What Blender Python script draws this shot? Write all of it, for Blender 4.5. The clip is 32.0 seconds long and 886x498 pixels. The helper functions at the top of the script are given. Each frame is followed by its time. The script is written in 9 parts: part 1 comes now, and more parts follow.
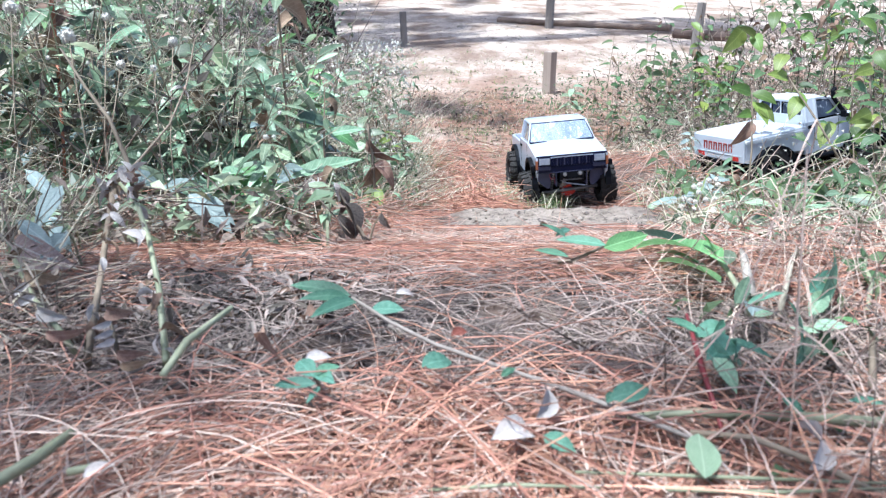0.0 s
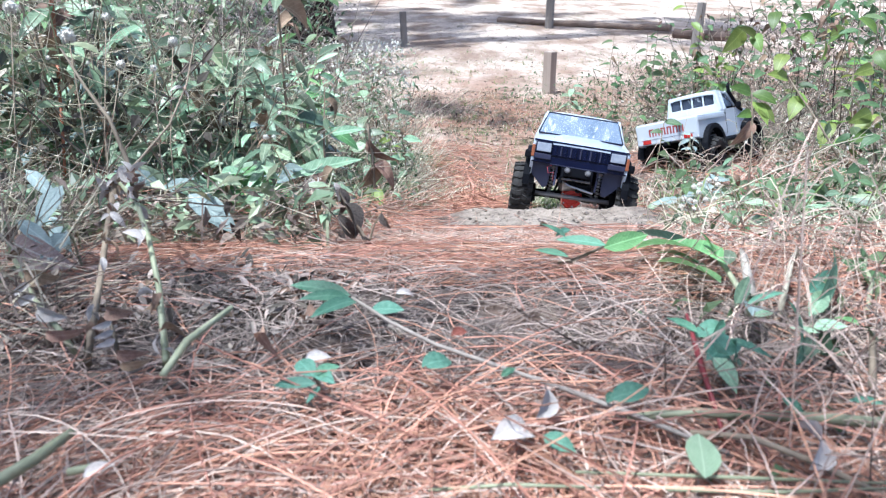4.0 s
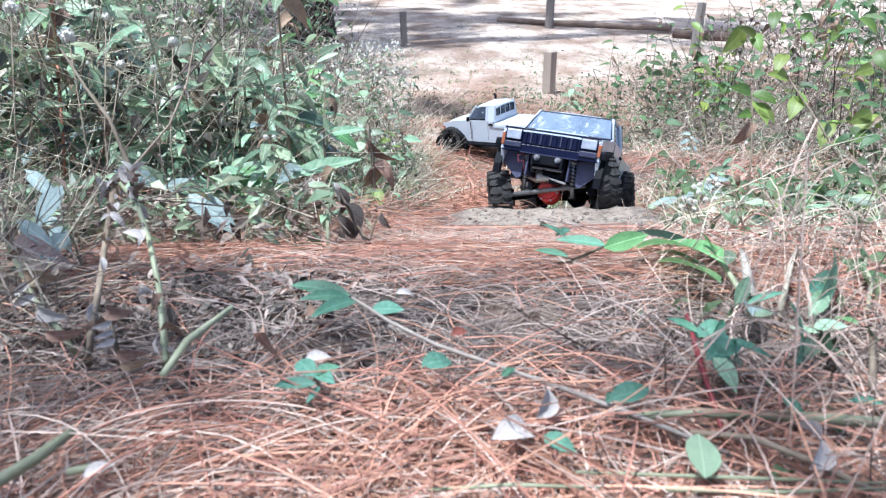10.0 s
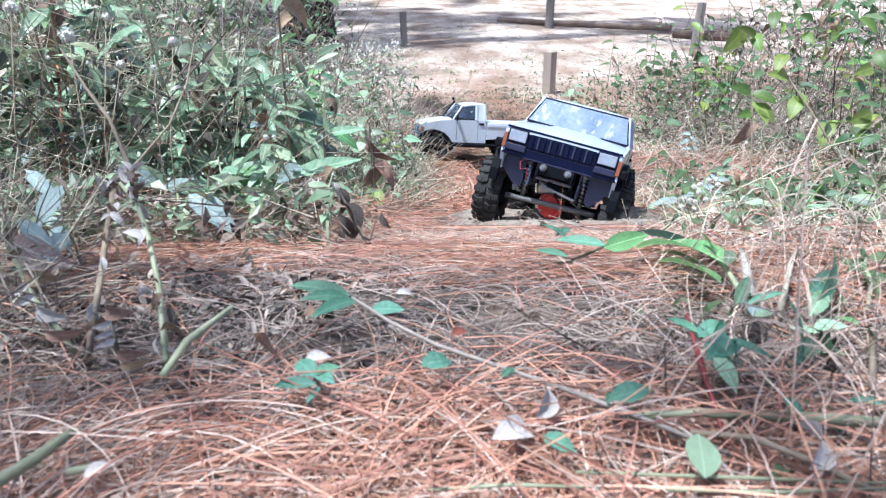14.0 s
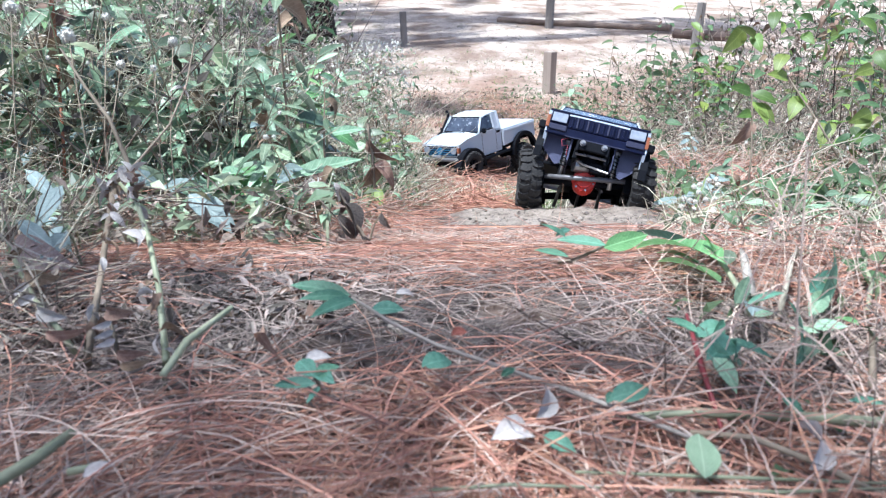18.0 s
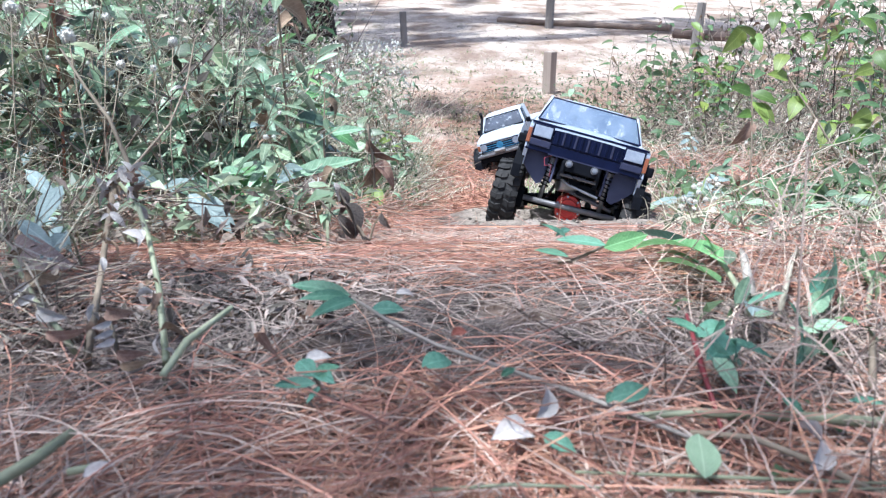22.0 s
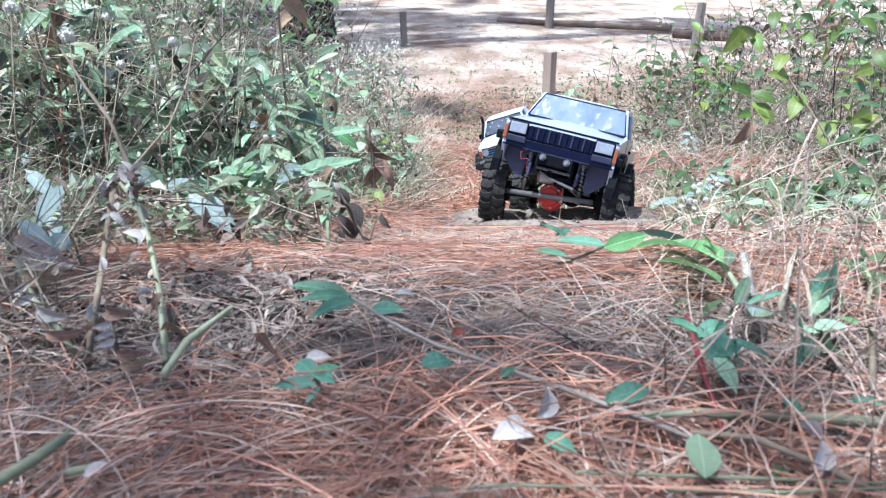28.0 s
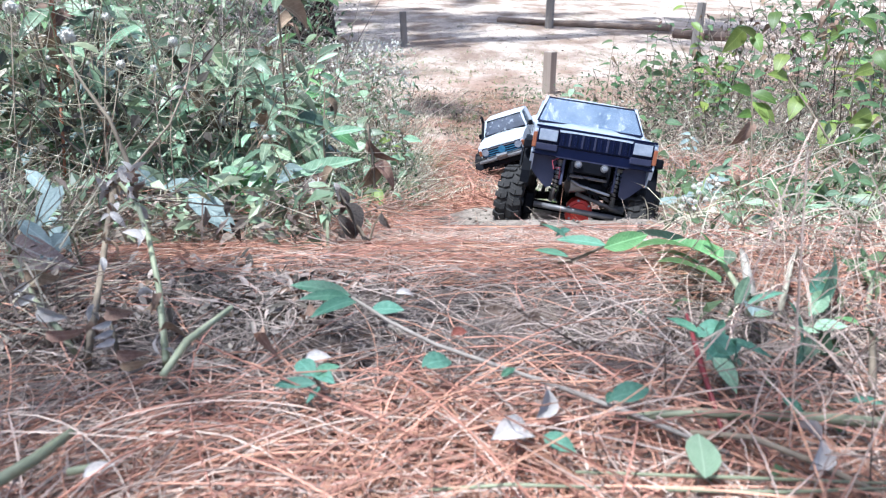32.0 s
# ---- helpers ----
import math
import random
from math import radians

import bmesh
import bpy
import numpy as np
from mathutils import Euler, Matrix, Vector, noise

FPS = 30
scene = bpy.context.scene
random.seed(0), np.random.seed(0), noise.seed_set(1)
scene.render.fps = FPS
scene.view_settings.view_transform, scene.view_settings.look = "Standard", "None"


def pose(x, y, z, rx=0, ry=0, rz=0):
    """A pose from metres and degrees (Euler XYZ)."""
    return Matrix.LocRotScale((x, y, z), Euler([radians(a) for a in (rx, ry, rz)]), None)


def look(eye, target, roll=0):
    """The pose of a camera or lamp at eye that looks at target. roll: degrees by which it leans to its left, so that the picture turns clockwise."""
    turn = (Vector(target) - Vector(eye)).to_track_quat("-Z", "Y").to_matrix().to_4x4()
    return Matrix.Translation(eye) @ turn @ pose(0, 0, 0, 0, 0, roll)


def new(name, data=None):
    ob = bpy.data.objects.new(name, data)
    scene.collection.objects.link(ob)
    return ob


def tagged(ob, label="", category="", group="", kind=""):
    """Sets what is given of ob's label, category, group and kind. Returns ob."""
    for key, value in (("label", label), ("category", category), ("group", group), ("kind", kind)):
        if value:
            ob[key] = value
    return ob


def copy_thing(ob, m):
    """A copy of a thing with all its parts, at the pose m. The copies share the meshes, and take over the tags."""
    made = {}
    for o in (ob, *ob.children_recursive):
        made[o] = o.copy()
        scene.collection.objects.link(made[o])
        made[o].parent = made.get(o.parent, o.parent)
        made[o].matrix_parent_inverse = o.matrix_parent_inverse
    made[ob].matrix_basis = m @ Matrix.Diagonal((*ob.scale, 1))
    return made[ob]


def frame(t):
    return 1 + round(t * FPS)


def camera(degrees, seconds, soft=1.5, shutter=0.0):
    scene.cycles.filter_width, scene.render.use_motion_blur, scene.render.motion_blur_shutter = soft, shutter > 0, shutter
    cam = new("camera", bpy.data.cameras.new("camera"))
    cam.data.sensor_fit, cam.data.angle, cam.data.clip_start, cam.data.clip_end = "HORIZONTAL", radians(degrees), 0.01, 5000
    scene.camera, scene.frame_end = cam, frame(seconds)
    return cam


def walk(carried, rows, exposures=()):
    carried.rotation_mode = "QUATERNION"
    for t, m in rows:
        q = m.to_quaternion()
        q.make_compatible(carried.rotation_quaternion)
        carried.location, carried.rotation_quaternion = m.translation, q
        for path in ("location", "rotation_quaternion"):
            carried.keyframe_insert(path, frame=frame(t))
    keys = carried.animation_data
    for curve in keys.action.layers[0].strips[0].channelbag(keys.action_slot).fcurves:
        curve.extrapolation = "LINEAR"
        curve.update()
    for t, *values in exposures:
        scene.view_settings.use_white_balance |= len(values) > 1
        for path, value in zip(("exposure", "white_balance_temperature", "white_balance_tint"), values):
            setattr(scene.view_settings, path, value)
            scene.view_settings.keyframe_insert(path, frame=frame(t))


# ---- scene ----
cam = camera(64, 32.0, soft=1.25)
cam.data.dof.use_dof, cam.data.dof.focus_distance, cam.data.dof.aperture_fstop = True, 1.35, 23.0
eye = pose(0, 0, 0.2, 69, 0, 0)
walk(cam, [(0, eye), (32, eye)], exposures=[(0, 1.10, 5250, 4), (32, 1.10, 5250, 4)])

# ---- sky and sun: high noon sun, through pine crowns ----
SUN_AZ, SUN_EL = radians(-115), radians(70)
world = bpy.data.worlds.new("sky")
scene.world = world
world.use_nodes = True
sky = world.node_tree.nodes.new("ShaderNodeTexSky")
sky.sky_type, sky.sun_disc = "NISHITA", False
sky.sun_elevation, sky.sun_rotation = SUN_EL, SUN_AZ
sky.air_density, sky.dust_density, sky.ozone_density = 0.7, 4.0, 0.4
background = world.node_tree.nodes["Background"]
background.inputs[1].default_value = 0.10
world.node_tree.links.new(sky.outputs[0], background.inputs[0])
sun = new("sun", bpy.data.lights.new("sun", "SUN"))
sun.data.energy, sun.data.angle, sun.data.color = 3.1, radians(0.55), (1.0, 0.93, 0.84)
to_sun = Vector((math.sin(SUN_AZ) * math.cos(SUN_EL), math.cos(SUN_AZ) * math.cos(SUN_EL), math.sin(SUN_EL)))
sun.matrix_world = look(to_sun * 30, (0, 0, 0))


# ---- materials ----
def surface(name, a, b, scale=20.0, rough=0.6, metal=0.0, bump=0.0, bump_scale=None, vary=0.0, island=0.0, through_light=0.0,
            stretch=(1, 1, 1), coat=0.0, spec=0.5, vein=0.0, fleck=None, fleck_at=0.62, hue=0.0):
    """Two colours mixed by noise at two scales, fine relief, per-piece variation, and light passing through leaves."""
    m = bpy.data.materials.new(name)
    m.use_nodes = True
    n, l = m.node_tree.nodes, m.node_tree.links
    bsdf, out = n["Principled BSDF"], n["Material Output"]
    co, mp = n.new("ShaderNodeTexCoord"), n.new("ShaderNodeMapping")
    l.new(co.outputs["Object"], mp.inputs[0])
    mp.inputs["Scale"].default_value = stretch
    big, fine = n.new("ShaderNodeTexNoise"), n.new("ShaderNodeTexNoise")
    for t, s, d in ((big, scale, 3), (fine, scale * 6.3, 4)):
        t.inputs["Scale"].default_value, t.inputs["Detail"].default_value = s, d
        l.new(mp.outputs[0], t.inputs["Vector"])
    add = n.new("ShaderNodeMath")
    add.operation = "MULTIPLY_ADD"
    l.new(fine.outputs[0], add.inputs[0])
    add.inputs[1].default_value = 0.5
    half = n.new("ShaderNodeMath")
    half.operation = "MULTIPLY_ADD"
    half.inputs[1].default_value, half.inputs[2].default_value = 1.3, -0.45
    l.new(big.outputs[0], half.inputs[0])
    l.new(half.outputs[0], add.inputs[2])
    mix = n.new("ShaderNodeMix")
    mix.data_type = "RGBA"
    mix.clamp_factor = True
    l.new(add.outputs[0], mix.inputs[0])
    mix.inputs[6].default_value, mix.inputs[7].default_value = (*a, 1), (*b, 1)
    colour = mix.outputs[2]
    if fleck:
        spot, ramp, mix2 = n.new("ShaderNodeTexNoise"), n.new("ShaderNodeMapRange"), n.new("ShaderNodeMix")
        spot.inputs["Scale"].default_value, spot.inputs["Detail"].default_value = scale * 2.7, 5
        l.new(mp.outputs[0], spot.inputs["Vector"])
        ramp.inputs[1].default_value, ramp.inputs[2].default_value = fleck_at, fleck_at + 0.07
        l.new(spot.outputs[0], ramp.inputs[0])
        mix2.data_type = "RGBA"
        l.new(ramp.outputs[0], mix2.inputs[0])
        l.new(colour, mix2.inputs[6])
        mix2.inputs[7].default_value = (*fleck, 1)
        colour = mix2.outputs[2]
    if vein:
        axes, across, rib, slant, wave, side = (n.new(k) for k in ("ShaderNodeSeparateXYZ", "ShaderNodeMath", "ShaderNodeMapRange", "ShaderNodeMath", "ShaderNodeMath", "ShaderNodeMapRange"))
        l.new(co.outputs["Object"], axes.inputs[0])
        across.operation, slant.operation, wave.operation = "ABSOLUTE", "MULTIPLY_ADD", "SINE"
        l.new(axes.outputs[0], across.inputs[0])
        l.new(across.outputs[0], rib.inputs[0])
        rib.inputs[1].default_value, rib.inputs[2].default_value, rib.inputs[3].default_value, rib.inputs[4].default_value = 0.005, 0.016, 1, 0
        l.new(across.outputs[0], slant.inputs[0])
        slant.inputs[1].default_value = -1.1
        l.new(axes.outputs[1], slant.inputs[2])
        turns = n.new("ShaderNodeMath")
        turns.operation = "MULTIPLY"
        l.new(slant.outputs[0], turns.inputs[0])
        turns.inputs[1].default_value = 75
        l.new(turns.outputs[0], wave.inputs[0])
        l.new(wave.outputs[0], side.inputs[0])
        side.inputs[1].default_value, side.inputs[2].default_value, side.inputs[4].default_value = 0.75, 1.0, 0.45
        most = n.new("ShaderNodeMath")
        most.operation = "MAXIMUM"
        l.new(rib.outputs[0], most.inputs[0])
        l.new(side.outputs[0], most.inputs[1])
        veins = n.new("ShaderNodeMix")
        veins.data_type = "RGBA"
        scaled = n.new("ShaderNodeMath")
        scaled.operation = "MULTIPLY"
        l.new(most.outputs[0], scaled.inputs[0])
        scaled.inputs[1].default_value = vein
        l.new(scaled.outputs[0], veins.inputs[0])
        l.new(colour, veins.inputs[6])
        veins.inputs[7].default_value = (*(min(0.85, k * 1.5 + 0.06) for k in b), 1)
        colour = veins.outputs[2]
    if vary or island:
        if island:
            src = n.new("ShaderNodeNewGeometry").outputs["Random Per Island"]
        else:
            src = n.new("ShaderNodeObjectInfo").outputs["Random"]
        hsv, rng, rng2 = n.new("ShaderNodeHueSaturation"), n.new("ShaderNodeMapRange"), n.new("ShaderNodeMapRange")
        w = vary or island
        l.new(src, rng.inputs[0])
        rng.inputs[3].default_value, rng.inputs[4].default_value = 1 - w, 1 + w
        shuffle = n.new("ShaderNodeMath")
        shuffle.operation = "PINGPONG"
        l.new(src, shuffle.inputs[0])
        shuffle.inputs[1].default_value = 0.137
        l.new(shuffle.outputs[0], rng2.inputs[0])
        rng2.inputs[2].default_value = 0.137
        rng2.inputs[3].default_value, rng2.inputs[4].default_value = 0.5 - hue, 0.5 + hue
        l.new(rng.outputs[0], hsv.inputs["Value"])
        l.new(rng2.outputs[0], hsv.inputs["Hue"])
        l.new(colour, hsv.inputs["Color"])
        colour = hsv.outputs[0]
    l.new(colour, bsdf.inputs["Base Color"])
    bsdf.inputs["Roughness"].default_value, bsdf.inputs["Metallic"].default_value = rough, metal
    bsdf.inputs["Coat Weight"].default_value, bsdf.inputs["Specular IOR Level"].default_value = coat, spec
    if bump:
        relief, bmp = n.new("ShaderNodeTexNoise"), n.new("ShaderNodeBump")
        relief.inputs["Scale"].default_value, relief.inputs["Detail"].default_value = bump_scale or scale * 4, 5
        l.new(mp.outputs[0], relief.inputs["Vector"])
        l.new(relief.outputs[0], bmp.inputs["Height"])
        bmp.inputs["Strength"].default_value, bmp.inputs["Distance"].default_value = 0.7, bump
        l.new(bmp.outputs[0], bsdf.inputs["Normal"])
    if through_light:
        tr, ms = n.new("ShaderNodeBsdfTranslucent"), n.new("ShaderNodeMixShader")
        l.new(colour, tr.inputs[0])
        ms.inputs[0].default_value = through_light
        l.new(bsdf.outputs[0], ms.inputs[1])
        l.new(tr.outputs[0], ms.inputs[2])
        l.new(ms.outputs[0], out.inputs[0])
    return m


M = {}
M["needle"] = surface("pine needle", (0.30, 0.135, 0.09), (0.61, 0.335, 0.24), 60, 0.5, island=0.45, hue=0.01)
M["needle_pale"] = surface("weathered needle", (0.22, 0.165, 0.14), (0.48, 0.39, 0.345), 60, 0.55, island=0.5, hue=0.006)
# Lighter needle copy: the sun on the needles is put into its colour.
M["needle_sunlit"] = surface("bleached needle", (0.42, 0.29, 0.23), (0.68, 0.55, 0.47), 60, 0.55, island=0.35, hue=0.008)
M["chip"] = surface("litter flake", (0.17, 0.135, 0.115), (0.38, 0.33, 0.30), 80, 0.85, island=0.5, hue=0.02)
M["straw"] = surface("dry grass", (0.44, 0.38, 0.28), (0.74, 0.68, 0.56), 40, 0.6, island=0.35, hue=0.02, through_light=0.25)
M["grass"] = surface("green grass", (0.10, 0.17, 0.05), (0.22, 0.30, 0.10), 40, 0.5, island=0.35, hue=0.03, through_light=0.35)
M["leaf_cool"] = surface("cool green leaf", (0.115, 0.195, 0.11), (0.38, 0.485, 0.325), 9, 0.38, vary=0.62, hue=0.04, vein=0.35, through_light=0.22, fleck=(0.38, 0.34, 0.24), fleck_at=0.64, bump=0.0004, bump_scale=30)
M["leaf_warm"] = surface("yellow green leaf", (0.13, 0.21, 0.04), (0.29, 0.38, 0.10), 5, 0.45, vary=0.5, hue=0.03, vein=0.35, through_light=0.36, bump=0.0004, bump_scale=30)
M["leaf_dull"] = surface("dull green leaf", (0.065, 0.125, 0.055), (0.19, 0.28, 0.125), 5, 0.5, vary=0.4, hue=0.03, vein=0.35, through_light=0.35, bump=0.0004, bump_scale=30)
M["leaf_dry"] = surface("dry brown leaf", (0.19, 0.115, 0.075), (0.36, 0.25, 0.18), 6, 0.75, vary=0.35, hue=0.02, vein=0.35, through_light=0.15, bump=0.001, bump_scale=20)
M["leaf_pale"] = surface("bleached dead leaf", (0.45, 0.40, 0.37), (0.72, 0.66, 0.62), 6, 0.7, vary=0.2, vein=0.35, through_light=0.15, bump=0.001, bump_scale=20)
M["leaf_grey"] = surface("grey underside of a leaf", (0.23, 0.30, 0.29), (0.38, 0.46, 0.45), 6, 0.6, vary=0.15, vein=0.35, through_light=0.2, bump=0.0006, bump_scale=25)
M["leaf_stuff"] = surface("thicket leaf", (0.095, 0.145, 0.070), (0.46, 0.53, 0.35), 20, 0.42, island=0.75, hue=0.06, through_light=0.18)
M["leaf_scrub"] = surface("scrub leaf", (0.05, 0.095, 0.045), (0.20, 0.27, 0.135), 20, 0.5, island=0.5, hue=0.04, through_light=0.35)
M["brush_stuff"] = surface("dry thicket", (0.10, 0.07, 0.055), (0.42, 0.34, 0.28), 20, 0.75, island=0.6, hue=0.02, through_light=0.1)
M["stem_green"] = surface("green stem", (0.25, 0.27, 0.16), (0.43, 0.44, 0.30), 50, 0.55, vary=0.25, bump=0.0006)
M["stem_brown"] = surface("woody stem", (0.15, 0.115, 0.08), (0.33, 0.265, 0.195), 60, 0.8, vary=0.3, bump=0.001)
M["stem_grey"] = surface("grey woody creeper", (0.21, 0.175, 0.15), (0.40, 0.35, 0.31), 60, 0.75, bump=0.0008)
M["stem_red"] = surface("red stem", (0.17, 0.022, 0.03), (0.34, 0.06, 0.06), 60, 0.5)
M["fluff"] = surface("seed fluff", (0.62, 0.58, 0.50), (0.85, 0.82, 0.76), 200, 0.9, bump=0.0006, bump_scale=900)
M["bark"] = surface("pine bark", (0.010, 0.006, 0.005), (0.040, 0.024, 0.019), 7, 0.9, bump=0.03, bump_scale=9, stretch=(1, 1, 0.25))
M["post"] = surface("weathered post wood", (0.15, 0.135, 0.125), (0.36, 0.33, 0.31), 14, 0.8, bump=0.003, bump_scale=40, stretch=(1, 1, 0.12))
M["stake"] = surface("brown stake wood", (0.30, 0.24, 0.20), (0.56, 0.47, 0.40), 14, 0.8, bump=0.003, bump_scale=40, stretch=(1, 1, 0.12))
M["log"] = surface("peeling log", (0.17, 0.11, 0.08), (0.40, 0.31, 0.25), 9, 0.8, bump=0.006, bump_scale=25, stretch=(0.2, 1, 1))
M["log_dark"] = surface("dark log", (0.05, 0.033, 0.028), (0.15, 0.105, 0.09), 9, 0.85, bump=0.006, bump_scale=25, stretch=(0.2, 1, 1))
# Dead leaf colour that also stands in for shaded gaps in the foliage.
M["leaf_and_gap_dark"] = surface("blackened leaf", (0.028, 0.023, 0.018), (0.11, 0.088, 0.070), 20, 0.8, island=0.4)
M["crown"] = surface("pine foliage", (0.03, 0.07, 0.025), (0.08, 0.13, 0.05), 3, 0.5, island=0.4, through_light=0.2)
# toy trucks
M["white_body"] = surface("white polycarbonate", (0.50, 0.56, 0.68), (0.60, 0.655, 0.76), 12, 0.28, coat=0.4, fleck=(0.52, 0.46, 0.40), fleck_at=0.70)
M["cream_body"] = surface("white hard plastic", (0.54, 0.585, 0.66), (0.63, 0.665, 0.73), 12, 0.4, fleck=(0.55, 0.48, 0.42), fleck_at=0.70)
M["black"] = surface("black plastic", (0.003, 0.0035, 0.006), (0.009, 0.010, 0.015), 60, 0.55, spec=0.12)
M["trim"] = surface("dark blue-black trim", (0.0025, 0.004, 0.020), (0.006, 0.009, 0.040), 40, 0.35, spec=0.2)
M["liner"] = surface("grey-blue wheel liner", (0.060, 0.064, 0.120), (0.105, 0.110, 0.190), 30, 0.45, spec=0.35)
M["grille_bar"] = surface("dark slate plastic", (0.025, 0.027, 0.06), (0.045, 0.047, 0.09), 30, 0.45, spec=0.3)
M["rubber"] = surface("dusty tyre rubber", (0.014, 0.0135, 0.015), (0.050, 0.046, 0.045), 45, 0.85, bump=0.001)
M["steel"] = surface("dull steel", (0.35, 0.35, 0.37), (0.55, 0.55, 0.56), 60, 0.35, metal=0.8)
M["grey_bar"] = surface("grey metal link", (0.13, 0.125, 0.135), (0.25, 0.24, 0.25), 60, 0.45, metal=0.3)
M["red_metal"] = surface("red anodised metal", (0.55, 0.03, 0.02), (0.75, 0.07, 0.05), 50, 0.4, metal=0.1)
M["red_lens"] = surface("red lens", (0.45, 0.03, 0.03), (0.62, 0.06, 0.05), 50, 0.25)
M["amber"] = surface("amber lens", (0.26, 0.085, 0.04), (0.36, 0.13, 0.06), 50, 0.3)
M["red_wire"] = surface("dull red wire", (0.30, 0.05, 0.08), (0.42, 0.09, 0.13), 50, 0.5)
M["lens"] = surface("clear lamp lens", (0.24, 0.27, 0.34), (0.44, 0.47, 0.55), 160, 0.15, coat=0.5)
M["glass"] = surface("smoked window", (0.20, 0.25, 0.33), (0.36, 0.43, 0.53), 18, 0.08, metal=0.45, coat=1.0)
M["dark_glass"] = surface("dark tinted window", (0.020, 0.026, 0.045), (0.10, 0.12, 0.17), 26, 0.10, fleck=(0.30, 0.33, 0.38), fleck_at=0.60)
# Pale mix and flecks put reflected sky streaks and haze into the colour.
M["screen"] = surface("mirrored tinted windshield", (0.30, 0.40, 0.52), (0.74, 0.82, 0.92), 26, 0.10, metal=0.75, coat=0.8, fleck=(0.84, 0.88, 0.92), fleck_at=0.56, stretch=(1, .45, .45))
M["badge"] = surface("blue badge", (0.04, 0.15, 0.30), (0.10, 0.30, 0.50), 160, 0.25)
M["brown_letter"] = surface("dull red print", (0.30, 0.05, 0.05), (0.38, 0.08, 0.07), 80, 0.5)


# ---- mesh building ----
class Geo:
    def __init__(self):
        self.v, self.f = [], []

    def add(self, verts, faces):
        k = len(self.v)
        self.v += [tuple(p) for p in verts]
        self.f += [tuple(k + i for i in q) for q in faces]
        return self

    def mesh(self, name, material, smooth=False):
        me = bpy.data.meshes.new(name)
        me.from_pydata(self.v, [], self.f)
        me.materials.append(material)
        if smooth:
            me.polygons.foreach_set("use_smooth", [True] * len(me.polygons))
        me.update()
        return me

    def tube(self, path, radii, n=6, caps=True):
        path = [Vector(p) for p in path]
        if isinstance(radii, (int, float)):
            radii = [radii] * len(path)
        rings, verts = len(path), []
        side = None
        for i, p in enumerate(path):
            d = (path[min(i + 1, rings - 1)] - path[max(i - 1, 0)]).normalized()
            if side is None:
                side = d.orthogonal().normalized()
            side = (side - d * side.dot(d)).normalized()
            up = d.cross(side)
            verts += [p + (side * math.cos(a) + up * math.sin(a)) * radii[i] for a in (2 * math.pi * k / n for k in range(n))]
        faces = [(i * n + k, i * n + (k + 1) % n, (i + 1) * n + (k + 1) % n, (i + 1) * n + k) for i in range(rings - 1) for k in range(n)]
        if caps:
            faces += [tuple(range(n - 1, -1, -1)), tuple((rings - 1) * n + k for k in range(n))]
        return self.add(verts, faces)

    def box(self, x0, x1, y0, y1, z0, z1, b=0.0):
        """A block with chamfered edges."""
        b = min(b, (x1 - x0) * 0.45, (y1 - y0) * 0.45, (z1 - z0) * 0.45)
        if b <= 0:
            v = [(x, y, z) for x in (x0, x1) for y in (y0, y1) for z in (z0, z1)]
            return self.add(v, [(0, 1, 3, 2), (4, 6, 7, 5), (0, 4, 5, 1), (2, 3, 7, 6), (0, 2, 6, 4), (1, 5, 7, 3)])
        bm = bmesh.new()
        bmesh.ops.create_cube(bm, size=1)
        for v in bm.verts:
            v.co = Vector(((x0 + x1) / 2 + v.co.x * (x1 - x0), (y0 + y1) / 2 + v.co.y * (y1 - y0), (z0 + z1) / 2 + v.co.z * (z1 - z0)))
        bmesh.ops.bevel(bm, geom=bm.edges[:], offset=b, segments=2, affect="EDGES", profile=0.5)
        bm.verts.index_update()
        self.add([v.co[:] for v in bm.verts], [[v.index for v in f.verts] for f in bm.faces])
        bm.free()
        return self

    def sheet(self, outline, x0, x1):
        """An outline in (y, z), extruded from x0 to x1."""
        n = len(outline)
        v = [(x0, y, z) for y, z in outline] + [(x1, y, z) for y, z in outline]
        f = [tuple(range(n)), tuple(range(2 * n - 1, n - 1, -1))] + [(i, i + n, (i + 1) % n + n, (i + 1) % n) for i in range(n)]
        return self.add(v, f)

    def revolve(self, profile, n=28):
        """A profile of (x, radius), turned about the x axis."""
        k = len(profile)
        v = [(x, r * math.cos(a), r * math.sin(a)) for a in (2 * math.pi * i / n for i in range(n)) for x, r in profile]
        return self.add(v, [(i * k + j, i * k + j + 1, ((i + 1) % n) * k + j + 1, ((i + 1) % n) * k + j) for i in range(n) for j in range(k - 1)])

    def ball(self, c, r, n=9, m=6):
        """A small round body about c."""
        v = [(c[0] + r * math.sin(math.pi * j / m) * math.cos(2 * math.pi * i / n), c[1] + r * math.sin(math.pi * j / m) * math.sin(2 * math.pi * i / n), c[2] + r * math.cos(math.pi * j / m)) for j in range(m + 1) for i in range(n)]
        return self.add(v, [(j * n + i, (j + 1) * n + i, (j + 1) * n + (i + 1) % n, j * n + (i + 1) % n) for j in range(m) for i in range(n)])

    def leaf(self, m, length, width, fold=0.2, curl=0.2, shape=0.45, n=5):
        """A leaf along +y of the pose m, folded at its rib, curling down."""
        v, f = [], []
        for i in range(n):
            s = i / (n - 1)
            w = width * 0.5 * (math.sin(math.pi * s ** (math.log(0.5) / math.log(shape))) ** 0.8 if 0 < s < 1 else 0.02)
            a = curl * s
            y, z = length * s * (1 - 0.25 * a * a), -length * s * a * 0.6
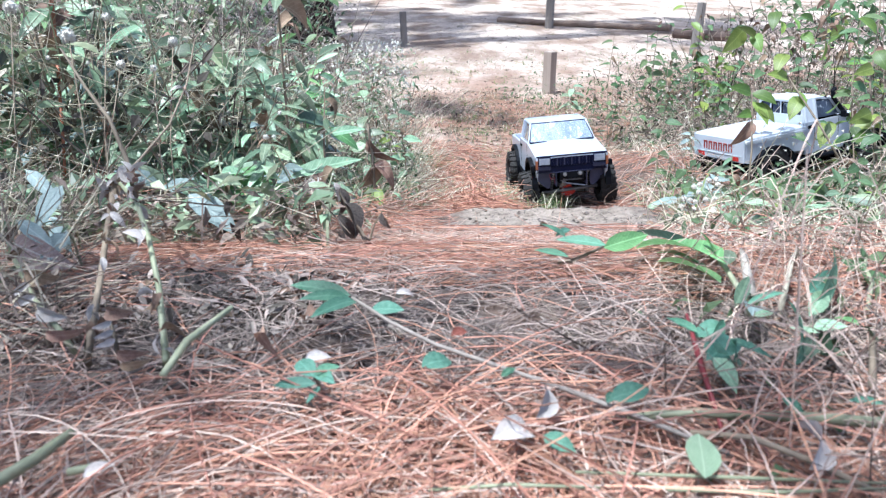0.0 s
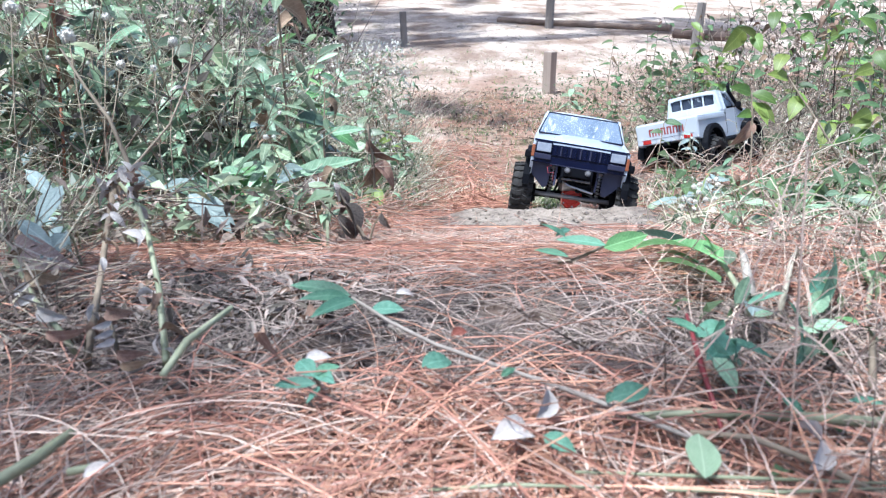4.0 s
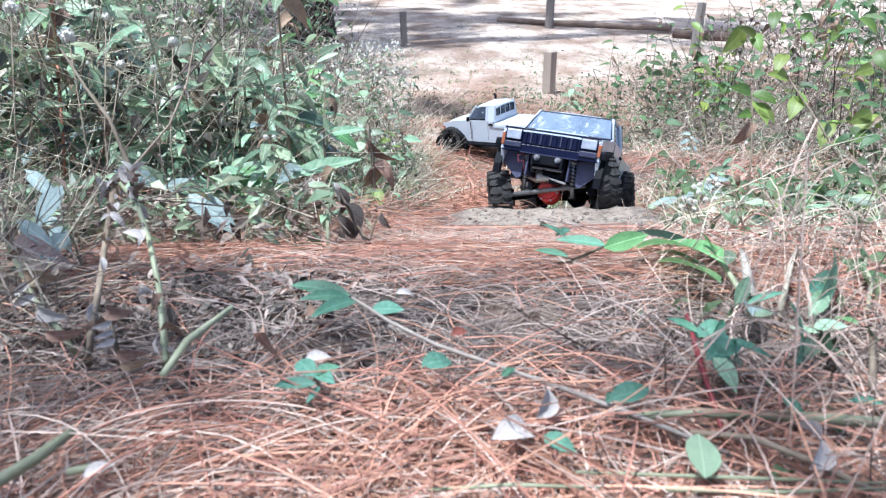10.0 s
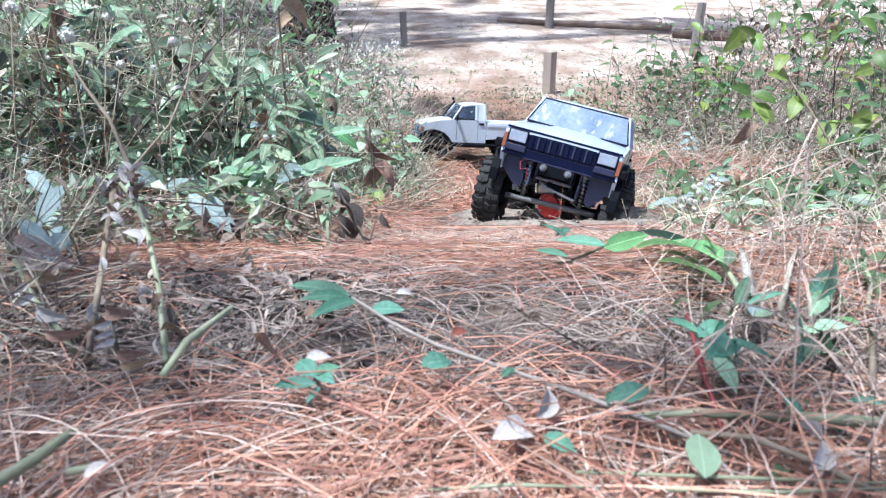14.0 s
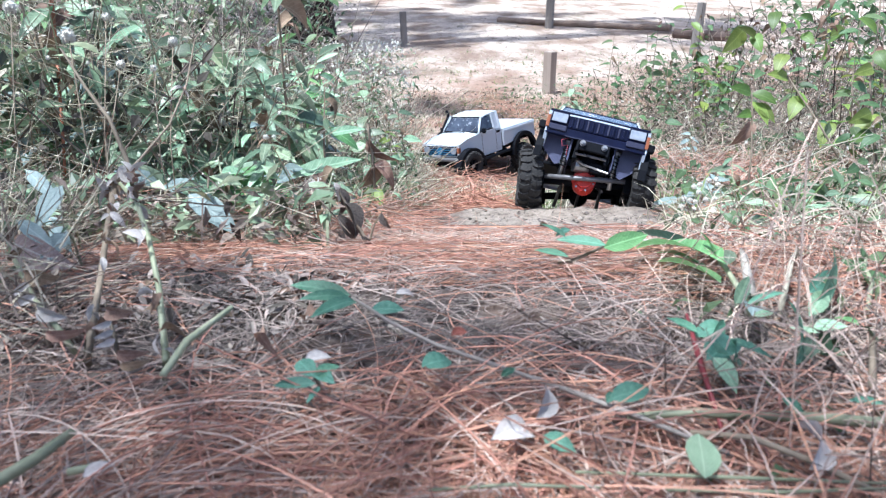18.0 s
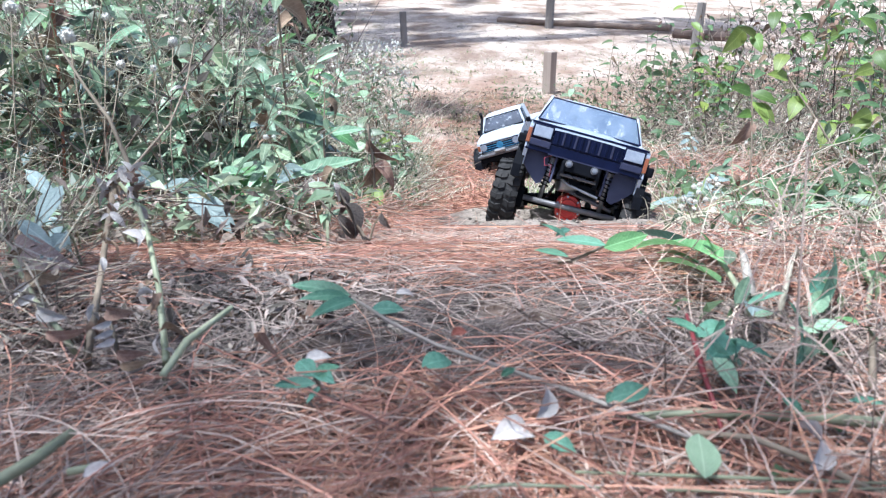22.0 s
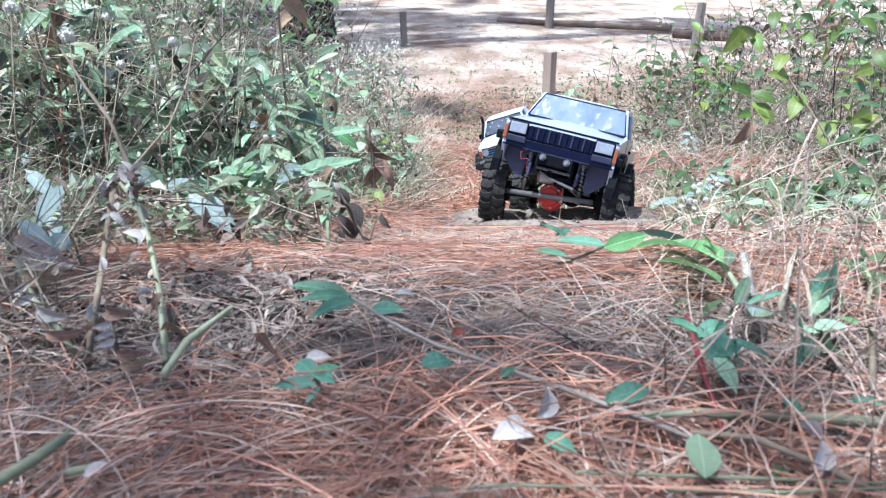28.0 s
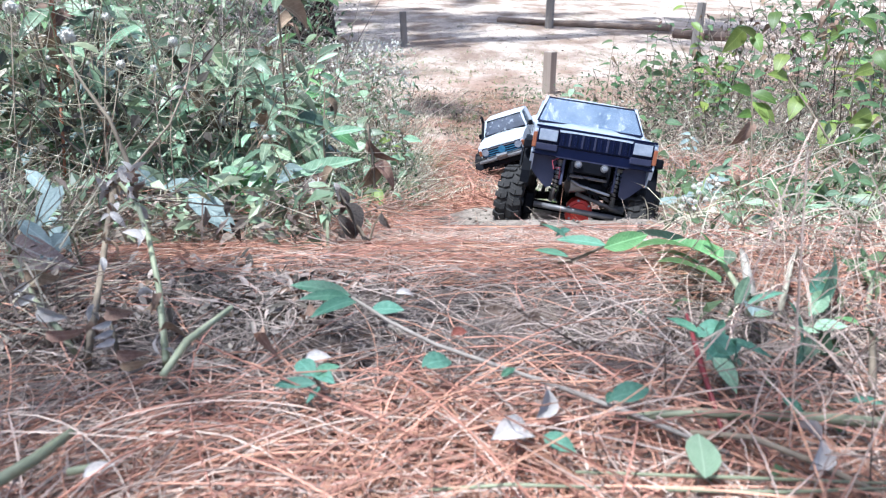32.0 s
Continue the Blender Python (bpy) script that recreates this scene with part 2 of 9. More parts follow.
            v += [m @ Vector((-w, y, z + w * fold)), m @ Vector((0, y, z)), m @ Vector((w, y, z + w * fold))]
        for i in range(n - 1):
            k = 3 * i
            f += [(k, k + 1, k + 4, k + 3), (k + 1, k + 2, k + 5, k + 4)]
        return self.add(v, f)

    def ribbon(self, path, widths, side):
        v, side = [], Vector(side)
        for p, w in zip(path, widths):
            v += [Vector(p) - side * w, Vector(p) + side * w]
        return self.add(v, [(2 * i, 2 * i + 1, 2 * i + 3, 2 * i + 2) for i in range(len(path) - 1)])


def part(name, geo, material, parent, label="", smooth=False, at=None):
    ob = new(name, geo if isinstance(geo, bpy.types.Mesh) else geo.mesh(name, material, smooth))
    ob.parent = parent
    if at is not None:
        ob.matrix_basis = at
    if label:
        ob["label"] = label
    return ob


def thing(name, label, category, group="", kind="", at=None):
    ob = new(name)
    ob.empty_display_size = 0.05
    if at is not None:
        ob.matrix_basis = at
    return tagged(ob, label, category, group, kind)


def whole(name, geo, material, label, category, group="", kind="", smooth=False, at=None):
    ob = new(name, geo if isinstance(geo, bpy.types.Mesh) else geo.mesh(name, material, smooth))
    if at is not None:
        ob.matrix_basis = at
    return tagged(ob, label, category, group, kind)


# ---- the lie of the land ----
KNOT_Y = (-6, 0, .45, .6, .75, .9, 1.1, 1.25, 1.4, 1.5, 1.6, 1.72, 1.83, 2.0, 2.4, 3, 4, 6, 10, 16, 24, 60, 300)
KNOT_Z = (.05, 0, 0, -.034, -.078, -.120, -.185, -.228, -.242, -.295, -.33, -.375, -.405, -.43, -.45, -.475, -.475, -.465, -.43, -.36, -.2, .9, 6)


def sstep(a, b, v):
    t = min(1.0, max(0.0, (v - a) / (b - a)))
    return t * t * (3 - 2 * t)


def profile(y):
    return float(np.interp(y, KNOT_Y, KNOT_Z))


LEDGE_Y = (.86, .94, 1.0, 1.05, 1.08, 1.12, 1.16, 1.24, 1.31, 1.345, 1.375, 1.40, 1.435, 1.50, 1.62, 1.80)
LEDGE_Z = (-.108, -.132, -.148, -.153, -.163, -.203, -.221, -.227, -.234, -.235, -.2325, -.254, -.297, -.313, -.338, -.395)


def ledge(x, y):
    """The packed soil step that the truck climbs: a lip, a flat shelf and a steep face, slanting across the track."""
    slant = .22 * (max(.05, min(.42, x)) - .1)
    v = y + slant
    z = (float(np.interp(v - .012, LEDGE_Y, LEDGE_Z)) + float(np.interp(v + .012, LEDGE_Y, LEDGE_Z))) / 2 + .3 * slant
    return z - .045 * sstep(.18, .33, x) * math.exp(-((v - 1.19) / .05) ** 2)


def height(x, y):
    z = (profile(y - .07) + 2 * profile(y) + profile(y + .07)) / 4
    z -= .016 * math.exp(-((y - 1.3) / .2) ** 2)
    wide = .03 * noise.noise((0, y * 7, 5))
    on = sstep(-.02 + wide, .09 + wide, x) * (1 - sstep(.38, .47, x)) * sstep(.86, .96, y) * (1 - sstep(1.55, 1.75, y))
    if on > 0:
        z += (ledge(x, y) - z) * on
    z += .075 * sstep(.45, .72, x) * math.exp(-((y - 2.0) / .45) ** 4)
    z += .05 * sstep(.15, .7, -x) * sstep(.6, 1.0, y) * (1 - sstep(3, 5, y))
    z -= .045 * math.exp(-((x - .25) / .20) ** 2 - ((y - 2.60) / .32) ** 2)
    z += .035 * math.exp(-((x - .60) / .18) ** 2 - ((y - 2.30) / .26) ** 2)
    return z


def rough_height(x, y):
    near = math.exp(-((y - 1.0) / 3.0) ** 2)
    clod = sstep(.0, .06, x) * (1 - sstep(.36, .45, x)) * sstep(.95, 1.02, y) * (1 - sstep(1.5, 1.7, y))
    return height(x, y) + clod * (noise.noise((x * 55, y * 55, 9)) * .004 + abs(noise.noise((x * 24, y * 24, 4))) * .006 - .002) + (noise.noise((x * 9, y * 9, 0)) * 0.006 + noise.noise((x * 31, y * 31, 3)) * 0.0022) * near \
        + noise.noise((x * 0.8, y * 0.8, 7)) * 0.03 * sstep(3.5, 6, y)


def build_ground():
    def steps(parts):
        out = []
        for a, b, d in parts:
            out += list(np.arange(a, b - 1e-6, d))
        return out + [parts[-1][1]]
    ys = steps([(-300, -20, 70), (-20, -2, 3), (-2, 0.1, 0.3), (0.1, 1.56, 0.014), (1.56, 3.0, 0.03), (3.0, 7, 0.12), (7, 20, 0.6), (20, 60, 5), (60, 300, 60)])
    half = steps([(0, 0.7, 0.016), (0.7, 2.0, 0.05), (2.0, 6, 0.25), (6, 20, 1.4), (20, 300, 56)])
    xs = [-x for x in reversed(half[1:])] + half
    v = [(x, y, rough_height(x, y)) for y in ys for x in xs]
    w = len(xs)
    f = [(j * w + i, j * w + i + 1, (j + 1) * w + i + 1, (j + 1) * w + i) for j in range(len(ys) - 1) for i in range(w - 1)]
    m = bpy.data.materials.new("forest floor")
    m.use_nodes = True
    n, l = m.node_tree.nodes, m.node_tree.links
    bsdf = n["Principled BSDF"]
    geo, sep = n.new("ShaderNodeNewGeometry"), n.new("ShaderNodeSeparateXYZ")
    l.new(geo.outputs["Position"], sep.inputs[0])

    def nz(scale, detail=4, rough=0.6):
        t = n.new("ShaderNodeTexNoise")
        t.inputs["Scale"].default_value, t.inputs["Detail"].default_value, t.inputs["Roughness"].default_value = scale, detail, rough
        l.new(geo.outputs["Position"], t.inputs["Vector"])
        return t.outputs[0]

    long_way = n.new("ShaderNodeMapping")
    long_way.inputs["Scale"].default_value = (1, 0.38, 1)
    l.new(geo.outputs["Position"], long_way.inputs[0])

    def dappled(scale, detail=4, rough=0.6):
        t = n.new("ShaderNodeTexNoise")
        t.inputs["Scale"].default_value, t.inputs["Detail"].default_value, t.inputs["Roughness"].default_value = scale, detail, rough
        l.new(long_way.outputs[0], t.inputs["Vector"])
        return t.outputs[0]

    def ramp(src, a, b, lo=0.0, hi=1.0):
        r = n.new("ShaderNodeMapRange")
        r.inputs[1].default_value, r.inputs[2].default_value, r.inputs[3].default_value, r.inputs[4].default_value = a, b, lo, hi
        l.new(src, r.inputs[0])
        return r.outputs[0]

    def mixed(fac, a, b):
        x = n.new("ShaderNodeMix")
        x.data_type = "RGBA"
        l.new(fac, x.inputs[0])
        for s, c in ((6, a), (7, b)):
            if isinstance(c, tuple):
                x.inputs[s].default_value = (*c, 1)
            else:
                l.new(c, x.inputs[s])
        return x.outputs[2]

    def times(a, b):
        x = n.new("ShaderNodeMath")
        x.operation = "MULTIPLY"
        l.new(a, x.inputs[0])
        l.new(b, x.inputs[1])
        return x.outputs[0]
    litter = mixed(ramp(nz(90), 0.4, 0.62), (0.065, 0.053, 0.047), (0.22, 0.19, 0.175))
    litter = mixed(ramp(nz(14), 0.42, 0.66), litter, (0.19, 0.135, 0.11))
    # Sandy tones; the palest patches imitate sun dapples in the base colour.
    dirt = mixed(ramp(dappled(1.9, 6), 0.38, 0.58), (0.29, 0.205, 0.16), (0.66, 0.55, 0.475))
    dirt = mixed(ramp(dappled(9, 7, 0.75), 0.54, 0.66), dirt, (0.25, 0.185, 0.145))
    dirt = mixed(ramp(dappled(22, 5), 0.57, 0.68), dirt, (0.34, 0.28, 0.17))
    dirt = mixed(ramp(dappled(1.7, 6, 0.75), 0.56, 0.66), dirt, mixed(ramp(nz(45), 0.45, 0.6), (0.20, 0.16, 0.115), (0.33, 0.27, 0.205)))
    red = ramp(sep.outputs[1], 6.2, 3.4)
    dirt = mixed(times(red, ramp(nz(3.1, 5), 0.30, 0.55)), dirt, (0.30, 0.155, 0.105))
    dirt = mixed(times(red, ramp(nz(7.5, 7, 0.75), 0.50, 0.60)), dirt, mixed(ramp(nz(60), 0.42, 0.6), (0.055, 0.050, 0.030), (0.17, 0.135, 0.085)))
    dirt = mixed(times(red, ramp(nz(38, 6, 0.7), 0.54, 0.62)), dirt, (0.42, 0.31, 0.23))
    soil = mixed(ramp(nz(55, 6), 0.35, 0.65), (0.25, 0.205, 0.17), (0.43, 0.365, 0.31))
    soil = mixed(ramp(nz(24, 7, 0.75), 0.54, 0.66), soil, (0.17, 0.14, 0.115))
    soil = mixed(ramp(nz(170, 3), 0.60, 0.66), soil, (0.09, 0.07, 0.06))
    warped = n.new("ShaderNodeMath")
    warped.operation = "MULTIPLY_ADD"
    l.new(nz(4), warped.inputs[0])
    warped.inputs[1].default_value = 0.6
    l.new(sep.outputs[1], warped.inputs[2])
    under_scrub = n.new("ShaderNodeMath")
    under_scrub.operation = "MULTIPLY_ADD"
    l.new(ramp(sep.outputs[0], 0.7, 1.4), under_scrub.inputs[0])
    under_scrub.inputs[1].default_value = -1.7
    l.new(warped.outputs[0], under_scrub.inputs[2])
    far = ramp(under_scrub.outputs[0], 2.5, 3.2)
    lump = times(times(ramp(sep.outputs[1], 0.86, 0.98), ramp(sep.outputs[1], 1.9, 1.5)), times(ramp(sep.outputs[0], 0.0, 0.06), ramp(sep.outputs[0], 0.42, 0.33)))
    l.new(mixed(lump, mixed(far, litter, dirt), soil), bsdf.inputs["Base Color"])
    bsdf.inputs["Roughness"].default_value = 0.95
    bsdf.inputs["Specular IOR Level"].default_value = 0.2
    bmp = n.new("ShaderNodeBump")
    l.new(nz(130, 6, 0.7), bmp.inputs["Height"])
    bmp.inputs["Strength"].default_value, bmp.inputs["Distance"].default_value = 0.9, 0.006
    l.new(bmp.outputs[0], bsdf.inputs["Normal"])
    g = Geo()
    g.v, g.f = v, f
    whole("ground", g, m, "needle-littered forest ground with a bare sandy clearing", "ground", kind="structure", smooth=True)


build_ground()


# ---- toy trucks ----
def arc(cy, cz, r, a0, a1, n=9):
    return [(cy + r * math.cos(radians(a0 + (a1 - a0) * i / (n - 1))), cz + r * math.sin(radians(a0 + (a1 - a0) * i / (n - 1)))) for i in range(n)]


def make_wheel(truck, radius, width, rim_material):
    """A lugged crawler tyre on a beadlock rim, turning about x."""
    w, r = width / 2, radius
    tyre = Geo().revolve([(-w * .72, r * .52), (-w * .95, r * .60), (-w, r * .78), (-w * .9, r * .90), (-w * .55, r * .945), (0, r * .95),
                          (w * .55, r * .945), (w * .9, r * .90), (w, r * .78), (w * .95, r * .60), (w * .72, r * .52)], 32)
    for k in range(20):
        for side in (-1, 1):
            a = 2 * math.pi * (k + (0.5 if side > 0 else 0)) / 20
            turn = Matrix.Rotation(a, 4, "X")
            for x0, x1, d, skew in ((.08, .50, .16, .05), (.56, 1.03, .14, -.04)):
                h0, h1 = (r * .93, r * 1.0) if x0 < .5 else (r * .80, r * .985)
                q = []
                for x, h, y in ((x0, h0, -d), (x1, h0, -d), (x1, h0, d), (x0, h0, d), (x0, h1, -d * .85), (x1, h1 * (.965 if x0 > .5 else 1), -d * .85), (x1, h1 * (.965 if x0 > .5 else 1), d * .85), (x0, h1, d * .85)):
                    q.append(turn @ Vector((side * x * w, (y + skew * (1 if x == x1 else -1)) * r * .55, h)))
                tyre.add(q, [(0, 3, 2, 1), (4, 5, 6, 7), (0, 1, 5, 4), (1, 2, 6, 5), (2, 3, 7, 6), (3, 0, 4, 7)])
    wheel = thing("wheel", "", "")
    wheel.parent = truck
    part("tyre", tyre, M["rubber"], wheel, "dusty black lugged tyre")
    rim = Geo().revolve([(-w * .70, r * .55), (-w * .74, r * .50), (-w * .6, r * .44), (0, r * .42), (w * .6, r * .44), (w * .74, r * .50), (w * .70, r * .55)], 24)
    for k in range(6):
        turn = Matrix.Rotation(k * math.pi / 3, 4, "X")
        for side in (-1, 1):
            g = Geo().box(-.004, .004, -r * .07, r * .07, r * .10, r * .46, .001)
            rim.add([turn @ (Vector(p) + Vector((side * w * .45, 0, 0))) for p in g.v], g.f)
    part("rim", rim, rim_material, wheel)
    hub = Geo().revolve([(-w * .75, .001), (-w * .75, r * .13), (w * .75, r * .13), (w * .75, .001)], 12)
    part("hub", hub, M["steel"], wheel)
    return wheel


def make_axle(truck, name, half, red, front):
    axle = thing(name, "", "")
    axle.parent = truck
    part("axle_tube", Geo().tube([(-half, 0, 0), (half, 0, 0)], .0085, 12), M["black"], axle, smooth=True)
    pumpkin = Geo()
    rows = []
    for i in range(9):
        a = math.pi * i / 8
        rows.append((-.022 * math.cos(a), .004 + .023 * math.sin(a)))
    pumpkin.revolve(rows, 16)
    part("differential", pumpkin, red, axle, "differential housing", smooth=True)
    cover = Geo()
    for r0, y0, y1 in ((.024, .016, .022), (.017, .020, .027)):
        ring = [(r0 * math.cos(k * math.pi / 5), r0 * math.sin(k * math.pi / 5)) for k in range(10)]
        v = [(x, y0, z) for x, z in ring] + [(x * .9, y1, z * .9) for x, z in ring]
        cover.add(v, [tuple(range(10, 20))] + [(i, (i + 1) % 10, (i + 1) % 10 + 10, i + 10) for i in range(10)])
    part("diff_cover", cover, red, axle)
    for k in range(6):
        a = k * math.pi / 3 + .3
        part("cover_bolt", Geo().tube([(.0195 * math.cos(a), .021, .0195 * math.sin(a)), (.0195 * math.cos(a), .0245, .0195 * math.sin(a))], .0022, 6), M["steel"] if front else M["black"], axle)
    for s in (-1, 1):
        part("knuckle", Geo().box(s * half - .008, s * half + .008, -.012, .012, -.019, .019, .003), M["black"], axle)
    if front:
        part("tie_rod", Geo().tube([(-.078, .034, .001), (.078, .034, .001)], .0048, 8), M["grey_bar"], axle, "grey tie rod", smooth=True)
        part("drag_link", Geo().tube([(-.07, .030, .012), (.012, .026, .030)], .0034, 8), M["grey_bar"], axle, smooth=True)
    return axle


def slab(rows, thick):
    """A skinned sheet with thickness downwards."""
    n, m = len(rows[0]), len(rows)
    top = [p for r in rows for p in r]
    low = [(x, y, z - thick) for x, y, z in top]
    g, k = Geo(), len(top)
    f = [(j * n + i, j * n + i + 1, (j + 1) * n + i + 1, (j + 1) * n + i) for j in range(m - 1) for i in range(n - 1)]
    f += [tuple(k + i for i in reversed(q)) for q in f]
    rim = [i for i in range(n)] + [j * n + n - 1 for j in range(1, m)] + [(m - 1) * n + i for i in range(n - 2, -1, -1)] + [j * n for j in range(m - 2, 0, -1)]
    f += [(rim[i], rim[(i + 1) % len(rim)], rim[(i + 1) % len(rim)] + k, rim[i] + k) for i in range(len(rim))]
    return g.add(top + low, f)


def flare(cy, cz, r, x0, x1, wide=.012, a0=-8, a1=188):
    n = 13
    outer, inner = arc(cy, cz, r + wide, a0, a1, n), arc(cy, cz, r, a0, a1, n)
    return Geo().sheet(outer + inner[::-1], x0, x1)


def build_crawler():
    t = thing("toy_pickup", "white radio-controlled toy pickup with blue-black front and red axles", "toy truck")
    W, B = .0985, M["white_body"]
    for s in (1, -1):
        outline = [(-.002, -.003), (-.13, .013), (-.272, .009), (-.276, -.004), (-.452, -.012), (-.456, -.066)] + [(-.428, -.078)] + arc(-.360, -.098, .060, 165, 15)[0:] + \
            [(-.296, -.088), (-.140, -.084)] + arc(-.075, -.085, .060, 172, 12) + [(-.012, -.062), (-.002, -.044)]
        a, b = (W - .006, W) if s > 0 else (-W, -W + .006)
        part("side_panel", Geo().sheet(outline, a, b), B, t)
        part("fender_flare", flare(-.075, -.085, .058, *sorted((s * (W - .004), s * (W + .010)))), M["black"], t, "black front fender flare")
        part("fender_flare", flare(-.360, -.098, .058, *sorted((s * (W - .004), s * (W + .010)))), M["black"], t, "black rear fender flare")
        part("rocker_strip", Geo().box(*sorted((s * (W - .004), s * (W + .003))), -.292, -.150, -.093, -.081, .002), M["black"], t)
        edge = [(.050, -.040), (.094, -.040), (.095, -.068), (.086, -.078), (.074, -.090), (.064, -.098), (.056, -.094)]
        shell = [(s * x, y, z) for y in (-.034, -.030) for x, z in edge]
        part("wheel_liner", Geo().add(shell, [tuple(range(7)), tuple(range(13, 6, -1))] + [(i, i + 7, (i + 1) % 7 + 7, (i + 1) % 7) for i in range(7)]), M["liner"], t, "grey-blue inner wheel liner")
        part("wheel_liner", Geo().box(*sorted((s * .040, s * .044)), -.135, -.010, -.090, -.010, .002), M["liner"], t, "grey-blue inner wheel liner")
        # doors, handles
        part("door_seam", Geo().box(*sorted((s * (W - .002), s * (W + .0006))), -.1485, -.1475, -.076, .010), M["black"], t)
        part("door_seam", Geo().box(*sorted((s * (W - .002), s * (W + .0006))), -.2625, -.2615, -.078, .006), M["black"], t)
        part("door_handle", Geo().box(*sorted((s * (W - .002), s * (W + .004))), -.254, -.236, -.012, -.006, .0015), M["black"], t)
        # pillars and side glass
        for nm, p0, p1, r in (("windshield_pillar", (s * .0945, -.128, .010), (s * .0800, -.176, .062), .0034), ("door_pillar", (s * .0925, -.268, .006), (s * .0805, -.260, .062), .0060)):
            part(nm, Geo().tube([p0, p1], r, 6), B, t)
        part("side_window", Geo().add([(s * .0925, -.138, .013), (s * .0915, -.264, .010), (s * .0800, -.258, .059), (s * .0795, -.182, .059)], [(0, 1, 2, 3)]), M["glass"], t)
        part("roof_rail", Geo().tube([(s * .0800, -.178, .062), (s * .0800, -.264, .062)], .0040, 6), B, t)
        # lamps
        lamp = part("headlight", Geo().box(*sorted((s * .058, s * .0925)), -.006, .0015, -.026, -.003, .002), M["trim"], t, "rectangular headlight")
        part("lens", Geo().box(*sorted((s * .0605, s * .090)), .0008, .003, -.0235, -.0055, .001), M["lens"], lamp)
        part("turn_lamp", Geo().box(*sorted((s * .058, s * .0925)), -.006, .001, -.039, -.028, .0015), M["grille_bar"], t)
        part("marker_lamp", Geo().box(*sorted((s * .0928, s * (W + .0008))), -.010, .0008, -.036, -.012, .001), M["amber"], t, "amber corner marker lamp")
        part("bumper_end", Geo().box(*sorted((s * .094, s * .112)), -.016, -.002, -.040, -.024, .003), M["black"], t)
        # springs and frame
        shock = part("shock_absorber", Geo().tube([(s * .046, -.022, -.046), (s * .051, -.050, -.118)], .0042, 8), M["steel"], t, smooth=True)
        coil = [(s * (.0465 + .004 * k / 60) + .0072 * math.cos(k * .75), -.024 - .020 * k / 60 + .0072 * math.sin(k * .75), -.052 - .050 * k / 60) for k in range(61)]
        part("spring", Geo().tube(coil, .0012, 4), M["black"], shock)
        part("shock_cap", Geo().tube([(s * .0460, -.021, -.043), (s * .0465, -.024, -.054)], .0078, 10), M["grey_bar"], shock, "bright shock absorber cap")
        shock = part("shock_absorber", Geo().tube([(s * .044, -.335, -.040), (s * .050, -.360, -.125)], .0042, 8), M["steel"], t, smooth=True)
        part("frame_rail", Geo().box(*sorted((s * .026, s * .032)), -.43, .004, -.070, -.050, .002), M["black"], t)
        part("lower_link", Geo().tube([(s * .040, -.085, -.118), (s * .026, -.215, -.082)], .0032, 6), M["grey_bar"], t)
        bolt = Geo().tube([(s * .0209, .000, -.0533), (s * .0209, .009, -.0533)], .0040, 6).tube([(s * .0209, .009, -.0533), (s * .0209, .0125, -.0533)], .0018, 8)
        bolt = part("bolt", bolt, M["steel"], t, "bright bolt in the front plate")
        part("washer", Geo().tube([(s * .0209, .002, -.0533), (s * .0209, .0045, -.0533)], .0062, 10), M["grey_bar"], bolt)
        part("body_post", Geo().tube([(s * .058, -.070, .000), (s * .058, -.070, .008)], .0022, 6), M["black"], t)
    # hood with a slight crown and a raised centre
    rows = []
    for y, z, w in ((.0, -.003, .0965), (-.006, .0005, .0968), (-.04, .0055, .097), (-.085, .0110, .0968), (-.130, .0155, .096)):
        rows.append([(x * w, y, z - .0045 * abs(x) ** 3 + (.0022 if abs(x) < .45 and y < -.01 else 0)) for x in (-1, -.97, -.8, -.5, -.42, 0, .42, .5, .8, .97, 1)])
    part("hood", slab(rows, .003), B, t, smooth=False)
    rows = []
    for y, z, w in ((-.175, .0630, .080), (-.186, .0672, .081), (-.222, .0690, .081), (-.257, .0672, .081), (-.267, .0625, .080)):
        rows.append([(x * w, y, z - .004 * abs(x) ** 4) for x in (-1, -.95, -.6, 0, .6, .95, 1)])
    part("roof", slab(rows, .004), B, t)
    part("windshield", Geo().add([(-.0920, -.1296, .0160), (.0920, -.1296, .0160), (.0772, -.1745, .0620), (-.0772, -.1745, .0620)], [(0, 1, 2, 3)]), M["screen"], t, "glossy windshield with sky reflection streaks in its colour")
    for z, y, w in ((.0155, -.1290, .0925), (.0625, -.1752, .0785)):
        part("windshield_frame", Geo().tube([(-w, y, z), (w, y, z)], .0017, 6), M["trim"], t)
    for s in (1, -1):
        part("windshield_frame", Geo().tube([(s * .0925, -.1290, .0155), (s * .0785, -.1752, .0625)], .0017, 6), M["trim"], t)
    part("cab_back", Geo().box(-.090, .090, -.275, -.270, -.075, .009, .001).box(-.083, .083, -.272, -.267, .008, .020).box(-.080, .080, -.270, -.265, .054, .066), B, t)
    part("rear_window", Geo().add([(-.080, -.2695, .019), (.080, -.2695, .019), (.077, -.2675, .055), (-.077, -.2675, .055)], [(0, 1, 2, 3)]), M["glass"], t)
    part("bed_floor", Geo().box(-.0930, .0930, -.450, -.278, -.062, -.056, .001), B, t)
    part("tailgate", Geo().box(-.0925, .0925, -.458, -.452, -.068, -.011, .002), B, t)
    part("cab_floor", Geo().box(-.0900, .0900, -.266, -.120, -.082, -.074, .002), M["black"], t)
    part("dash", Geo().box(-.086, .086, -.17, -.130, -.006, .009, .003), M["black"], t)
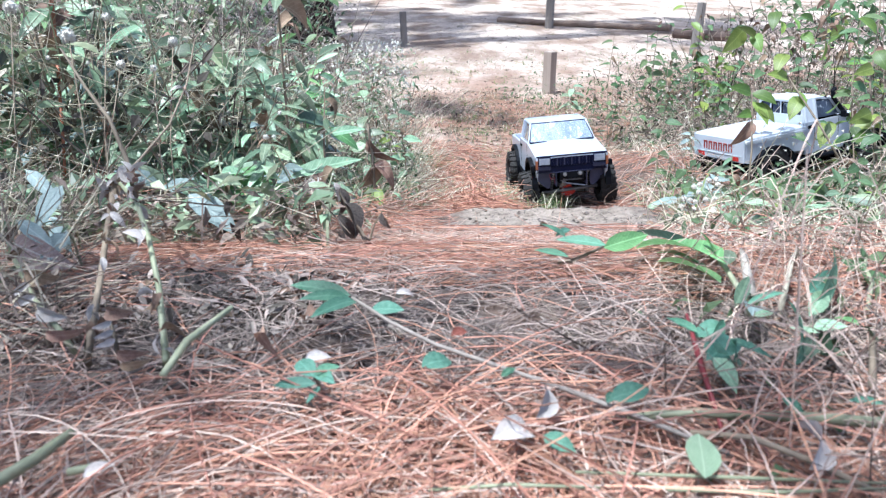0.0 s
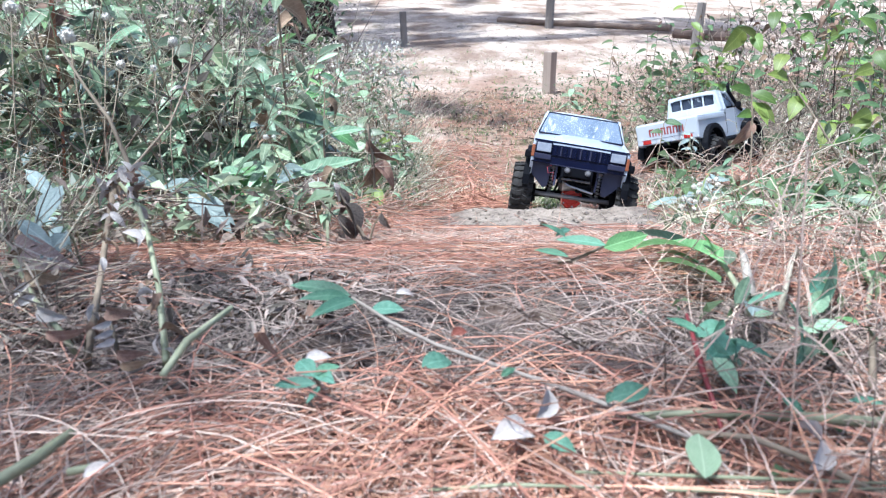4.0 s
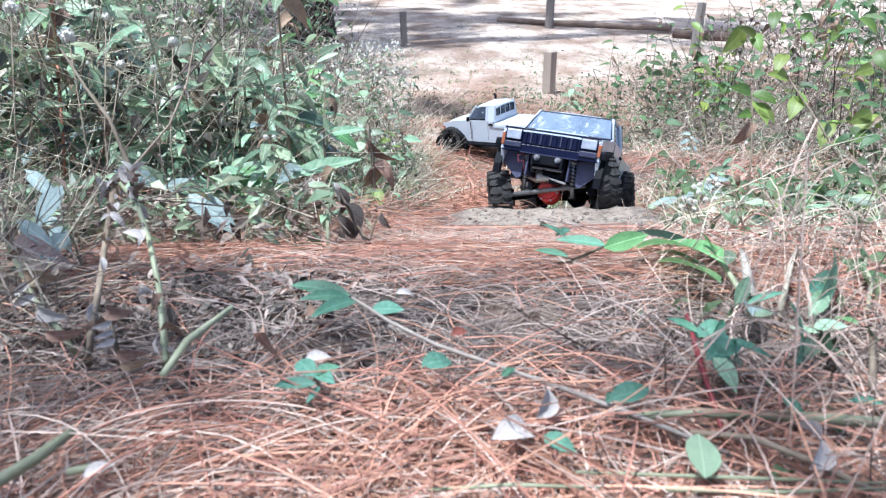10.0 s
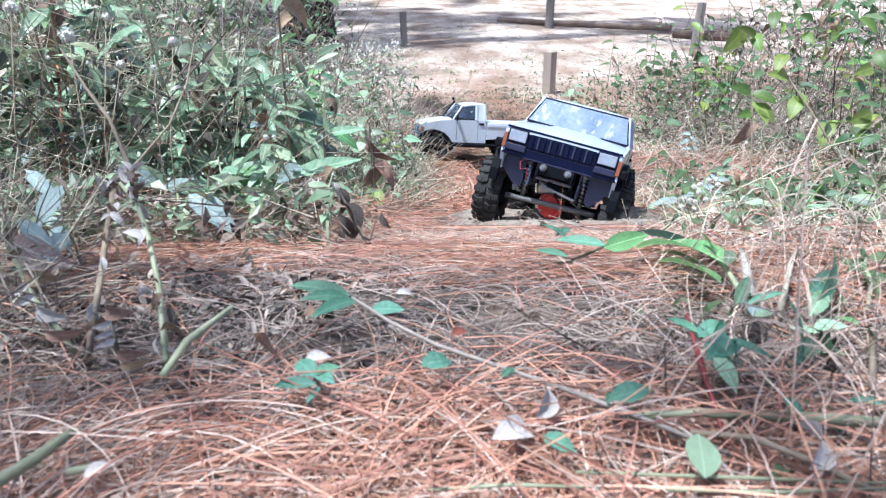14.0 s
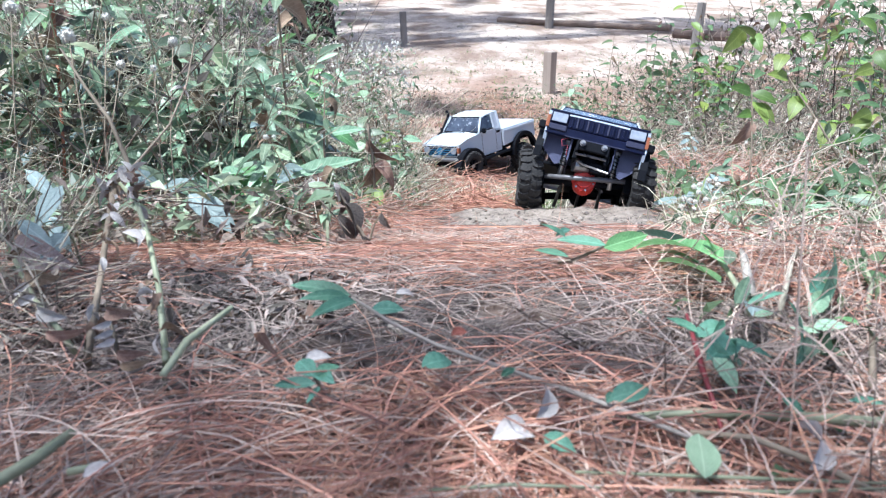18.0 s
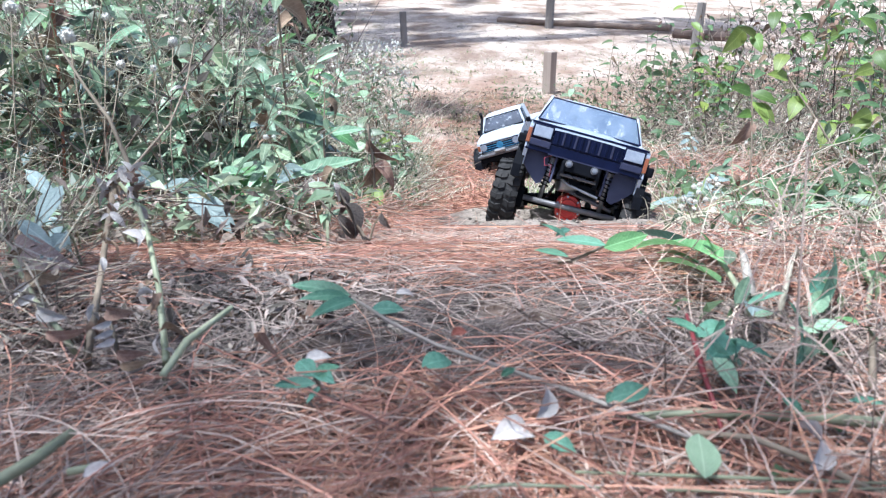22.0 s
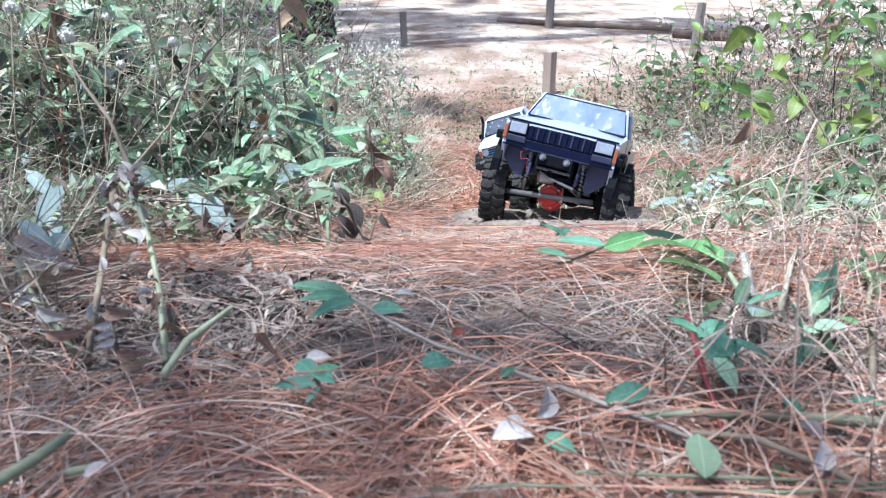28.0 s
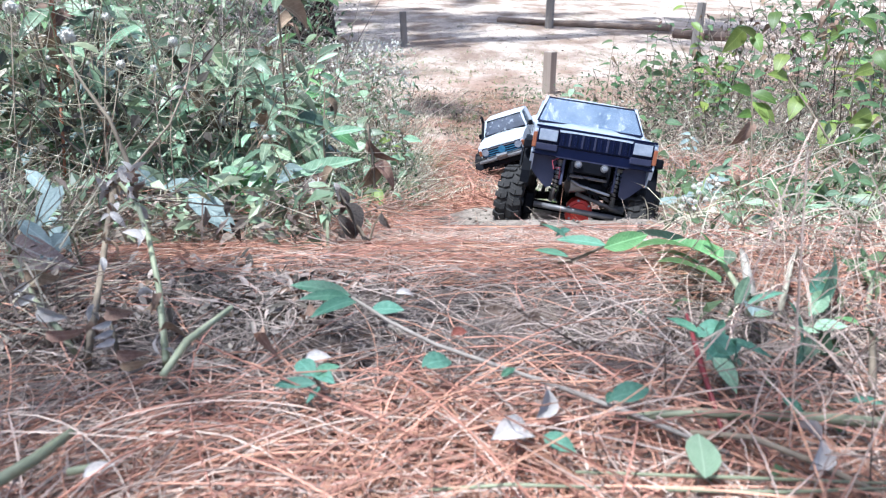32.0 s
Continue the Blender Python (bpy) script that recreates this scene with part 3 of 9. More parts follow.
    # the front: grille panel, bars, bumper strip
    grille = part("grille_panel", Geo().box(-.0575, .0575, -.008, -.001, -.030, -.004, .001), M["trim"], t, "dark slotted grille")
    for k in range(11):
        x = -.050 + k * .010
        part("grille_bar", Geo().box(x - .0016, x + .0016, -.002, .0014, -.028, -.007, .0006), M["grille_bar"] if k % 2 else M["trim"], grille)
    part("grille_surround", Geo().box(-.0965, .0965, -.004, .0005, -.003, .0005, .0006).box(-.0965, .0965, -.006, -.0005, -.0275, -.0255), M["trim"], t)
    part("lower_valance", Geo().box(-.0975, .0975, -.012, -.002, -.047, -.0300, .002), M["trim"], t)
    strip = part("bumper_strip", Geo().box(-.058, .058, -.003, .0008, -.0475, -.0455), M["grille_bar"], t)
    # running gear under the front
    part("front_plate", Geo().box(-.031, .031, -.010, .001, -.066, -.046, .002), M["black"], t)
    part("radio_box", Geo().box(.020, .046, -.120, -.070, -.060, -.030, .004), M["black"], t)
    part("cross_member", Geo().tube([(-.030, -.012, -.072), (.030, -.012, -.072)], .0028, 6), M["grey_bar"], t)
    part("steering_link", Geo().tube([(-.040, -.020, -.094), (.010, -.030, -.086), (.034, -.034, -.074)], .0024, 6), M["steel"], t)
    part("gear_case", Geo().tube([(0, -.030, -.074), (0, -.066, -.078)], .014, 12), M["black"], t, "black transmission case")
    part("wire", Geo().tube([(-.030, -.018, -.048), (-.044, -.010, -.062), (-.036, -.016, -.080), (-.020, -.030, -.090)], .0012, 5), M["black"], t)
    part("gearbox", Geo().box(-.018, .018, -.070, -.018, -.050, -.030, .004), M["red_metal"], t, "red gearbox cover")
    part("motor", Geo().tube([(-.012, -.060, -.082), (.028, -.045, -.088)], .013, 12), M["steel"], t, "silver motor can")
    for s_ in (1, -1):
        part("inner_frame", Geo().box(*sorted((s_ * .026, s_ * .034)), -.20, -.012, -.082, -.046, .002), M["black"], t)
        part("spring_perch", Geo().box(*sorted((s_ * .036, s_ * .056)), -.040, -.014, -.050, -.036, .002), M["black"], t)
    part("battery_tray", Geo().box(-.030, .030, -.16, -.072, -.064, -.046, .003), M["black"], t)
    part("wire", Geo().tube([(.022, -.014, -.060), (.006, -.010, -.074), (-.016, -.014, -.070), (-.028, -.020, -.058)], .0013, 5), M["black"], t)
    part("upper_link", Geo().tube([(.022, -.078, -.094), (.018, -.180, -.066)], .0030, 6), M["black"], t)
    part("servo", Geo().box(-.036, -.004, -.050, -.025, -.098, -.078, .003), M["black"], t)
    part("wire", Geo().tube([(.050, -.012, -.046), (.062, -.006, -.054), (.058, -.004, -.066), (.048, -.006, -.062), (.046, -.012, -.080)], .0009, 5), M["red_wire"], t)
    part("panhard_rod", Geo().tube([(.034, -.040, -.070), (-.046, -.055, -.104)], .0030, 6), M["grey_bar"], t)
    part("skid_plate", Geo().box(-.032, .032, -.29, -.17, -.086, -.074, .004), M["black"], t)
    part("battery_tray", Geo().box(-.042, .042, -.40, -.29, -.080, -.062, .004), M["black"], t)
    part("drive_shaft", Geo().tube([(0, -.10, -.105), (0, -.20, -.082)], .0036, 8), M["grey_bar"], t)
    part("drive_shaft", Geo().tube([(0, -.28, -.082), (0, -.345, -.118)], .0036, 8), M["grey_bar"], t)
    front, rear = make_axle(t, "front_axle", .086, M["red_metal"], True), make_axle(t, "rear_axle", .086, M["black"], False)
    wheels = [make_wheel(t, .060, .043, M["black"])]
    while len(wheels) < 4:
        w = copy_thing(wheels[0], Matrix())
        w.parent = t
        wheels.append(w)
    return t, front, rear, wheels


crawler, crawler_front_axle, crawler_rear_axle, crawler_wheels = build_crawler()


def build_pickup():
    t = thing("toy_flatbed", "white toy pickup with covered bed and red tail lamps", "toy truck")
    B = M["cream_body"]
    TZ, TB, TY = .111, .050, -.248
    # bed with its cover
    for s in (1, -1):
        outline = [(TY + .004, TZ), (-.046, TZ), (-.046, TB)] + arc(-.160, .010, .066, 45, 150, 8) + [(TY + .004, TB)]
        part("bed_side", Geo().sheet(outline, *sorted((s * .086, s * .094))), B, t)
        part("bed_rim", Geo().box(*sorted((s * .0935, s * .0965)), TY + .002, -.046, TZ - .014, TZ - .004, .001), B, t)
        part("fender_flare", flare(-.160, .006, .064, *sorted((s * .088, s * .108)), .013, 0, 175), M["black"], t, "black rear fender flare")
        part("fender_flare", flare(.160, .006, .064, *sorted((s * .080, s * .108)), .013, 5, 180), M["black"], t, "black front fender flare")
        part("rock_slider", Geo().tube([(s * .094, -.090, .028), (s * .097, .090, .028)], .006, 8), M["black"], t)
        outline = [(-.044, .120), (.084, .120), (.150, .114), (.203, .102), (.206, .060), (.222, .050)] + arc(.160, .006, .062, 40, 150, 8)[1:] + [(.085, .036), (-.044, .036)]
        part("cab_side", Geo().sheet(outline, *sorted((s * .078, s * .085))), B, t)
        part("door_seam", Geo().box(*sorted((s * .083, s * .0856)), .0695, .0705, .045, .118), M["black"], t)
        part("door_seam", Geo().box(*sorted((s * .083, s * .0856)), -.0125, -.0115, .045, .118), M["black"], t)
        part("door_handle", Geo().box(*sorted((s * .083, s * .089)), -.035, -.016, .103, .111, .002), M["black"], t)
        part("side_window", Geo().add([(s * .0815, .073, .126), (s * .0815, -.002, .126), (s * .0725, -.002, .168), (s * .0705, .046, .168)], [(0, 1, 2, 3)]), M["dark_glass"], t)
        for p0, p1, r in (((s * .082, .084, .122), (s * .069, .047, .174), .0042), ((s * .082, -.006, .120), (s * .0715, -.006, .176), .0055), ((s * .082, -.040, .118), (s * .070, -.038, .178), .0060)):
            part("cab_pillar", Geo().tube([p0, p1], r, 6), B, t)
        part("cab_corner", Geo().add([(s * .0835, -.004, .119), (s * .0835, -.040, .119), (s * .0712, -.038, .176), (s * .0722, -.004, .176)], [(0, 1, 2, 3)]), B, t)
        mirror = part("mirror", Geo().box(*sorted((s * .090, s * .106)), .068, .076, .118, .136, .003), M["black"], t)
        part("mirror_arm", Geo().tube([(s * .082, .074, .122), (s * .094, .072, .126)], .0022, 6), M["black"], mirror)
        part("headlight", Geo().tube([(s * .062, .200, .082), (s * .062, .2085, .082)], .0125, 14), M["lens"], t, "round headlight")
        part("turn_lamp", Geo().box(*sorted((s * .076, s * .086)), .194, .206, .072, .092, .002), M["amber"], t, "orange corner lamp")
        tail = part("tail_lamp", Geo().box(*sorted((s * .050, s * .076)), TY - .004, TY + .001, TB + .003, TB + .015, .0015), M["red_lens"], t, "red tail lamp")
        part("tail_latch", Geo().box(*sorted((s * .066, s * .082)), TY - .002, TY + .001, TZ - .014, TZ - .010, .001), M["grey_bar"], t)
        part("frame_rail", Geo().box(*sorted((s * .026, s * .033)), -.235, .205, .022, .044, .002), M["black"], t)
        part("shock_absorber", Geo().tube([(s * .050, -.140, .075), (s * .056, -.160, .004)], .0045, 8), M["steel"], t, smooth=True)
        part("shock_absorber", Geo().tube([(s * .050, .150, .075), (s * .056, .160, .004)], .0045, 8), M["steel"], t, smooth=True)
    part("bed_cover", Geo().box(-.093, .093, TY + .004, -.046, TZ - .004, TZ + .002, .002), B, t, "flat white bed cover")
    part("bed_floor", Geo().box(-.086, .086, TY + .004, -.046, TB, TB + .006, .001), M["black"], t)
    gate = part("tailgate", Geo().box(-.094, .094, TY - .003, TY + .004, TB, TZ, .003), B, t)
    # dull red print on the tailgate: plain bars only
    for k in range(6):
        x = -.046 + k * .0184
        bars = Geo().box(x - .0068, x - .0030, TY - .0042, TY - .0028, .074, .095).box(x + .0030, x + .0068, TY - .0042, TY - .0028, .074, .095).box(x - .0068, x + .0068, TY - .0042, TY - .0028, .0915, .0955)
        part("print_bar", bars, M["brown_letter"], gate, "dull red printed bar")
    part("gate_rib", Geo().box(-.082, .082, TY - .0042, TY - .0028, .0665, .0685), B, t)
    part("tow_hook", Geo().box(-.010, .010, TY - .012, TY + .002, TB - .010, TB + .002, .003), M["black"], t)
    # cab
    part("cab_back", Geo().box(-.083, .083, -.044, -.039, .036, .139, .002).box(-.0720, .0720, -.042, -.037, .169, .180), B, t)
    for k in range(5):
        x = -.070 + k * .035
        part("window_post", Geo().box(x - .0032, x + .0032, -.0425, -.037, .137, .171), B, t)
    for k in range(4):
        x = -.0525 + k * .035
        pane = part("rear_window", Geo().box(x - .0135, x + .0135, -.0405, -.0385, .139, .168, .0005), M["dark_glass"], t, "small dark rear window pane")
        ring = Geo().box(x - .0140, x + .0140, -.0432, -.0395, .1675, .1695).box(x - .0140, x + .0140, -.0432, -.0395, .1375, .1395)
        part("window_seal", ring.box(x - .0146, x - .0128, -.0432, -.0395, .1385, .1685).box(x + .0128, x + .0146, -.0432, -.0395, .1385, .1685), M["black"], pane)
    rows = []
    for y, z, w in ((-.046, .1765, .070), (-.040, .1815, .0715), (-.01, .1835, .072), (.03, .1800, .071), (.046, .1740, .070), (.050, .1705, .069)):
        rows.append([(x * w, y, z - .005 * abs(x) ** 4) for x in (-1, -.95, -.6, 0, .6, .95, 1)])
    part("roof", slab(rows, .005), B, t)
    part("windshield", Geo().add([(-.0780, .0830, .1250), (.0780, .0830, .1250), (.0675, .0480, .1700), (-.0675, .0480, .1700)], [(0, 1, 2, 3)]), M["dark_glass"], t, "dark windshield with a black seal")
    seal = Geo().tube([(-.0795, .0845, .1245), (.0795, .0845, .1245)], .0022, 6).tube([(-.0685, .0490, .1710), (.0685, .0490, .1710)], .0022, 6)
    for s in (1, -1):
        seal.tube([(s * .0795, .0845, .1245), (s * .0685, .0490, .1710)], .0022, 6)
    part("windshield_seal", seal, M["black"], t)
    rows = []
    for y, z, w in ((.080, .1230, .084), (.11, .1220, .083), (.16, .1140, .081), (.195, .1040, .079), (.204, .0980, .078)):
        rows.append([(x * w, y, z - .006 * abs(x) ** 4 + (.002 if abs(x) < .5 else 0)) for x in (-1, -.95, -.55, -.45, 0, .45, .55, .95, 1)])
    part("hood", slab(rows, .004), B, t)
    part("hood_vent", Geo().box(-.038, .038, .100, .1035, .1235, .1255, .001), M["black"], t)
    part("dash", Geo().box(-.078, .078, .03, .08, .108, .122, .003), M["black"], t)
    part("cab_floor", Geo().box(-.078, .078, -.038, .10, .036, .044, .001), M["black"], t)
    part("front_panel", Geo().box(-.080, .080, .194, .202, .058, .100, .002), B, t)
    grille = part("grille_panel", Geo().box(-.074, .074, .198, .2045, .063, .097, .002), M["trim"], t, "full-width dark blue grille with reflection-blue bars and a round badge")
    # Blue of the lower bars imitates reflections on the grille.
    for k in range(4):
        part("grille_bar", Geo().box(-.070, .070, .203, .206, .066 + k * .008, .0685 + k * .008, .0008), M["grey_bar"] if k == 3 else M["badge"], grille)
    part("badge", Geo().tube([(0, .204, .080), (0, .2095, .080)], .0125, 14), M["badge"], grille, "round blue badge")
    part("front_bumper", Geo().box(-.090, .090, .204, .226, .046, .058, .004), M["grey_bar"], t, "grey front bumper")
    part("bumper_valance", Geo().box(-.086, .086, .200, .218, .026, .045, .004), M["black"], t)
    part("winch", Geo().tube([(-.020, .224, .062), (.020, .224, .062)], .007, 10), M["steel"], t)
    part("snorkel", Geo().tube([(.088, .120, .110), (.089, .088, .122), (.080, .052, .172), (.080, .050, .188), (.080, .058, .194)], .0055, 8), M["black"], t, "black snorkel along the windshield pillar")
    part("skid_plate", Geo().box(-.032, .032, -.06, .06, .012, .026, .004), M["black"], t)
    axles = []
    for y in (.160, -.160):
        ax = part("axle", Geo().tube([(-.076, 0, 0), (.076, 0, 0)], .0085, 10), M["black"], t, smooth=True, at=pose(0, y, 0))
        part("differential", Geo().tube([(-.018, 0, 0), (0, 0, 0), (.018, 0, 0)], [.014, .022, .014], 12), M["black"], ax, smooth=True)
        axles.append(ax)
    wheels = [make_wheel(t, .055, .040, M["black"])]
    while len(wheels) < 4:
        w = copy_thing(wheels[0], Matrix())
        w.parent = t
        wheels.append(w)
    return t, axles, wheels


pickup, pickup_axles, pickup_wheels = build_pickup()


STEER_T = (0, 3.5, 5.5, 9, 12, 13, 14, 16.5, 18, 18.5, 19, 20, 22, 23.5, 25, 28, 29, 30, 32)
STEER = (0, 2, 10, 20, 23, 17, 0, 2, 5, 16, 13, 12, -2, 2, 18, 10, 0, -20, -15)


def rolling(path, axle, side, radius, steered):
    """Poses of a wheel on its axle, turned by the way that its truck has gone."""
    rows, gone, last = [], 0.0, None
    for (t, m), (_, a) in zip(path, axle):
        if last is not None:
            step = m.translation - last.translation
            gone += max(-1.4, min(1.4, -step.dot(last.to_3x3() @ Vector((0, 1, 0))) / radius))
        last = m
        steer = float(np.interp(t, STEER_T, STEER)) if steered else 0
        rows.append((t, a @ pose(side, 0, 0, 0, 0, steer) @ pose(0, 0, 0, math.degrees(gone), 0, 0)))
    return rows


def settled(path, y, half, radius):
    """Poses of a sprung axle whose wheels reach for the ground under them."""
    rows = []
    for t, m in path:
        drop = []
        for side in (half, -half):
            p = m @ Vector((side, y, 0))
            drop.append(max(-.045, min(.045, height(p.x, p.y) + radius - p.z)))
        rise = max(-.03, min(.03, (drop[0] + drop[1]) / 2))
        rows.append((t, pose(0, y, rise, 0, max(-17, min(17, math.degrees(math.atan2(drop[1] - drop[0], 2 * half)))), 0)))
    return rows


# ---- posts and logs of the clearing ----
def build_post(x, y, radius, tall, lean, label, square=False):
    g, z = Geo(), height(x, y) - 0.06
    n = 4 if square else 12
    rings = [(0, 1.05), (tall * 0.3, 1.0), (tall * 0.75, 0.97), (tall + 0.055, 0.95), (tall + 0.06, 0.86)]
    rnd = random.Random(int(x * 1000))
    path = [(lean[0] * h / tall, lean[1] * h / tall, h) for h, _ in rings]
    g.tube(path, [radius * k * rnd.uniform(0.97, 1.03) for _, k in rings], n)
    whole("fence_post", g, M["stake" if square else "post"], label, "post", "posts of the clearing", at=pose(x, y, z, 0, 0, 45 if square else 10))


build_post(0.655, 4.46, 0.042, 0.25, (0.0, 0.0), "short square wooden stake standing in sandy dirt", True)
build_post(-0.39, 7.45, 0.036, 0.33, (-0.01, 0.0), "grey round wooden post at the edge of the path")
build_post(2.255, 6.60, 0.042, 0.45, (0.026, 0.0), "grey weathered post leaning before a log")
build_post(1.40, 9.80, 0.055, 0.70, (0.01, 0.0), "tall grey post beside a fallen log")


def build_log(p, q, r, label, material="log"):
    rnd = random.Random(int(r * 9999))
    pts = [Vector(p).lerp(Vector(q), k / 8) + Vector((0, 0, rnd.uniform(-.006, .006))) for k in range(9)]
    whole("log", Geo().tube(pts, [r * rnd.uniform(.92, 1.06) for _ in pts], 12), M[material], label, "log", smooth=False)


build_log((0.80, 10.75, height(.8, 10.75) + .04), (2.82, 9.18, height(2.82, 9.18) + .04), .042, "long peeled log lying across the clearing")
build_log((2.60, 8.31, height(2.6, 8.3) + .05), (3.15, 7.85, height(3.1, 7.8) + .05), .055, "dark fallen log behind a post", "log_dark")


# ---- pine trees: one is in view, the rest are unseen, added to close the wood and shade the ground ----
def build_pine(x, y, radius, tall, crown_from, seed, label):
    rnd = random.Random(seed)
    t = thing("pine_tree", label, "tree", "pine trees", at=pose(x, y, height(x, y) - 0.05))
    trunk = Geo()
    path = [(math.sin(h * .5 + seed) * .05 * h / 4, math.cos(h * .4 + seed) * .05 * h / 4, h) for h in (0, .12, .4, 1, 2, 5, 8, 12, tall)]
    trunk.tube(path, [radius * k for k in (1.35, 1.12, 1.0, .97, .92, .8, .62, .42, .08)], 16)
    part("trunk", trunk, M["bark"], t, "dark furrowed pine trunk", smooth=True)
    crown = Geo()
    for k in range(22):
        h = crown_from + (tall - crown_from) * (k + rnd.random()) / 22
        reach = (0.6 + 3.0 * (1 - (h - crown_from) / (tall - crown_from)) ** .7) * rnd.uniform(.6, 1.1)
        a = rnd.uniform(0, 6.283)
        tip = Vector((math.cos(a) * reach, math.sin(a) * reach, h + reach * rnd.uniform(.0, .35)))
        base = Vector((0, 0, h))
        part("limb", Geo().tube([base, base.lerp(tip, .5) + Vector((0, 0, -.05)), tip], [.045, .028, .008], 6), M["bark"], t)
        for _ in range(int(9 * reach) + 4):
            s = rnd.uniform(.25, 1.05)
            c = base.lerp(tip, s) + Vector((rnd.gauss(0, .15), rnd.gauss(0, .15), rnd.gauss(0, .1)))
            for _ in range(14):
                d = Vector((rnd.gauss(0, 1), rnd.gauss(0, 1), rnd.gauss(.35, .7))).normalized()
                L = rnd.uniform(.18, .32)
                side = d.orthogonal().normalized()
                crown.ribbon([c, c + d * L * .5, c + d * L + Vector((0, 0, -.04))], (.016, .022, .003), side)
    part("crown", crown, M["crown"], t, "airy crown of long green needles")
    return t


build_pine(-1.30, 7.2, 0.245, 23.0, 10.0, 5, "tall pine with a dark trunk rising behind the weeds")
pine = build_pine(-7.6, 5.6, 0.165, 16.0, 6.0, 8, "unseen pine added to close the wood and shade the clearing")
# Unseen pines; several spots are chosen for where their crowns cast shade.
spots = [(-8.6, 9.8, 1.3), (5.3, 4.2, 0.7), (8.2, 10.0, 1.1), (-1.7, 19.0, 1.3), (2.3, 20.5, 1.4), (6.2, 18.5, 1.2), (-6.0, 20.0, 1.3), (11, 20, 1.2), (-11, 15, 1.1),
         (-9.5, 3, 0.9), (10, 2, 0.9), (-8, -9, 1.0), (9, -9, 1.0), (0, -16, 1.1), (16, -3, 1.0), (-17, -2, 1.0), (-16, 24, 1.2), (17, 14, 1.2), (-10.8, 10.6, 1.7), (-5.6, 5.6, 1.1), (-6.6, 8.6, 1.5)]
for k, (x, y, size) in enumerate(spots):
    copy_thing(pine, pose(x, y, height(x, y) - 0.05, 0, 0, k * 71 % 360) @ Matrix.Scale(size, 4))["label"] = "unseen pine added to close the wood and shade the clearing"


# Out-of-view pine, added only to carry the limbs that shade the foreground.
shade_pine = copy_thing(pine, pose(-3.4, -2.1, height(-3.4, -2.1) - 0.05, 0, 0, 200) @ Matrix.Scale(0.55, 4))
shade_pine["label"] = "unseen pine added to hold limbs that shade the bank"


def build_moving_shade_limb():
    """A low leafy limb, unseen and added to shift shade, pivoting at the trunk; it lies along +x."""
    r, wood, green = random.Random(9), Geo(), Geo()
    wood.tube([(0, 0, 0), (3.0, 0, .2), (6.0, 0, .05)], [.055, .035, .01], 6)
    for _ in range(12):
        c = Vector((r.uniform(5.55, 6.05), r.gauss(0, .18), r.gauss(.05, .07)))
        for _ in range(9):
            d = Vector((r.gauss(0, 1), r.gauss(0, 1), r.gauss(.1, .5))).normalized()
            green.ribbon([c, c + d * .09, c + d * .17], (.010, .013, .002), d.orthogonal().normalized())
    limb = part("swaying_limb", wood, M["bark"], shade_pine)
    part("needle_spray", green, M["crown"], limb)
    return limb


swaying_limb = build_moving_shade_limb()


def build_still_shade_limb():
    """A second low limb of the same pine, at rest, added unseen to shade the near corners."""
    r, wood, green = random.Random(19), Geo(), Geo()
    wood.tube([(0, 0, 0), (3.2, 0, .2), (6.4, 0, .05)], [.05, .032, .01], 6)
    for k in range(23):
        c = Vector((r.uniform(5.0, 5.85), r.gauss(.05, .15), r.gauss(.05, .07))) if k < 18 else Vector((r.uniform(5.95, 6.15), r.gauss(-.30, .12), r.gauss(.05, .07)))
        for _ in range(9):
            d = Vector((r.gauss(0, 1), r.gauss(0, 1), r.gauss(.1, .5))).normalized()
            green.ribbon([c, c + d * .09, c + d * .17], (.010, .013, .002), d.orthogonal().normalized())
    limb = part("low_limb", wood, M["bark"], shade_pine, at=pose(0, 0, 4.73, 0, 0, 39.8 - 200))
    part("needle_spray", green, M["crown"], limb)


build_still_shade_limb()


# ---- leaves and weeds ----
def leaf_mesh(name, material, width, fold, curl, shape, n=6):
    return Geo().leaf(Matrix(), 1.0, width, fold, curl, shape, n).mesh(name, material, True)


LANCE = [leaf_mesh("lance_leaf", M["leaf_cool"], w, f, c, .42) for w, f, c in ((.24, .35, .3), (.27, .2, .55), (.21, .5, .15), (.29, .25, .75))]
LANCE_GREY = [leaf_mesh("grey_leaf", M["leaf_grey"], w, f, c, .42) for w, f, c in ((.32, .2, .3), (.38, .3, .5))]
OVAL = [leaf_mesh("oval_leaf", M["leaf_warm"], w, f, c, .40) for w, f, c in ((.46, .3, .4), (.52, .25, .7), (.40, .45, .3))]
OVAL_COOL = [leaf_mesh("oval_leaf", M["leaf_cool"], w, f, c, .40) for w, f, c in ((.46, .3, .4), (.52, .25, .7), (.40, .45, .3))]
OVAL_DULL = [leaf_mesh("oval_leaf", M["leaf_dull"], w, f, c, .40) for w, f, c in ((.46, .3, .4), (.52, .25, .7), (.40, .45, .3))]
DRY = [leaf_mesh("dry_leaf", M["leaf_dry"], w, f, c, .45, 7) for w, f, c in ((.40, .9, 1.5), (.50, 1.2, 1.1), (.34, .7, 1.9))]
PALE = [leaf_mesh("dead_leaf", M["leaf_pale"], w, f, c, .45, 7) for w, f, c in ((.34, .6, 1.0), (.42, .9, .6))]


def leaf_pose(p, az, tilt, roll, length):
    return pose(*p, 0, 0, az) @ pose(0, 0, 0, tilt, 0, 0) @ pose(0, 0, 0, 0, roll, 0) @ Matrix.Scale(length, 4)


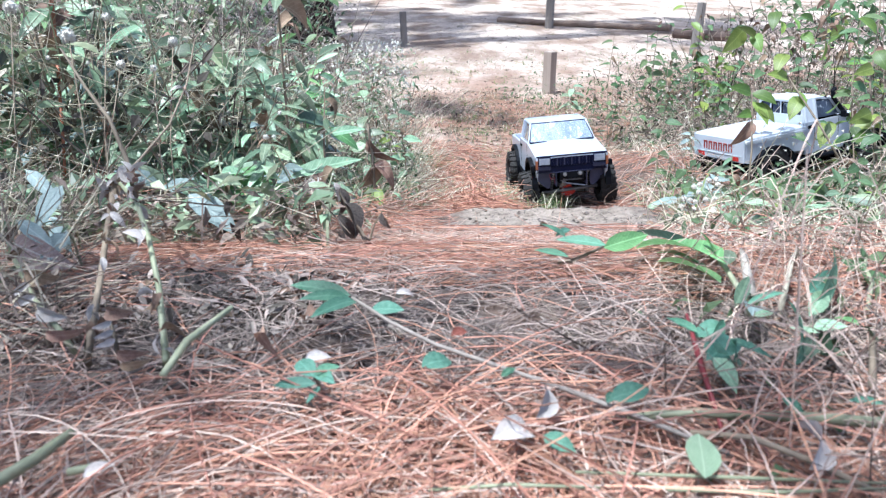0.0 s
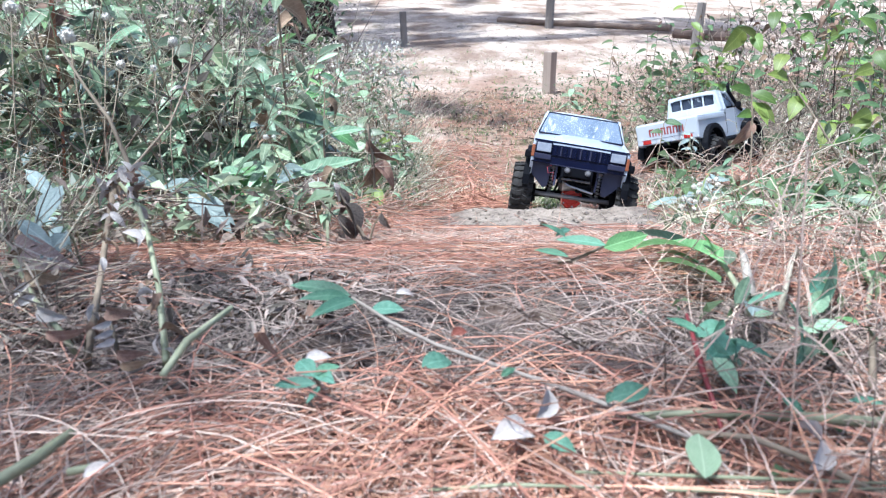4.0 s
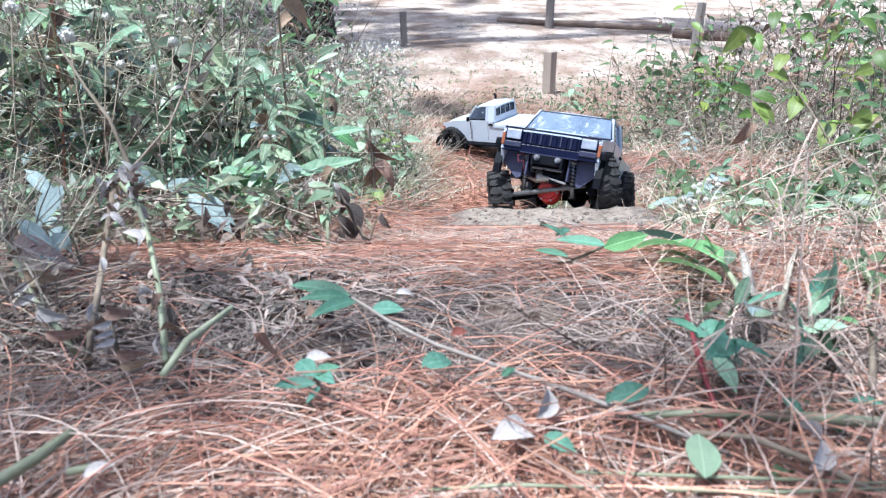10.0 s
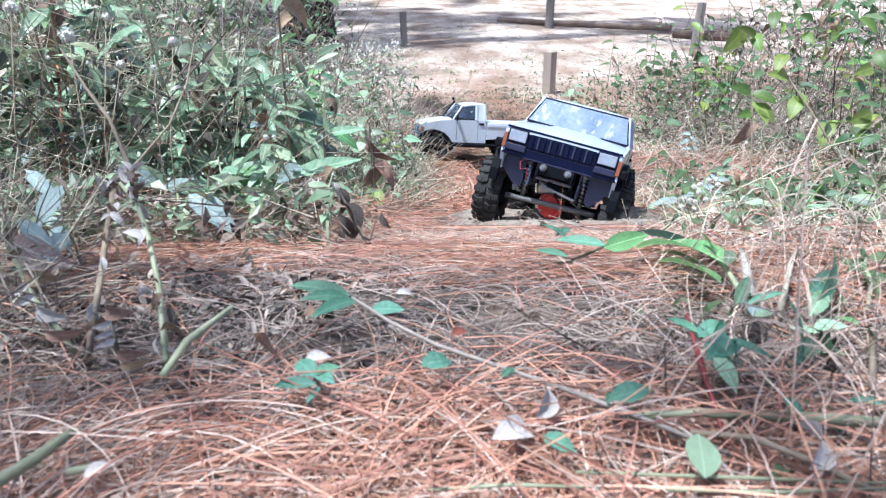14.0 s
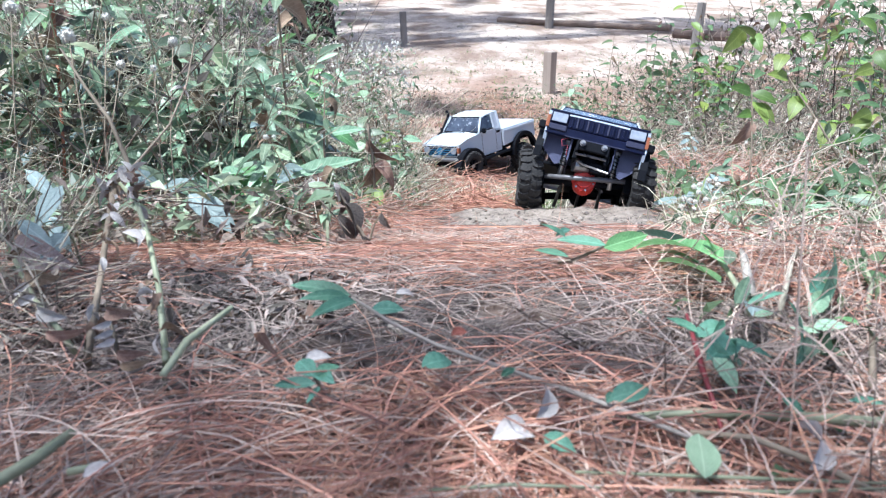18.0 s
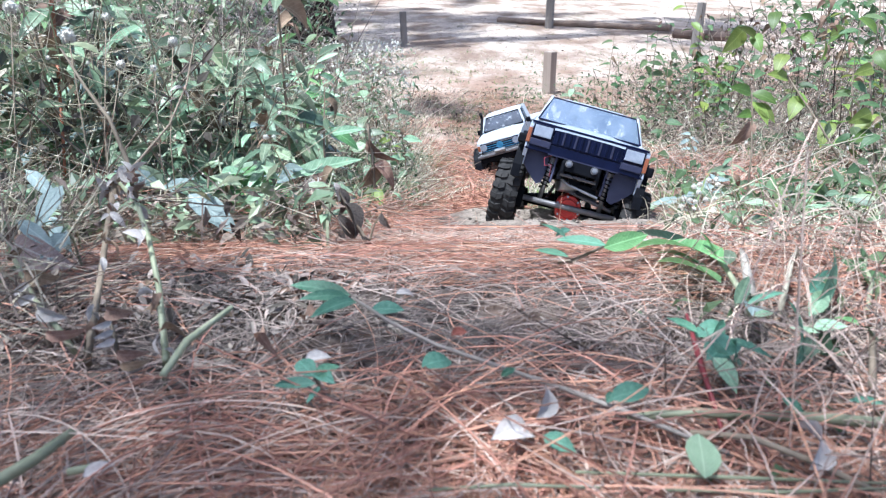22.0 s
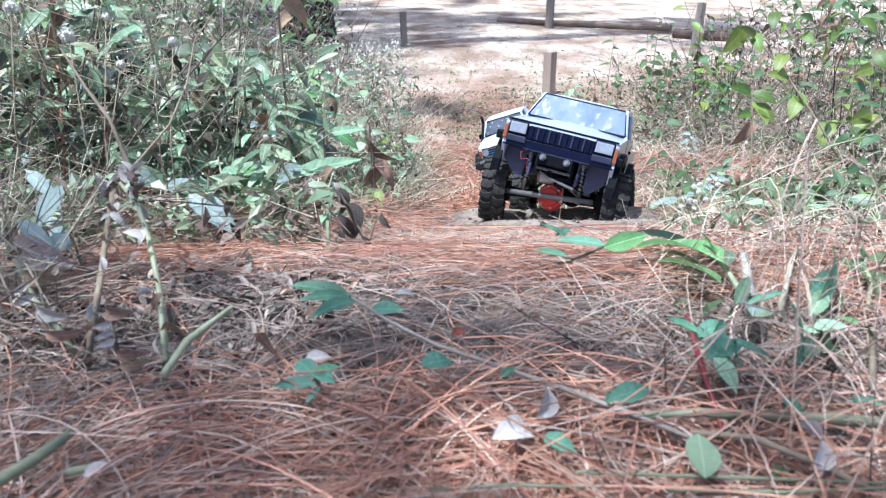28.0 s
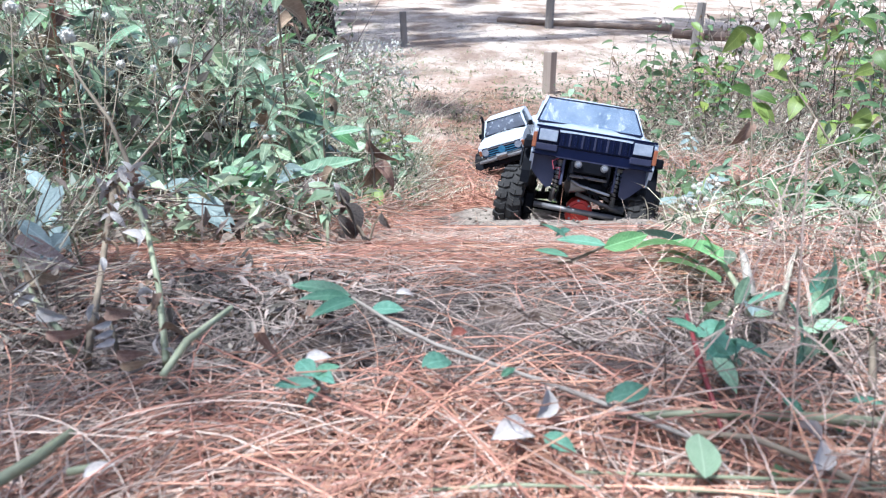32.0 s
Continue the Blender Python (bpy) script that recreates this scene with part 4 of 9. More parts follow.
def stalk(tall, lean, az, bend, rnd, n=7):
    pts = []
    for i in range(n):
        s = i / (n - 1)
        off = lean * s + bend * s * s
        pts.append(Vector((math.cos(az) * off + rnd.gauss(0, .006), math.sin(az) * off + rnd.gauss(0, .006), tall * s)))
    pts[0] = Vector((0, 0, -.02))
    return pts


def along(pts, s):
    k = min(len(pts) - 2, int(s * (len(pts) - 1)))
    return pts[k].lerp(pts[k + 1], s * (len(pts) - 1) - k)


def make_weed(seed, tall, count, meshes, length, label, category, stem_material, stem_r=.0032, start=.12, droop=10, branch=0, dry=0.0, name="weed"):
    rnd = random.Random(seed)
    t = thing(name, label, category)
    pts = stalk(tall, rnd.uniform(-.04, .08), rnd.uniform(0, 6.28), rnd.uniform(-.03, .12), rnd)
    part("stem", Geo().tube(pts, [stem_r * (1.15 - .8 * i / (len(pts) - 1)) for i in range(len(pts))], 6), stem_material, t, smooth=True)
    lines = [(pts, 1.0)]
    for b in range(branch):
        o = along(pts, rnd.uniform(.25, .8))
        a, L = rnd.uniform(0, 6.28), tall * rnd.uniform(.25, .5)
        way = Vector((math.cos(a) * .7, math.sin(a) * .7, rnd.uniform(.4, .9))) * L
        twig = [o, o + way * .5 + Vector((0, 0, L * .06)), o + way]
        part("twig", Geo().tube(twig, [stem_r * .6, stem_r * .45, stem_r * .25], 5), stem_material, t)
        lines.append((twig, .85))
    for i in range(count):
        line, k = lines[i % len(lines)]
        s = start + (1 - start) * ((i // len(lines)) + .8) / max(1, -(-count // len(lines)))
        p = along(line, min(.999, s))
        L = length * k * rnd.uniform(.65, 1.15) * (1.1 - .45 * s)
        mesh = None
        if rnd.random() < dry:
            mesh, L = rnd.choice(DRY), L * .55
        else:
            mesh = rnd.choice(meshes)
        part("leaf", mesh, None, t, at=leaf_pose(p, i * 137.5 + rnd.uniform(-25, 25), rnd.uniform(-droop - 10, 52 - droop), rnd.uniform(-25, 25), L))
    return t


def make_seedhead(seed, tall, balls):
    """A bare stalk with round pale seed heads."""
    rnd = random.Random(seed)
    t = thing("seed_stalk", "dry branching stalk with round whitish seed heads", "weed")
    pts = stalk(tall, rnd.uniform(-.02, .1), rnd.uniform(0, 6.28), rnd.uniform(0, .08), rnd)
    part("stem", Geo().tube(pts, [.0026 * (1.1 - .6 * i / 6) for i in range(7)], 5), M["stem_brown"], t)
    for b in range(balls):
        o = along(pts, rnd.uniform(.45, .95) if b else .999)
        a, L = rnd.uniform(0, 6.28), rnd.uniform(.05, .12)
        q = o + Vector((math.cos(a) * .6, math.sin(a) * .6, .8)) * L
        part("twig", Geo().tube([o, o.lerp(q, .5) + Vector((0, 0, -.006)), q], .0012, 4), M["stem_brown"], t)
        r = rnd.uniform(.005, .0085)
        g = Geo().ball(q, r * .86)
        for k in range(46):
            d = Vector((rnd.gauss(0, 1), rnd.gauss(0, 1), rnd.gauss(0, 1))).normalized()
            sd = d.orthogonal().normalized()
            g.add([q, q + d * r + sd * r * .16, q + d * r * 1.12 + d.cross(sd) * r * .16, q + d * r - sd * r * .16], [(0, 1, 2), (0, 2, 3)])
        part("seed_head", g, M["fluff"], t, "round whitish seed head")
    for b in range(3):
        part("leaf", rnd.choice(DRY), None, t, at=leaf_pose(along(pts, rnd.uniform(.2, .8)), rnd.uniform(0, 360), -50, 0, rnd.uniform(.03, .05)))
    return t


COOL = "broad-leaved weed with cool green lance-shaped leaves"
weeds_cool = [make_weed(10 + k, (.40, .52, .34, .46, .28)[k], (17, 20, 15, 18, 13)[k], LANCE, (.080, .07, .088, .066, .092)[k], COOL, "weed", M["stem_green"], .0019, branch=(1, 2, 0, 3, 1)[k], dry=.12, droop=22) for k in range(5)]
weeds_grey = [make_weed(30 + k, (.30, .42)[k], 13, LANCE_GREY + LANCE, .075, "weed with dusty grey-green leaves", "weed", M["stem_brown"], .0019, branch=2, dry=.2) for k in range(2)]
weeds_oval = [make_weed(40 + k, (.36, .50, .28)[k], (15, 18, 11)[k], OVAL, (.070, .062, .078)[k], "slender sapling with bright yellow-green oval leaves", "sapling", M["stem_brown"], .0022, branch=(3, 4, 2)[k], droop=18) for k in range(3)]
weeds_small = [make_weed(50 + k, (.30, .44, .24)[k], (20, 24, 14)[k], OVAL_DULL, (.046, .042, .052)[k], "thin weed with small dull green leaves", "weed", M["stem_brown"], .0022, branch=(4, 5, 3)[k], dry=.15, droop=18) for k in range(3)]
weeds_dry = [make_weed(60 + k, (.42, .55)[k], 12, DRY, .040, "withered weed with curled brown leaves", "weed", M["stem_brown"], .0026, branch=4, droop=40) for k in range(2)]
seed_stalks = [make_seedhead(70 + k, (.46, .60)[k], (5, 4)[k]) for k in range(2)]
first_used = set()


def plant(source, x, y, size=1.0, turn=0.0, tilt=0.0, group=""):
    z = height(x, y) - .004
    m = pose(x, y, z, tilt, 0, turn) @ Matrix.Scale(size, 4)
    if source.name in first_used:
        ob = copy_thing(source, m)
    else:
        first_used.add(source.name)
        source.matrix_basis = m
        ob = source
    if group:
        ob["group"] = group
    return ob


TRACK = [(0.97, 1.93), (0.83, 1.84), (0.95, 2.23), (0.86, 2.19), (0.80, 2.28), (0.65, 2.07), (0.64, 2.24), (0.48, 2.48), (0.22, 2.84), (-0.01, 2.87), (-0.23, 3.13), (-0.11, 2.89), (0.10, 2.74), (0.21, 2.55), (0.13, 2.61), (0.17, 2.59), (0.32, 2.92), (0.31, 2.83), (0.29, 2.74)]


def clear_of_tracks(x, y, room):
    if -.02 - room * .3 < x < .50 + room * .3 and 1.1 < y < 2.7:
        return False
    for (ax, ay), (bx, by) in zip(TRACK, TRACK[1:]):
        a, d, p = Vector((ax, ay)), Vector((bx - ax, by - ay)), Vector((x, y))
        s = max(0, min(1, (p - a).dot(d) / max(1e-6, d.length_squared)))
        if (a + d * s - p).length < room:
            return False
    return True


rnd = random.Random(4)
# the thicket beside the path
made = 0
while made < 112:
    y = .74 + 3.4 * rnd.random() ** 1.5
    edge = -.06 * y - .10 - .12 * (1 - sstep(.75, 1.1, y)) - .09 * sstep(1.4, 1.8, y) * (1 - sstep(2.9, 3.2, y))
    x = edge - rnd.random() ** .8 * (.62 * y + .15)
    if not clear_of_tracks(x, y, .17):
        continue
    kind = rnd.choices([weeds_cool, weeds_grey, weeds_small, weeds_dry, seed_stalks], (30, 10, 30, 16, 16))[0]
    low = .75 if x > edge - .12 else 1.0
    plant(rnd.choice(kind), x, y, rnd.uniform(.75, 1.15) * low * (.68 + .32 * sstep(1.5, 2.6, y)), rnd.uniform(0, 360), rnd.uniform(-30, 30), "weeds of the thicket")
    made += 1
for k in range(34):
    y = .70 + .5 * rnd.random()
    x = -.17 - .10 * (1.2 - y) - rnd.random() * (.50 * y)
    plant(rnd.choice((weeds_cool[2], weeds_cool[4], weeds_grey[0], weeds_small[2], weeds_cool[4])), x, y, rnd.uniform(.55, .95), rnd.uniform(0, 360), rnd.uniform(-18, 18), "weeds of the thicket")
# the open scrub across the path
made = 0
while made < 34:
    y = 1.25 + 3.9 * rnd.random() ** 1.1
    x = .25 * y + .16 + rnd.random() * (.50 * y)
    if not clear_of_tracks(x, y, .21) or (y < 1.8 and rnd.random() < .55):
        continue
    kind = rnd.choices([weeds_oval, weeds_small, weeds_cool, weeds_dry, seed_stalks], (14, 14, 4, 30, 18))[0]
    size = rnd.uniform(.55, 1.0) * (.55 if y < 1.7 else .95)
    plant(rnd.choice(kind), x, y, size, rnd.uniform(0, 360), rnd.uniform(-10, 10), "scrub of the clearing edge")
    made += 1
for k in range(34):
    y = .95 + .75 * rnd.random()
    x = .25 * y + .13 + rnd.random() * .42 * y
    if clear_of_tracks(x, y, .19) and not (.36 < x / y < .60 and y > 1.2):
        plant(rnd.choice((weeds_small[0], weeds_small[2], weeds_oval[2], weeds_cool[4], weeds_dry[0])), x, y, rnd.uniform(.28, .5), rnd.uniform(0, 360), rnd.uniform(-15, 15), "scrub of the clearing edge")
for x, y, s, k in ((-.19, 2.1, .8, 0), (-.26, 2.3, .9, 1), (-.16, 2.0, .6, 2), (-.30, 2.45, .8, 1), (-.23, 1.9, .9, 0), (.72, 4.2, .6, 0), (.80, 4.35, .5, 2), (.95, 4.0, .7, 1), (1.15, 4.4, .8, 0), (.88, 4.6, .45, 2), (1.3, 3.9, .7, 1), (-.30, 3.7, .6, 0), (-.35, 3.3, .7, 2)):
    plant(weeds_small[k], x, y, s, k * 80 + x * 300, 4)


# ---- stuff: thicket foliage, grass, needles, flakes ----
def thicket(name, label, material, count, region, size, seed, tall, level=None):
    r, g = random.Random(seed), Geo()
    while len(g.f) < count * (8 if level else 4):
        x, y = region(r)
        if not clear_of_tracks(x, y, .16):
            continue
        z = height(x, y) + tall(x, y) * r.random() ** .8
        m = leaf_pose((x, y, z), r.uniform(0, 360), r.gauss(0, level) if level else r.uniform(-60, 50), r.uniform(-50, 50) * (.6 if level else 1), 1.0)
        L = size * r.uniform(.5, 1.3)
        g.leaf(m, L, L * r.uniform(.2, .36) if level else L * r.uniform(.25, .5), .3, r.uniform(0, 1.0), .43, 5 if level else 3)
    whole(name, g, material, label, "undergrowth", kind="stuff")


def left_region(r):
    y = .95 + 4.4 * r.random() ** 1.3
    return -.07 * y - .17 - r.random() ** .9 * (.66 * y + .4), y


def trodden(x, y):
    """True off the strip that the second truck has flattened."""
    return not (.36 < x / y < .60 and 1.25 < y < 2.3) or noise.noise((x * 7, y * 7, 2)) > .25


def low_scrub(r):
    while True:
        y = 1.05 + 1.9 * r.random()
        x = .25 * y + .10 + r.random() * .45 * y
        if trodden(x, y):
            return x, y


def right_region(r):
    y = 2.4 + 3.6 * r.random()
    return .27 * y + .15 + r.random() * .6 * y, y


def clumps(inside, count, seed, spread):
    """Points gathered round a number of plants."""
    r = random.Random(seed)
    spots = [inside(r) for _ in range(count)]

    def region(q):
        x, y = q.choice(spots)
        return x + q.gauss(0, spread), y + q.gauss(0, spread)
    return region


thicket("undergrowth", "dense tangle of small green leaves", M["leaf_stuff"], 1700, left_region, .040, 1, lambda x, y: .25 + .22 * sstep(1.5, 2.8, y))
def broad(r):
    y = .76 + 1.3 * r.random() ** 1.3
    return -.06 * y - .12 - .10 * (1 - sstep(.75, 1.05, y)) - r.random() * (.62 * y), y


thicket("undergrowth", "spreading mint-green lance leaves of the weeds", M["leaf_stuff"], 380, broad, .055, 4, lambda x, y: .24, 28)
thicket("undergrowth", "tangle of dead brown leaves and stalks", M["brush_stuff"], 2000, left_region, .028, 2, lambda x, y: .18 + .16 * sstep(1.5, 2.8, y))
thicket("undergrowth", "low scattered green leaves among dry grass", M["leaf_scrub"], 520, clumps(right_region, 75, 61, .09), .05, 3, lambda x, y: .20)


def tangle(name, label, material, count, region, seed, length, radius, lift, flat=.35, curve=.25, sides=3, aim=None, spread=1.5, cat="litter", arch=0.0):
    """Many thin curved strands lying on or rising from the ground."""
    r, g = random.Random(seed), Geo()
    for _ in range(count):
        x, y = region(r)
        a = r.gauss(aim, spread) if aim is not None else r.uniform(0, 6.283)
        lie = lift * (1 - .7 * sstep(.50, .62, y) * (1 - sstep(1.15, 1.5, y)))
        L, z0 = r.uniform(*length), r.random() ** 2 * lie
        turn, rise, bow = r.gauss(0, curve), r.gauss(0, flat) * lie, abs(r.gauss(0, arch)) * L * (1 - .9 * sstep(.42, .58, y) * (x < .17))
        pts, px, py, n = [], x - math.cos(a) * L / 2, y - math.sin(a) * L / 2, 9 if y < .8 else 6
        for i in range(n):
            s = i / (n - 1) - .5
            pts.append((px, py, height(px, py) + .002 + z0 + abs(rise) * (s + .5) * 2 + bow * (1 - 4 * s * s)))
            b = a + turn * 1.4 * (s + .5 / n)
            px, py = px + math.cos(b) * L / (n - 1), py + math.sin(b) * L / (n - 1)
        w = radius * r.uniform(.7, 1.5)
        g.tube(pts, [w] * (n - 1) + [w * .6], sides, False)
    whole(name, g, material, label, cat, kind="stuff")


def near_floor(r):
    while True:
        y = .17 + .71 * r.random()
        x = r.uniform(-1, 1) * (.68 * y + .06)
        ridge = math.exp(-((y - .575 + .55 * max(0, x) ** 1.3) / .066) ** 2)
        front = math.exp(-((y - .215 + .06 * x) / .043) ** 2) * (.28 + .72 * sstep(-.16, -.02, x)) * (1 - .75 * sstep(.16, .27, x))
        if r.random() < .012 + .98 * max(ridge, front) + .03 * (x < -.16):
            return x, y


def mid_floor(r):
    while True:
        y = .88 + 1.7 * r.random() ** 1.3
        x = r.uniform(-.32 * y, .60 * y)
        if -.02 < x < .42 and y > .9 and (r.random() < .97 or .02 < x < .38):
            continue
        return x, y


tangle("pine_needles", "thick litter of long fallen orange-brown pine needles", M["needle"], 3800, near_floor, 11, (.09, .20), .00025, .010, aim=.05, spread=.9, curve=.8, arch=.04)
tangle("pine_needles", "sunlit-coloured needles woven through the thick litter", M["needle_sunlit"], 1300, near_floor, 16, (.08, .18), .00023, .010, aim=.05, spread=1.1, curve=.8, arch=.04)
# The pale colour of these needles imitates sun on the crest.
tangle("pine_needles", "fine sunlit-coloured needles matted behind the crest", M["needle_sunlit"], 3400, lambda r: (r.uniform(-.30, .40), r.uniform(.60, .88)), 17, (.05, .12), .00022, .008, aim=.05, spread=1.2, curve=.8)
tangle("pine_needles", "fine orange needles matted behind the crest", M["needle"], 1000, lambda r: (r.uniform(-.34, .40), r.uniform(.58, .86)), 18, (.06, .13), .00022, .008, aim=.05, spread=1.2, curve=.8)
tangle("pine_needles", "weathered pale pine needles over the soil", M["needle_pale"], 3200, lambda r: (r.uniform(-.42, .36), r.uniform(.25, .66)), 12, (.03, .12), .00025, .008, spread=1.5, curve=1.2, arch=.05)
tangle("pine_needles", "long curved orange needles piled close by", M["needle"], 800, lambda r: (r.gauss(.08, .13), r.gauss(.225, .035)), 15, (.10, .22), .00036, .011, aim=.1, spread=1.0, curve=.8, arch=.06)
tangle("pine_needles", "fallen orange pine needles beside the track", M["needle"], 4600, mid_floor, 13, (.08, .16), .0006, .016, spread=1.5, curve=.5)
tangle("pine_needles", "pale dry needles on the slope", M["needle_pale"], 3000, mid_floor, 14, (.08, .16), .0006, .016, spread=1.5, curve=.5)


def flakes():
    r, g = random.Random(21), Geo()
    for k in range(9500):
        y = .2 + 1.0 * r.random()
        x = r.uniform(-1, 1) * (.66 * y + .05)
        if k > 6500:
            x, y = r.gauss(-.16, .06), r.gauss(.43, .06)
        if 0 < x < .33 and y > .95:
            continue
        s = r.uniform(.0008, .0034) * (1.8 if r.random() < .06 else 1)
        m = leaf_pose((x, y, height(x, y) + .002 + r.random() * (.008 if k > 6500 else .004)), r.uniform(0, 360), r.gauss(0, 22), r.gauss(0, 22), 1.0)
        k = r.uniform(.15, .7)
        q = [(-s * r.uniform(.6, 1.6), -s * k * r.uniform(.2, .8), 0), (s * r.uniform(.2, 1.3), -s * k * r.uniform(.3, 1.2), s * .1), (s * r.uniform(.6, 1.8), s * k * r.uniform(.1, .8), s * .3), (-s * r.uniform(.1, 1.2), s * k * r.uniform(.4, 1.1), s * .2)]
        g.add([m @ Vector(p) for p in q], [(0, 1, 2, 3)])
    whole("litter_flakes", g, M["chip"], "grey-brown flakes of bark and crumbled leaves", "litter", kind="stuff")


flakes()


def strands(name, label, material, count, region, tall, seed, length, radius, cat="undergrowth", rise=.35, wild=.7):
    """Thin crooked twigs at all angles through the undergrowth."""
    r, g = random.Random(seed), Geo()
    for _ in range(count):
        x, y = region(r)
        if not clear_of_tracks(x, y, .15):
            continue
        p = Vector((x, y, height(x, y) + tall * r.random()))
        d = Vector((r.gauss(0, 1), r.gauss(0, 1), r.gauss(rise, wild))).normalized()
        L, bend = r.uniform(*length), Vector((r.gauss(0, 1), r.gauss(0, 1), r.gauss(-.3, 1) * min(1, wild * 1.4))) * .25
        pts = [p, p + (d * .5 + bend * .3) * L, p + (d + bend * .5) * L]
        for q in pts:
            q.z = max(q.z, height(q.x, q.y) + .002)
        w = r.uniform(.6, 1.4) * radius
        g.tube(pts, [w, w * .85, w * .5], 3, False)
    whole(name, g, material, label, cat, kind="stuff")


def specks(name, label, count, region, tall, seed, size):
    """Pale bits of seed fluff caught on the stalks."""
    r, g = random.Random(seed), Geo()
    for _ in range(count):
        x, y = region(r)
        if not clear_of_tracks(x, y, .15):
            continue
        c = Vector((x, y, height(x, y) + .02 + tall * r.random() ** .8))
        s = size * r.uniform(.4, 1.3)
        q = [Vector((r.gauss(0, 1), r.gauss(0, 1), r.gauss(0, 1))).normalized() * s for _ in range(4)]
        g.add([c + v for v in q], [(0, 1, 2), (0, 2, 3), (0, 3, 1), (1, 3, 2)])
    whole(name, g, M["fluff"], label, "seed fluff", kind="stuff")



def grass(name, label, material, count, region, seed, length, width, reach=(.4, 1.35)):
    r, g = random.Random(seed), Geo()
    for _ in range(count):
        x, y = region(r)
        a, L = r.uniform(0, 6.283), r.uniform(*length)
        z = height(x, y) - .003
        out = r.uniform(*reach)
        w = Vector((math.cos(a), math.sin(a), 0))
        pts = [Vector((x, y, z)) + w * L * out * s ** 1.6 + Vector((0, 0, L * (s - out * .55 * s * s))) for s in (0, .35, .7, 1)]
        g.ribbon(pts, (width, width, width * .7, width * .1), Vector((-math.sin(a), math.cos(a), 0)))
    whole(name, g, material, label, "grass", kind="stuff")


def tufts(inside, count, seed):
    r = random.Random(seed)
    out = []
    while len(out) < count:
        p = inside(r)
        if clear_of_tracks(*p, .10):
            out.append(p)

    def region(q):
        x, y = q.choice(out)
        return x + q.gauss(0, .03), y + q.gauss(0, .03)
    return region


def right_bank(r):
    while True:
        y = 1.0 + 2.6 * r.random()
        x = .27 * y + .06 + r.random() * .42 * y
        if trodden(x, y):
            return x, y


def left_bank(r):
    y = .95 + 2.4 * r.random()
    return -.055 * y - .07 - r.random() ** 1.5 * .35, y


def field(r):
    y = 3.2 + 3.8 * r.random()
    return r.uniform(-.3, .6) * y, y


grass("dry_grass", "pale tangled dry grass on the bank", M["straw"], 1500, tufts(right_bank, 200, 31), 32, (.03, .10), .0008)
grass("green_grass", "thin green grass on the bank", M["grass"], 2600, tufts(right_bank, 130, 33), 34, (.04, .12), .0016)
grass("dry_grass", "dry grass at the foot of the thicket", M["straw"], 800, tufts(left_bank, 110, 35), 36, (.06, .20), .0009)
grass("green_grass", "green grass at the foot of the thicket", M["grass"], 900, tufts(left_bank, 70, 37), 38, (.06, .16), .0015)
grass("green_grass", "short grass patches in the clearing", M["grass"], 1700, tufts(field, 150, 39), 40, (.02, .06), .0016)
grass("dry_grass", "pale dry grass tufts in the clearing", M["straw"], 2000, clumps(field, 260, 46, .07), 47, (.02, .07), .0018)
thicket("undergrowth", "low green plants scattered in the clearing", M["leaf_scrub"], 900, clumps(lambda r: (r.uniform(.1, .42) * 4, r.uniform(2.9, 5.2)), 60, 48, .05), .028, 49, lambda x, y: .06)
def far_weeds(r):
    while True:
        y = 3.0 + 5.5 * r.random() ** 1.2
        x = -.135 * y - .12 - r.random() * (.52 * y)
        if y > 5.0 or x < -.27 * y:
            return x, y


thicket("undergrowth", "dull green leaves of the weeds behind the thicket", M["leaf_stuff"], 3600, clumps(far_weeds, 330, 151, .11), .06, 152, lambda x, y: .62)
thicket("undergrowth", "darker leaves of the weeds behind the thicket", M["leaf_scrub"], 1800, clumps(far_weeds, 200, 153, .11), .06, 154, lambda x, y: .56)
thicket("undergrowth", "withered leaves of the weeds behind the thicket", M["brush_stuff"], 2600, clumps(far_weeds, 260, 155, .12), .045, 156, lambda x, y: .56)
strands("twigs", "dead stems of the weeds behind the thicket", M["brush_stuff"], 1500, far_weeds, .40, 157, (.12, .4), .0018, rise=.8)
strands("twigs", "pale stems of the weeds behind the thicket", M["straw"], 1300, far_weeds, .42, 158, (.10, .35), .0016, rise=.6)
# Near-black leaves imitate the shaded gaps between the far weeds.
thicket("undergrowth", "near-black leaves as painted gap shade behind the thicket", M["leaf_and_gap_dark"], 1800, clumps(far_weeds, 160, 161, .12), .045, 162, lambda x, y: .5)
specks("seed_fluff", "whitish seed heads behind the thicket", 1300, clumps(far_weeds, 240, 159, .05), .55, 160, .009)
grass("dry_grass", "pale dry grass under the weeds of the thicket", M["straw"], 1900, clumps(left_region, 300, 141, .05), 142, (.05, .15), .0011, (.6, 1.4))
grass("dry_stalks", "thin pale dead stalks standing in the thicket", M["straw"], 600, left_region, 41, (.2, .5), .0009, (.1, .8))
grass("dry_stalks", "thin dark dead stalks standing in the thicket", M["brush_stuff"], 260, left_region, 42, (.2, .5), .0011, (.1, .8))
grass("dry_stalks", "thin dead stalks in the scrub", M["brush_stuff"], 160, right_region, 43, (.15, .42), .0011, (.1, .8))
strands("twigs", "pale dead twigs tangled through the thicket", M["straw"], 3600, left_region, .26, 51, (.03, .16), .0008)
strands("twigs", "brown dead twigs tangled through the thicket", M["brush_stuff"], 3000, left_region, .24, 52, (.04, .2), .0010)
strands("twigs", "dry twigs tangled through the scrub", M["straw"], 900, low_scrub, .05, 53, (.03, .08), .0007, rise=.1, wild=.4)
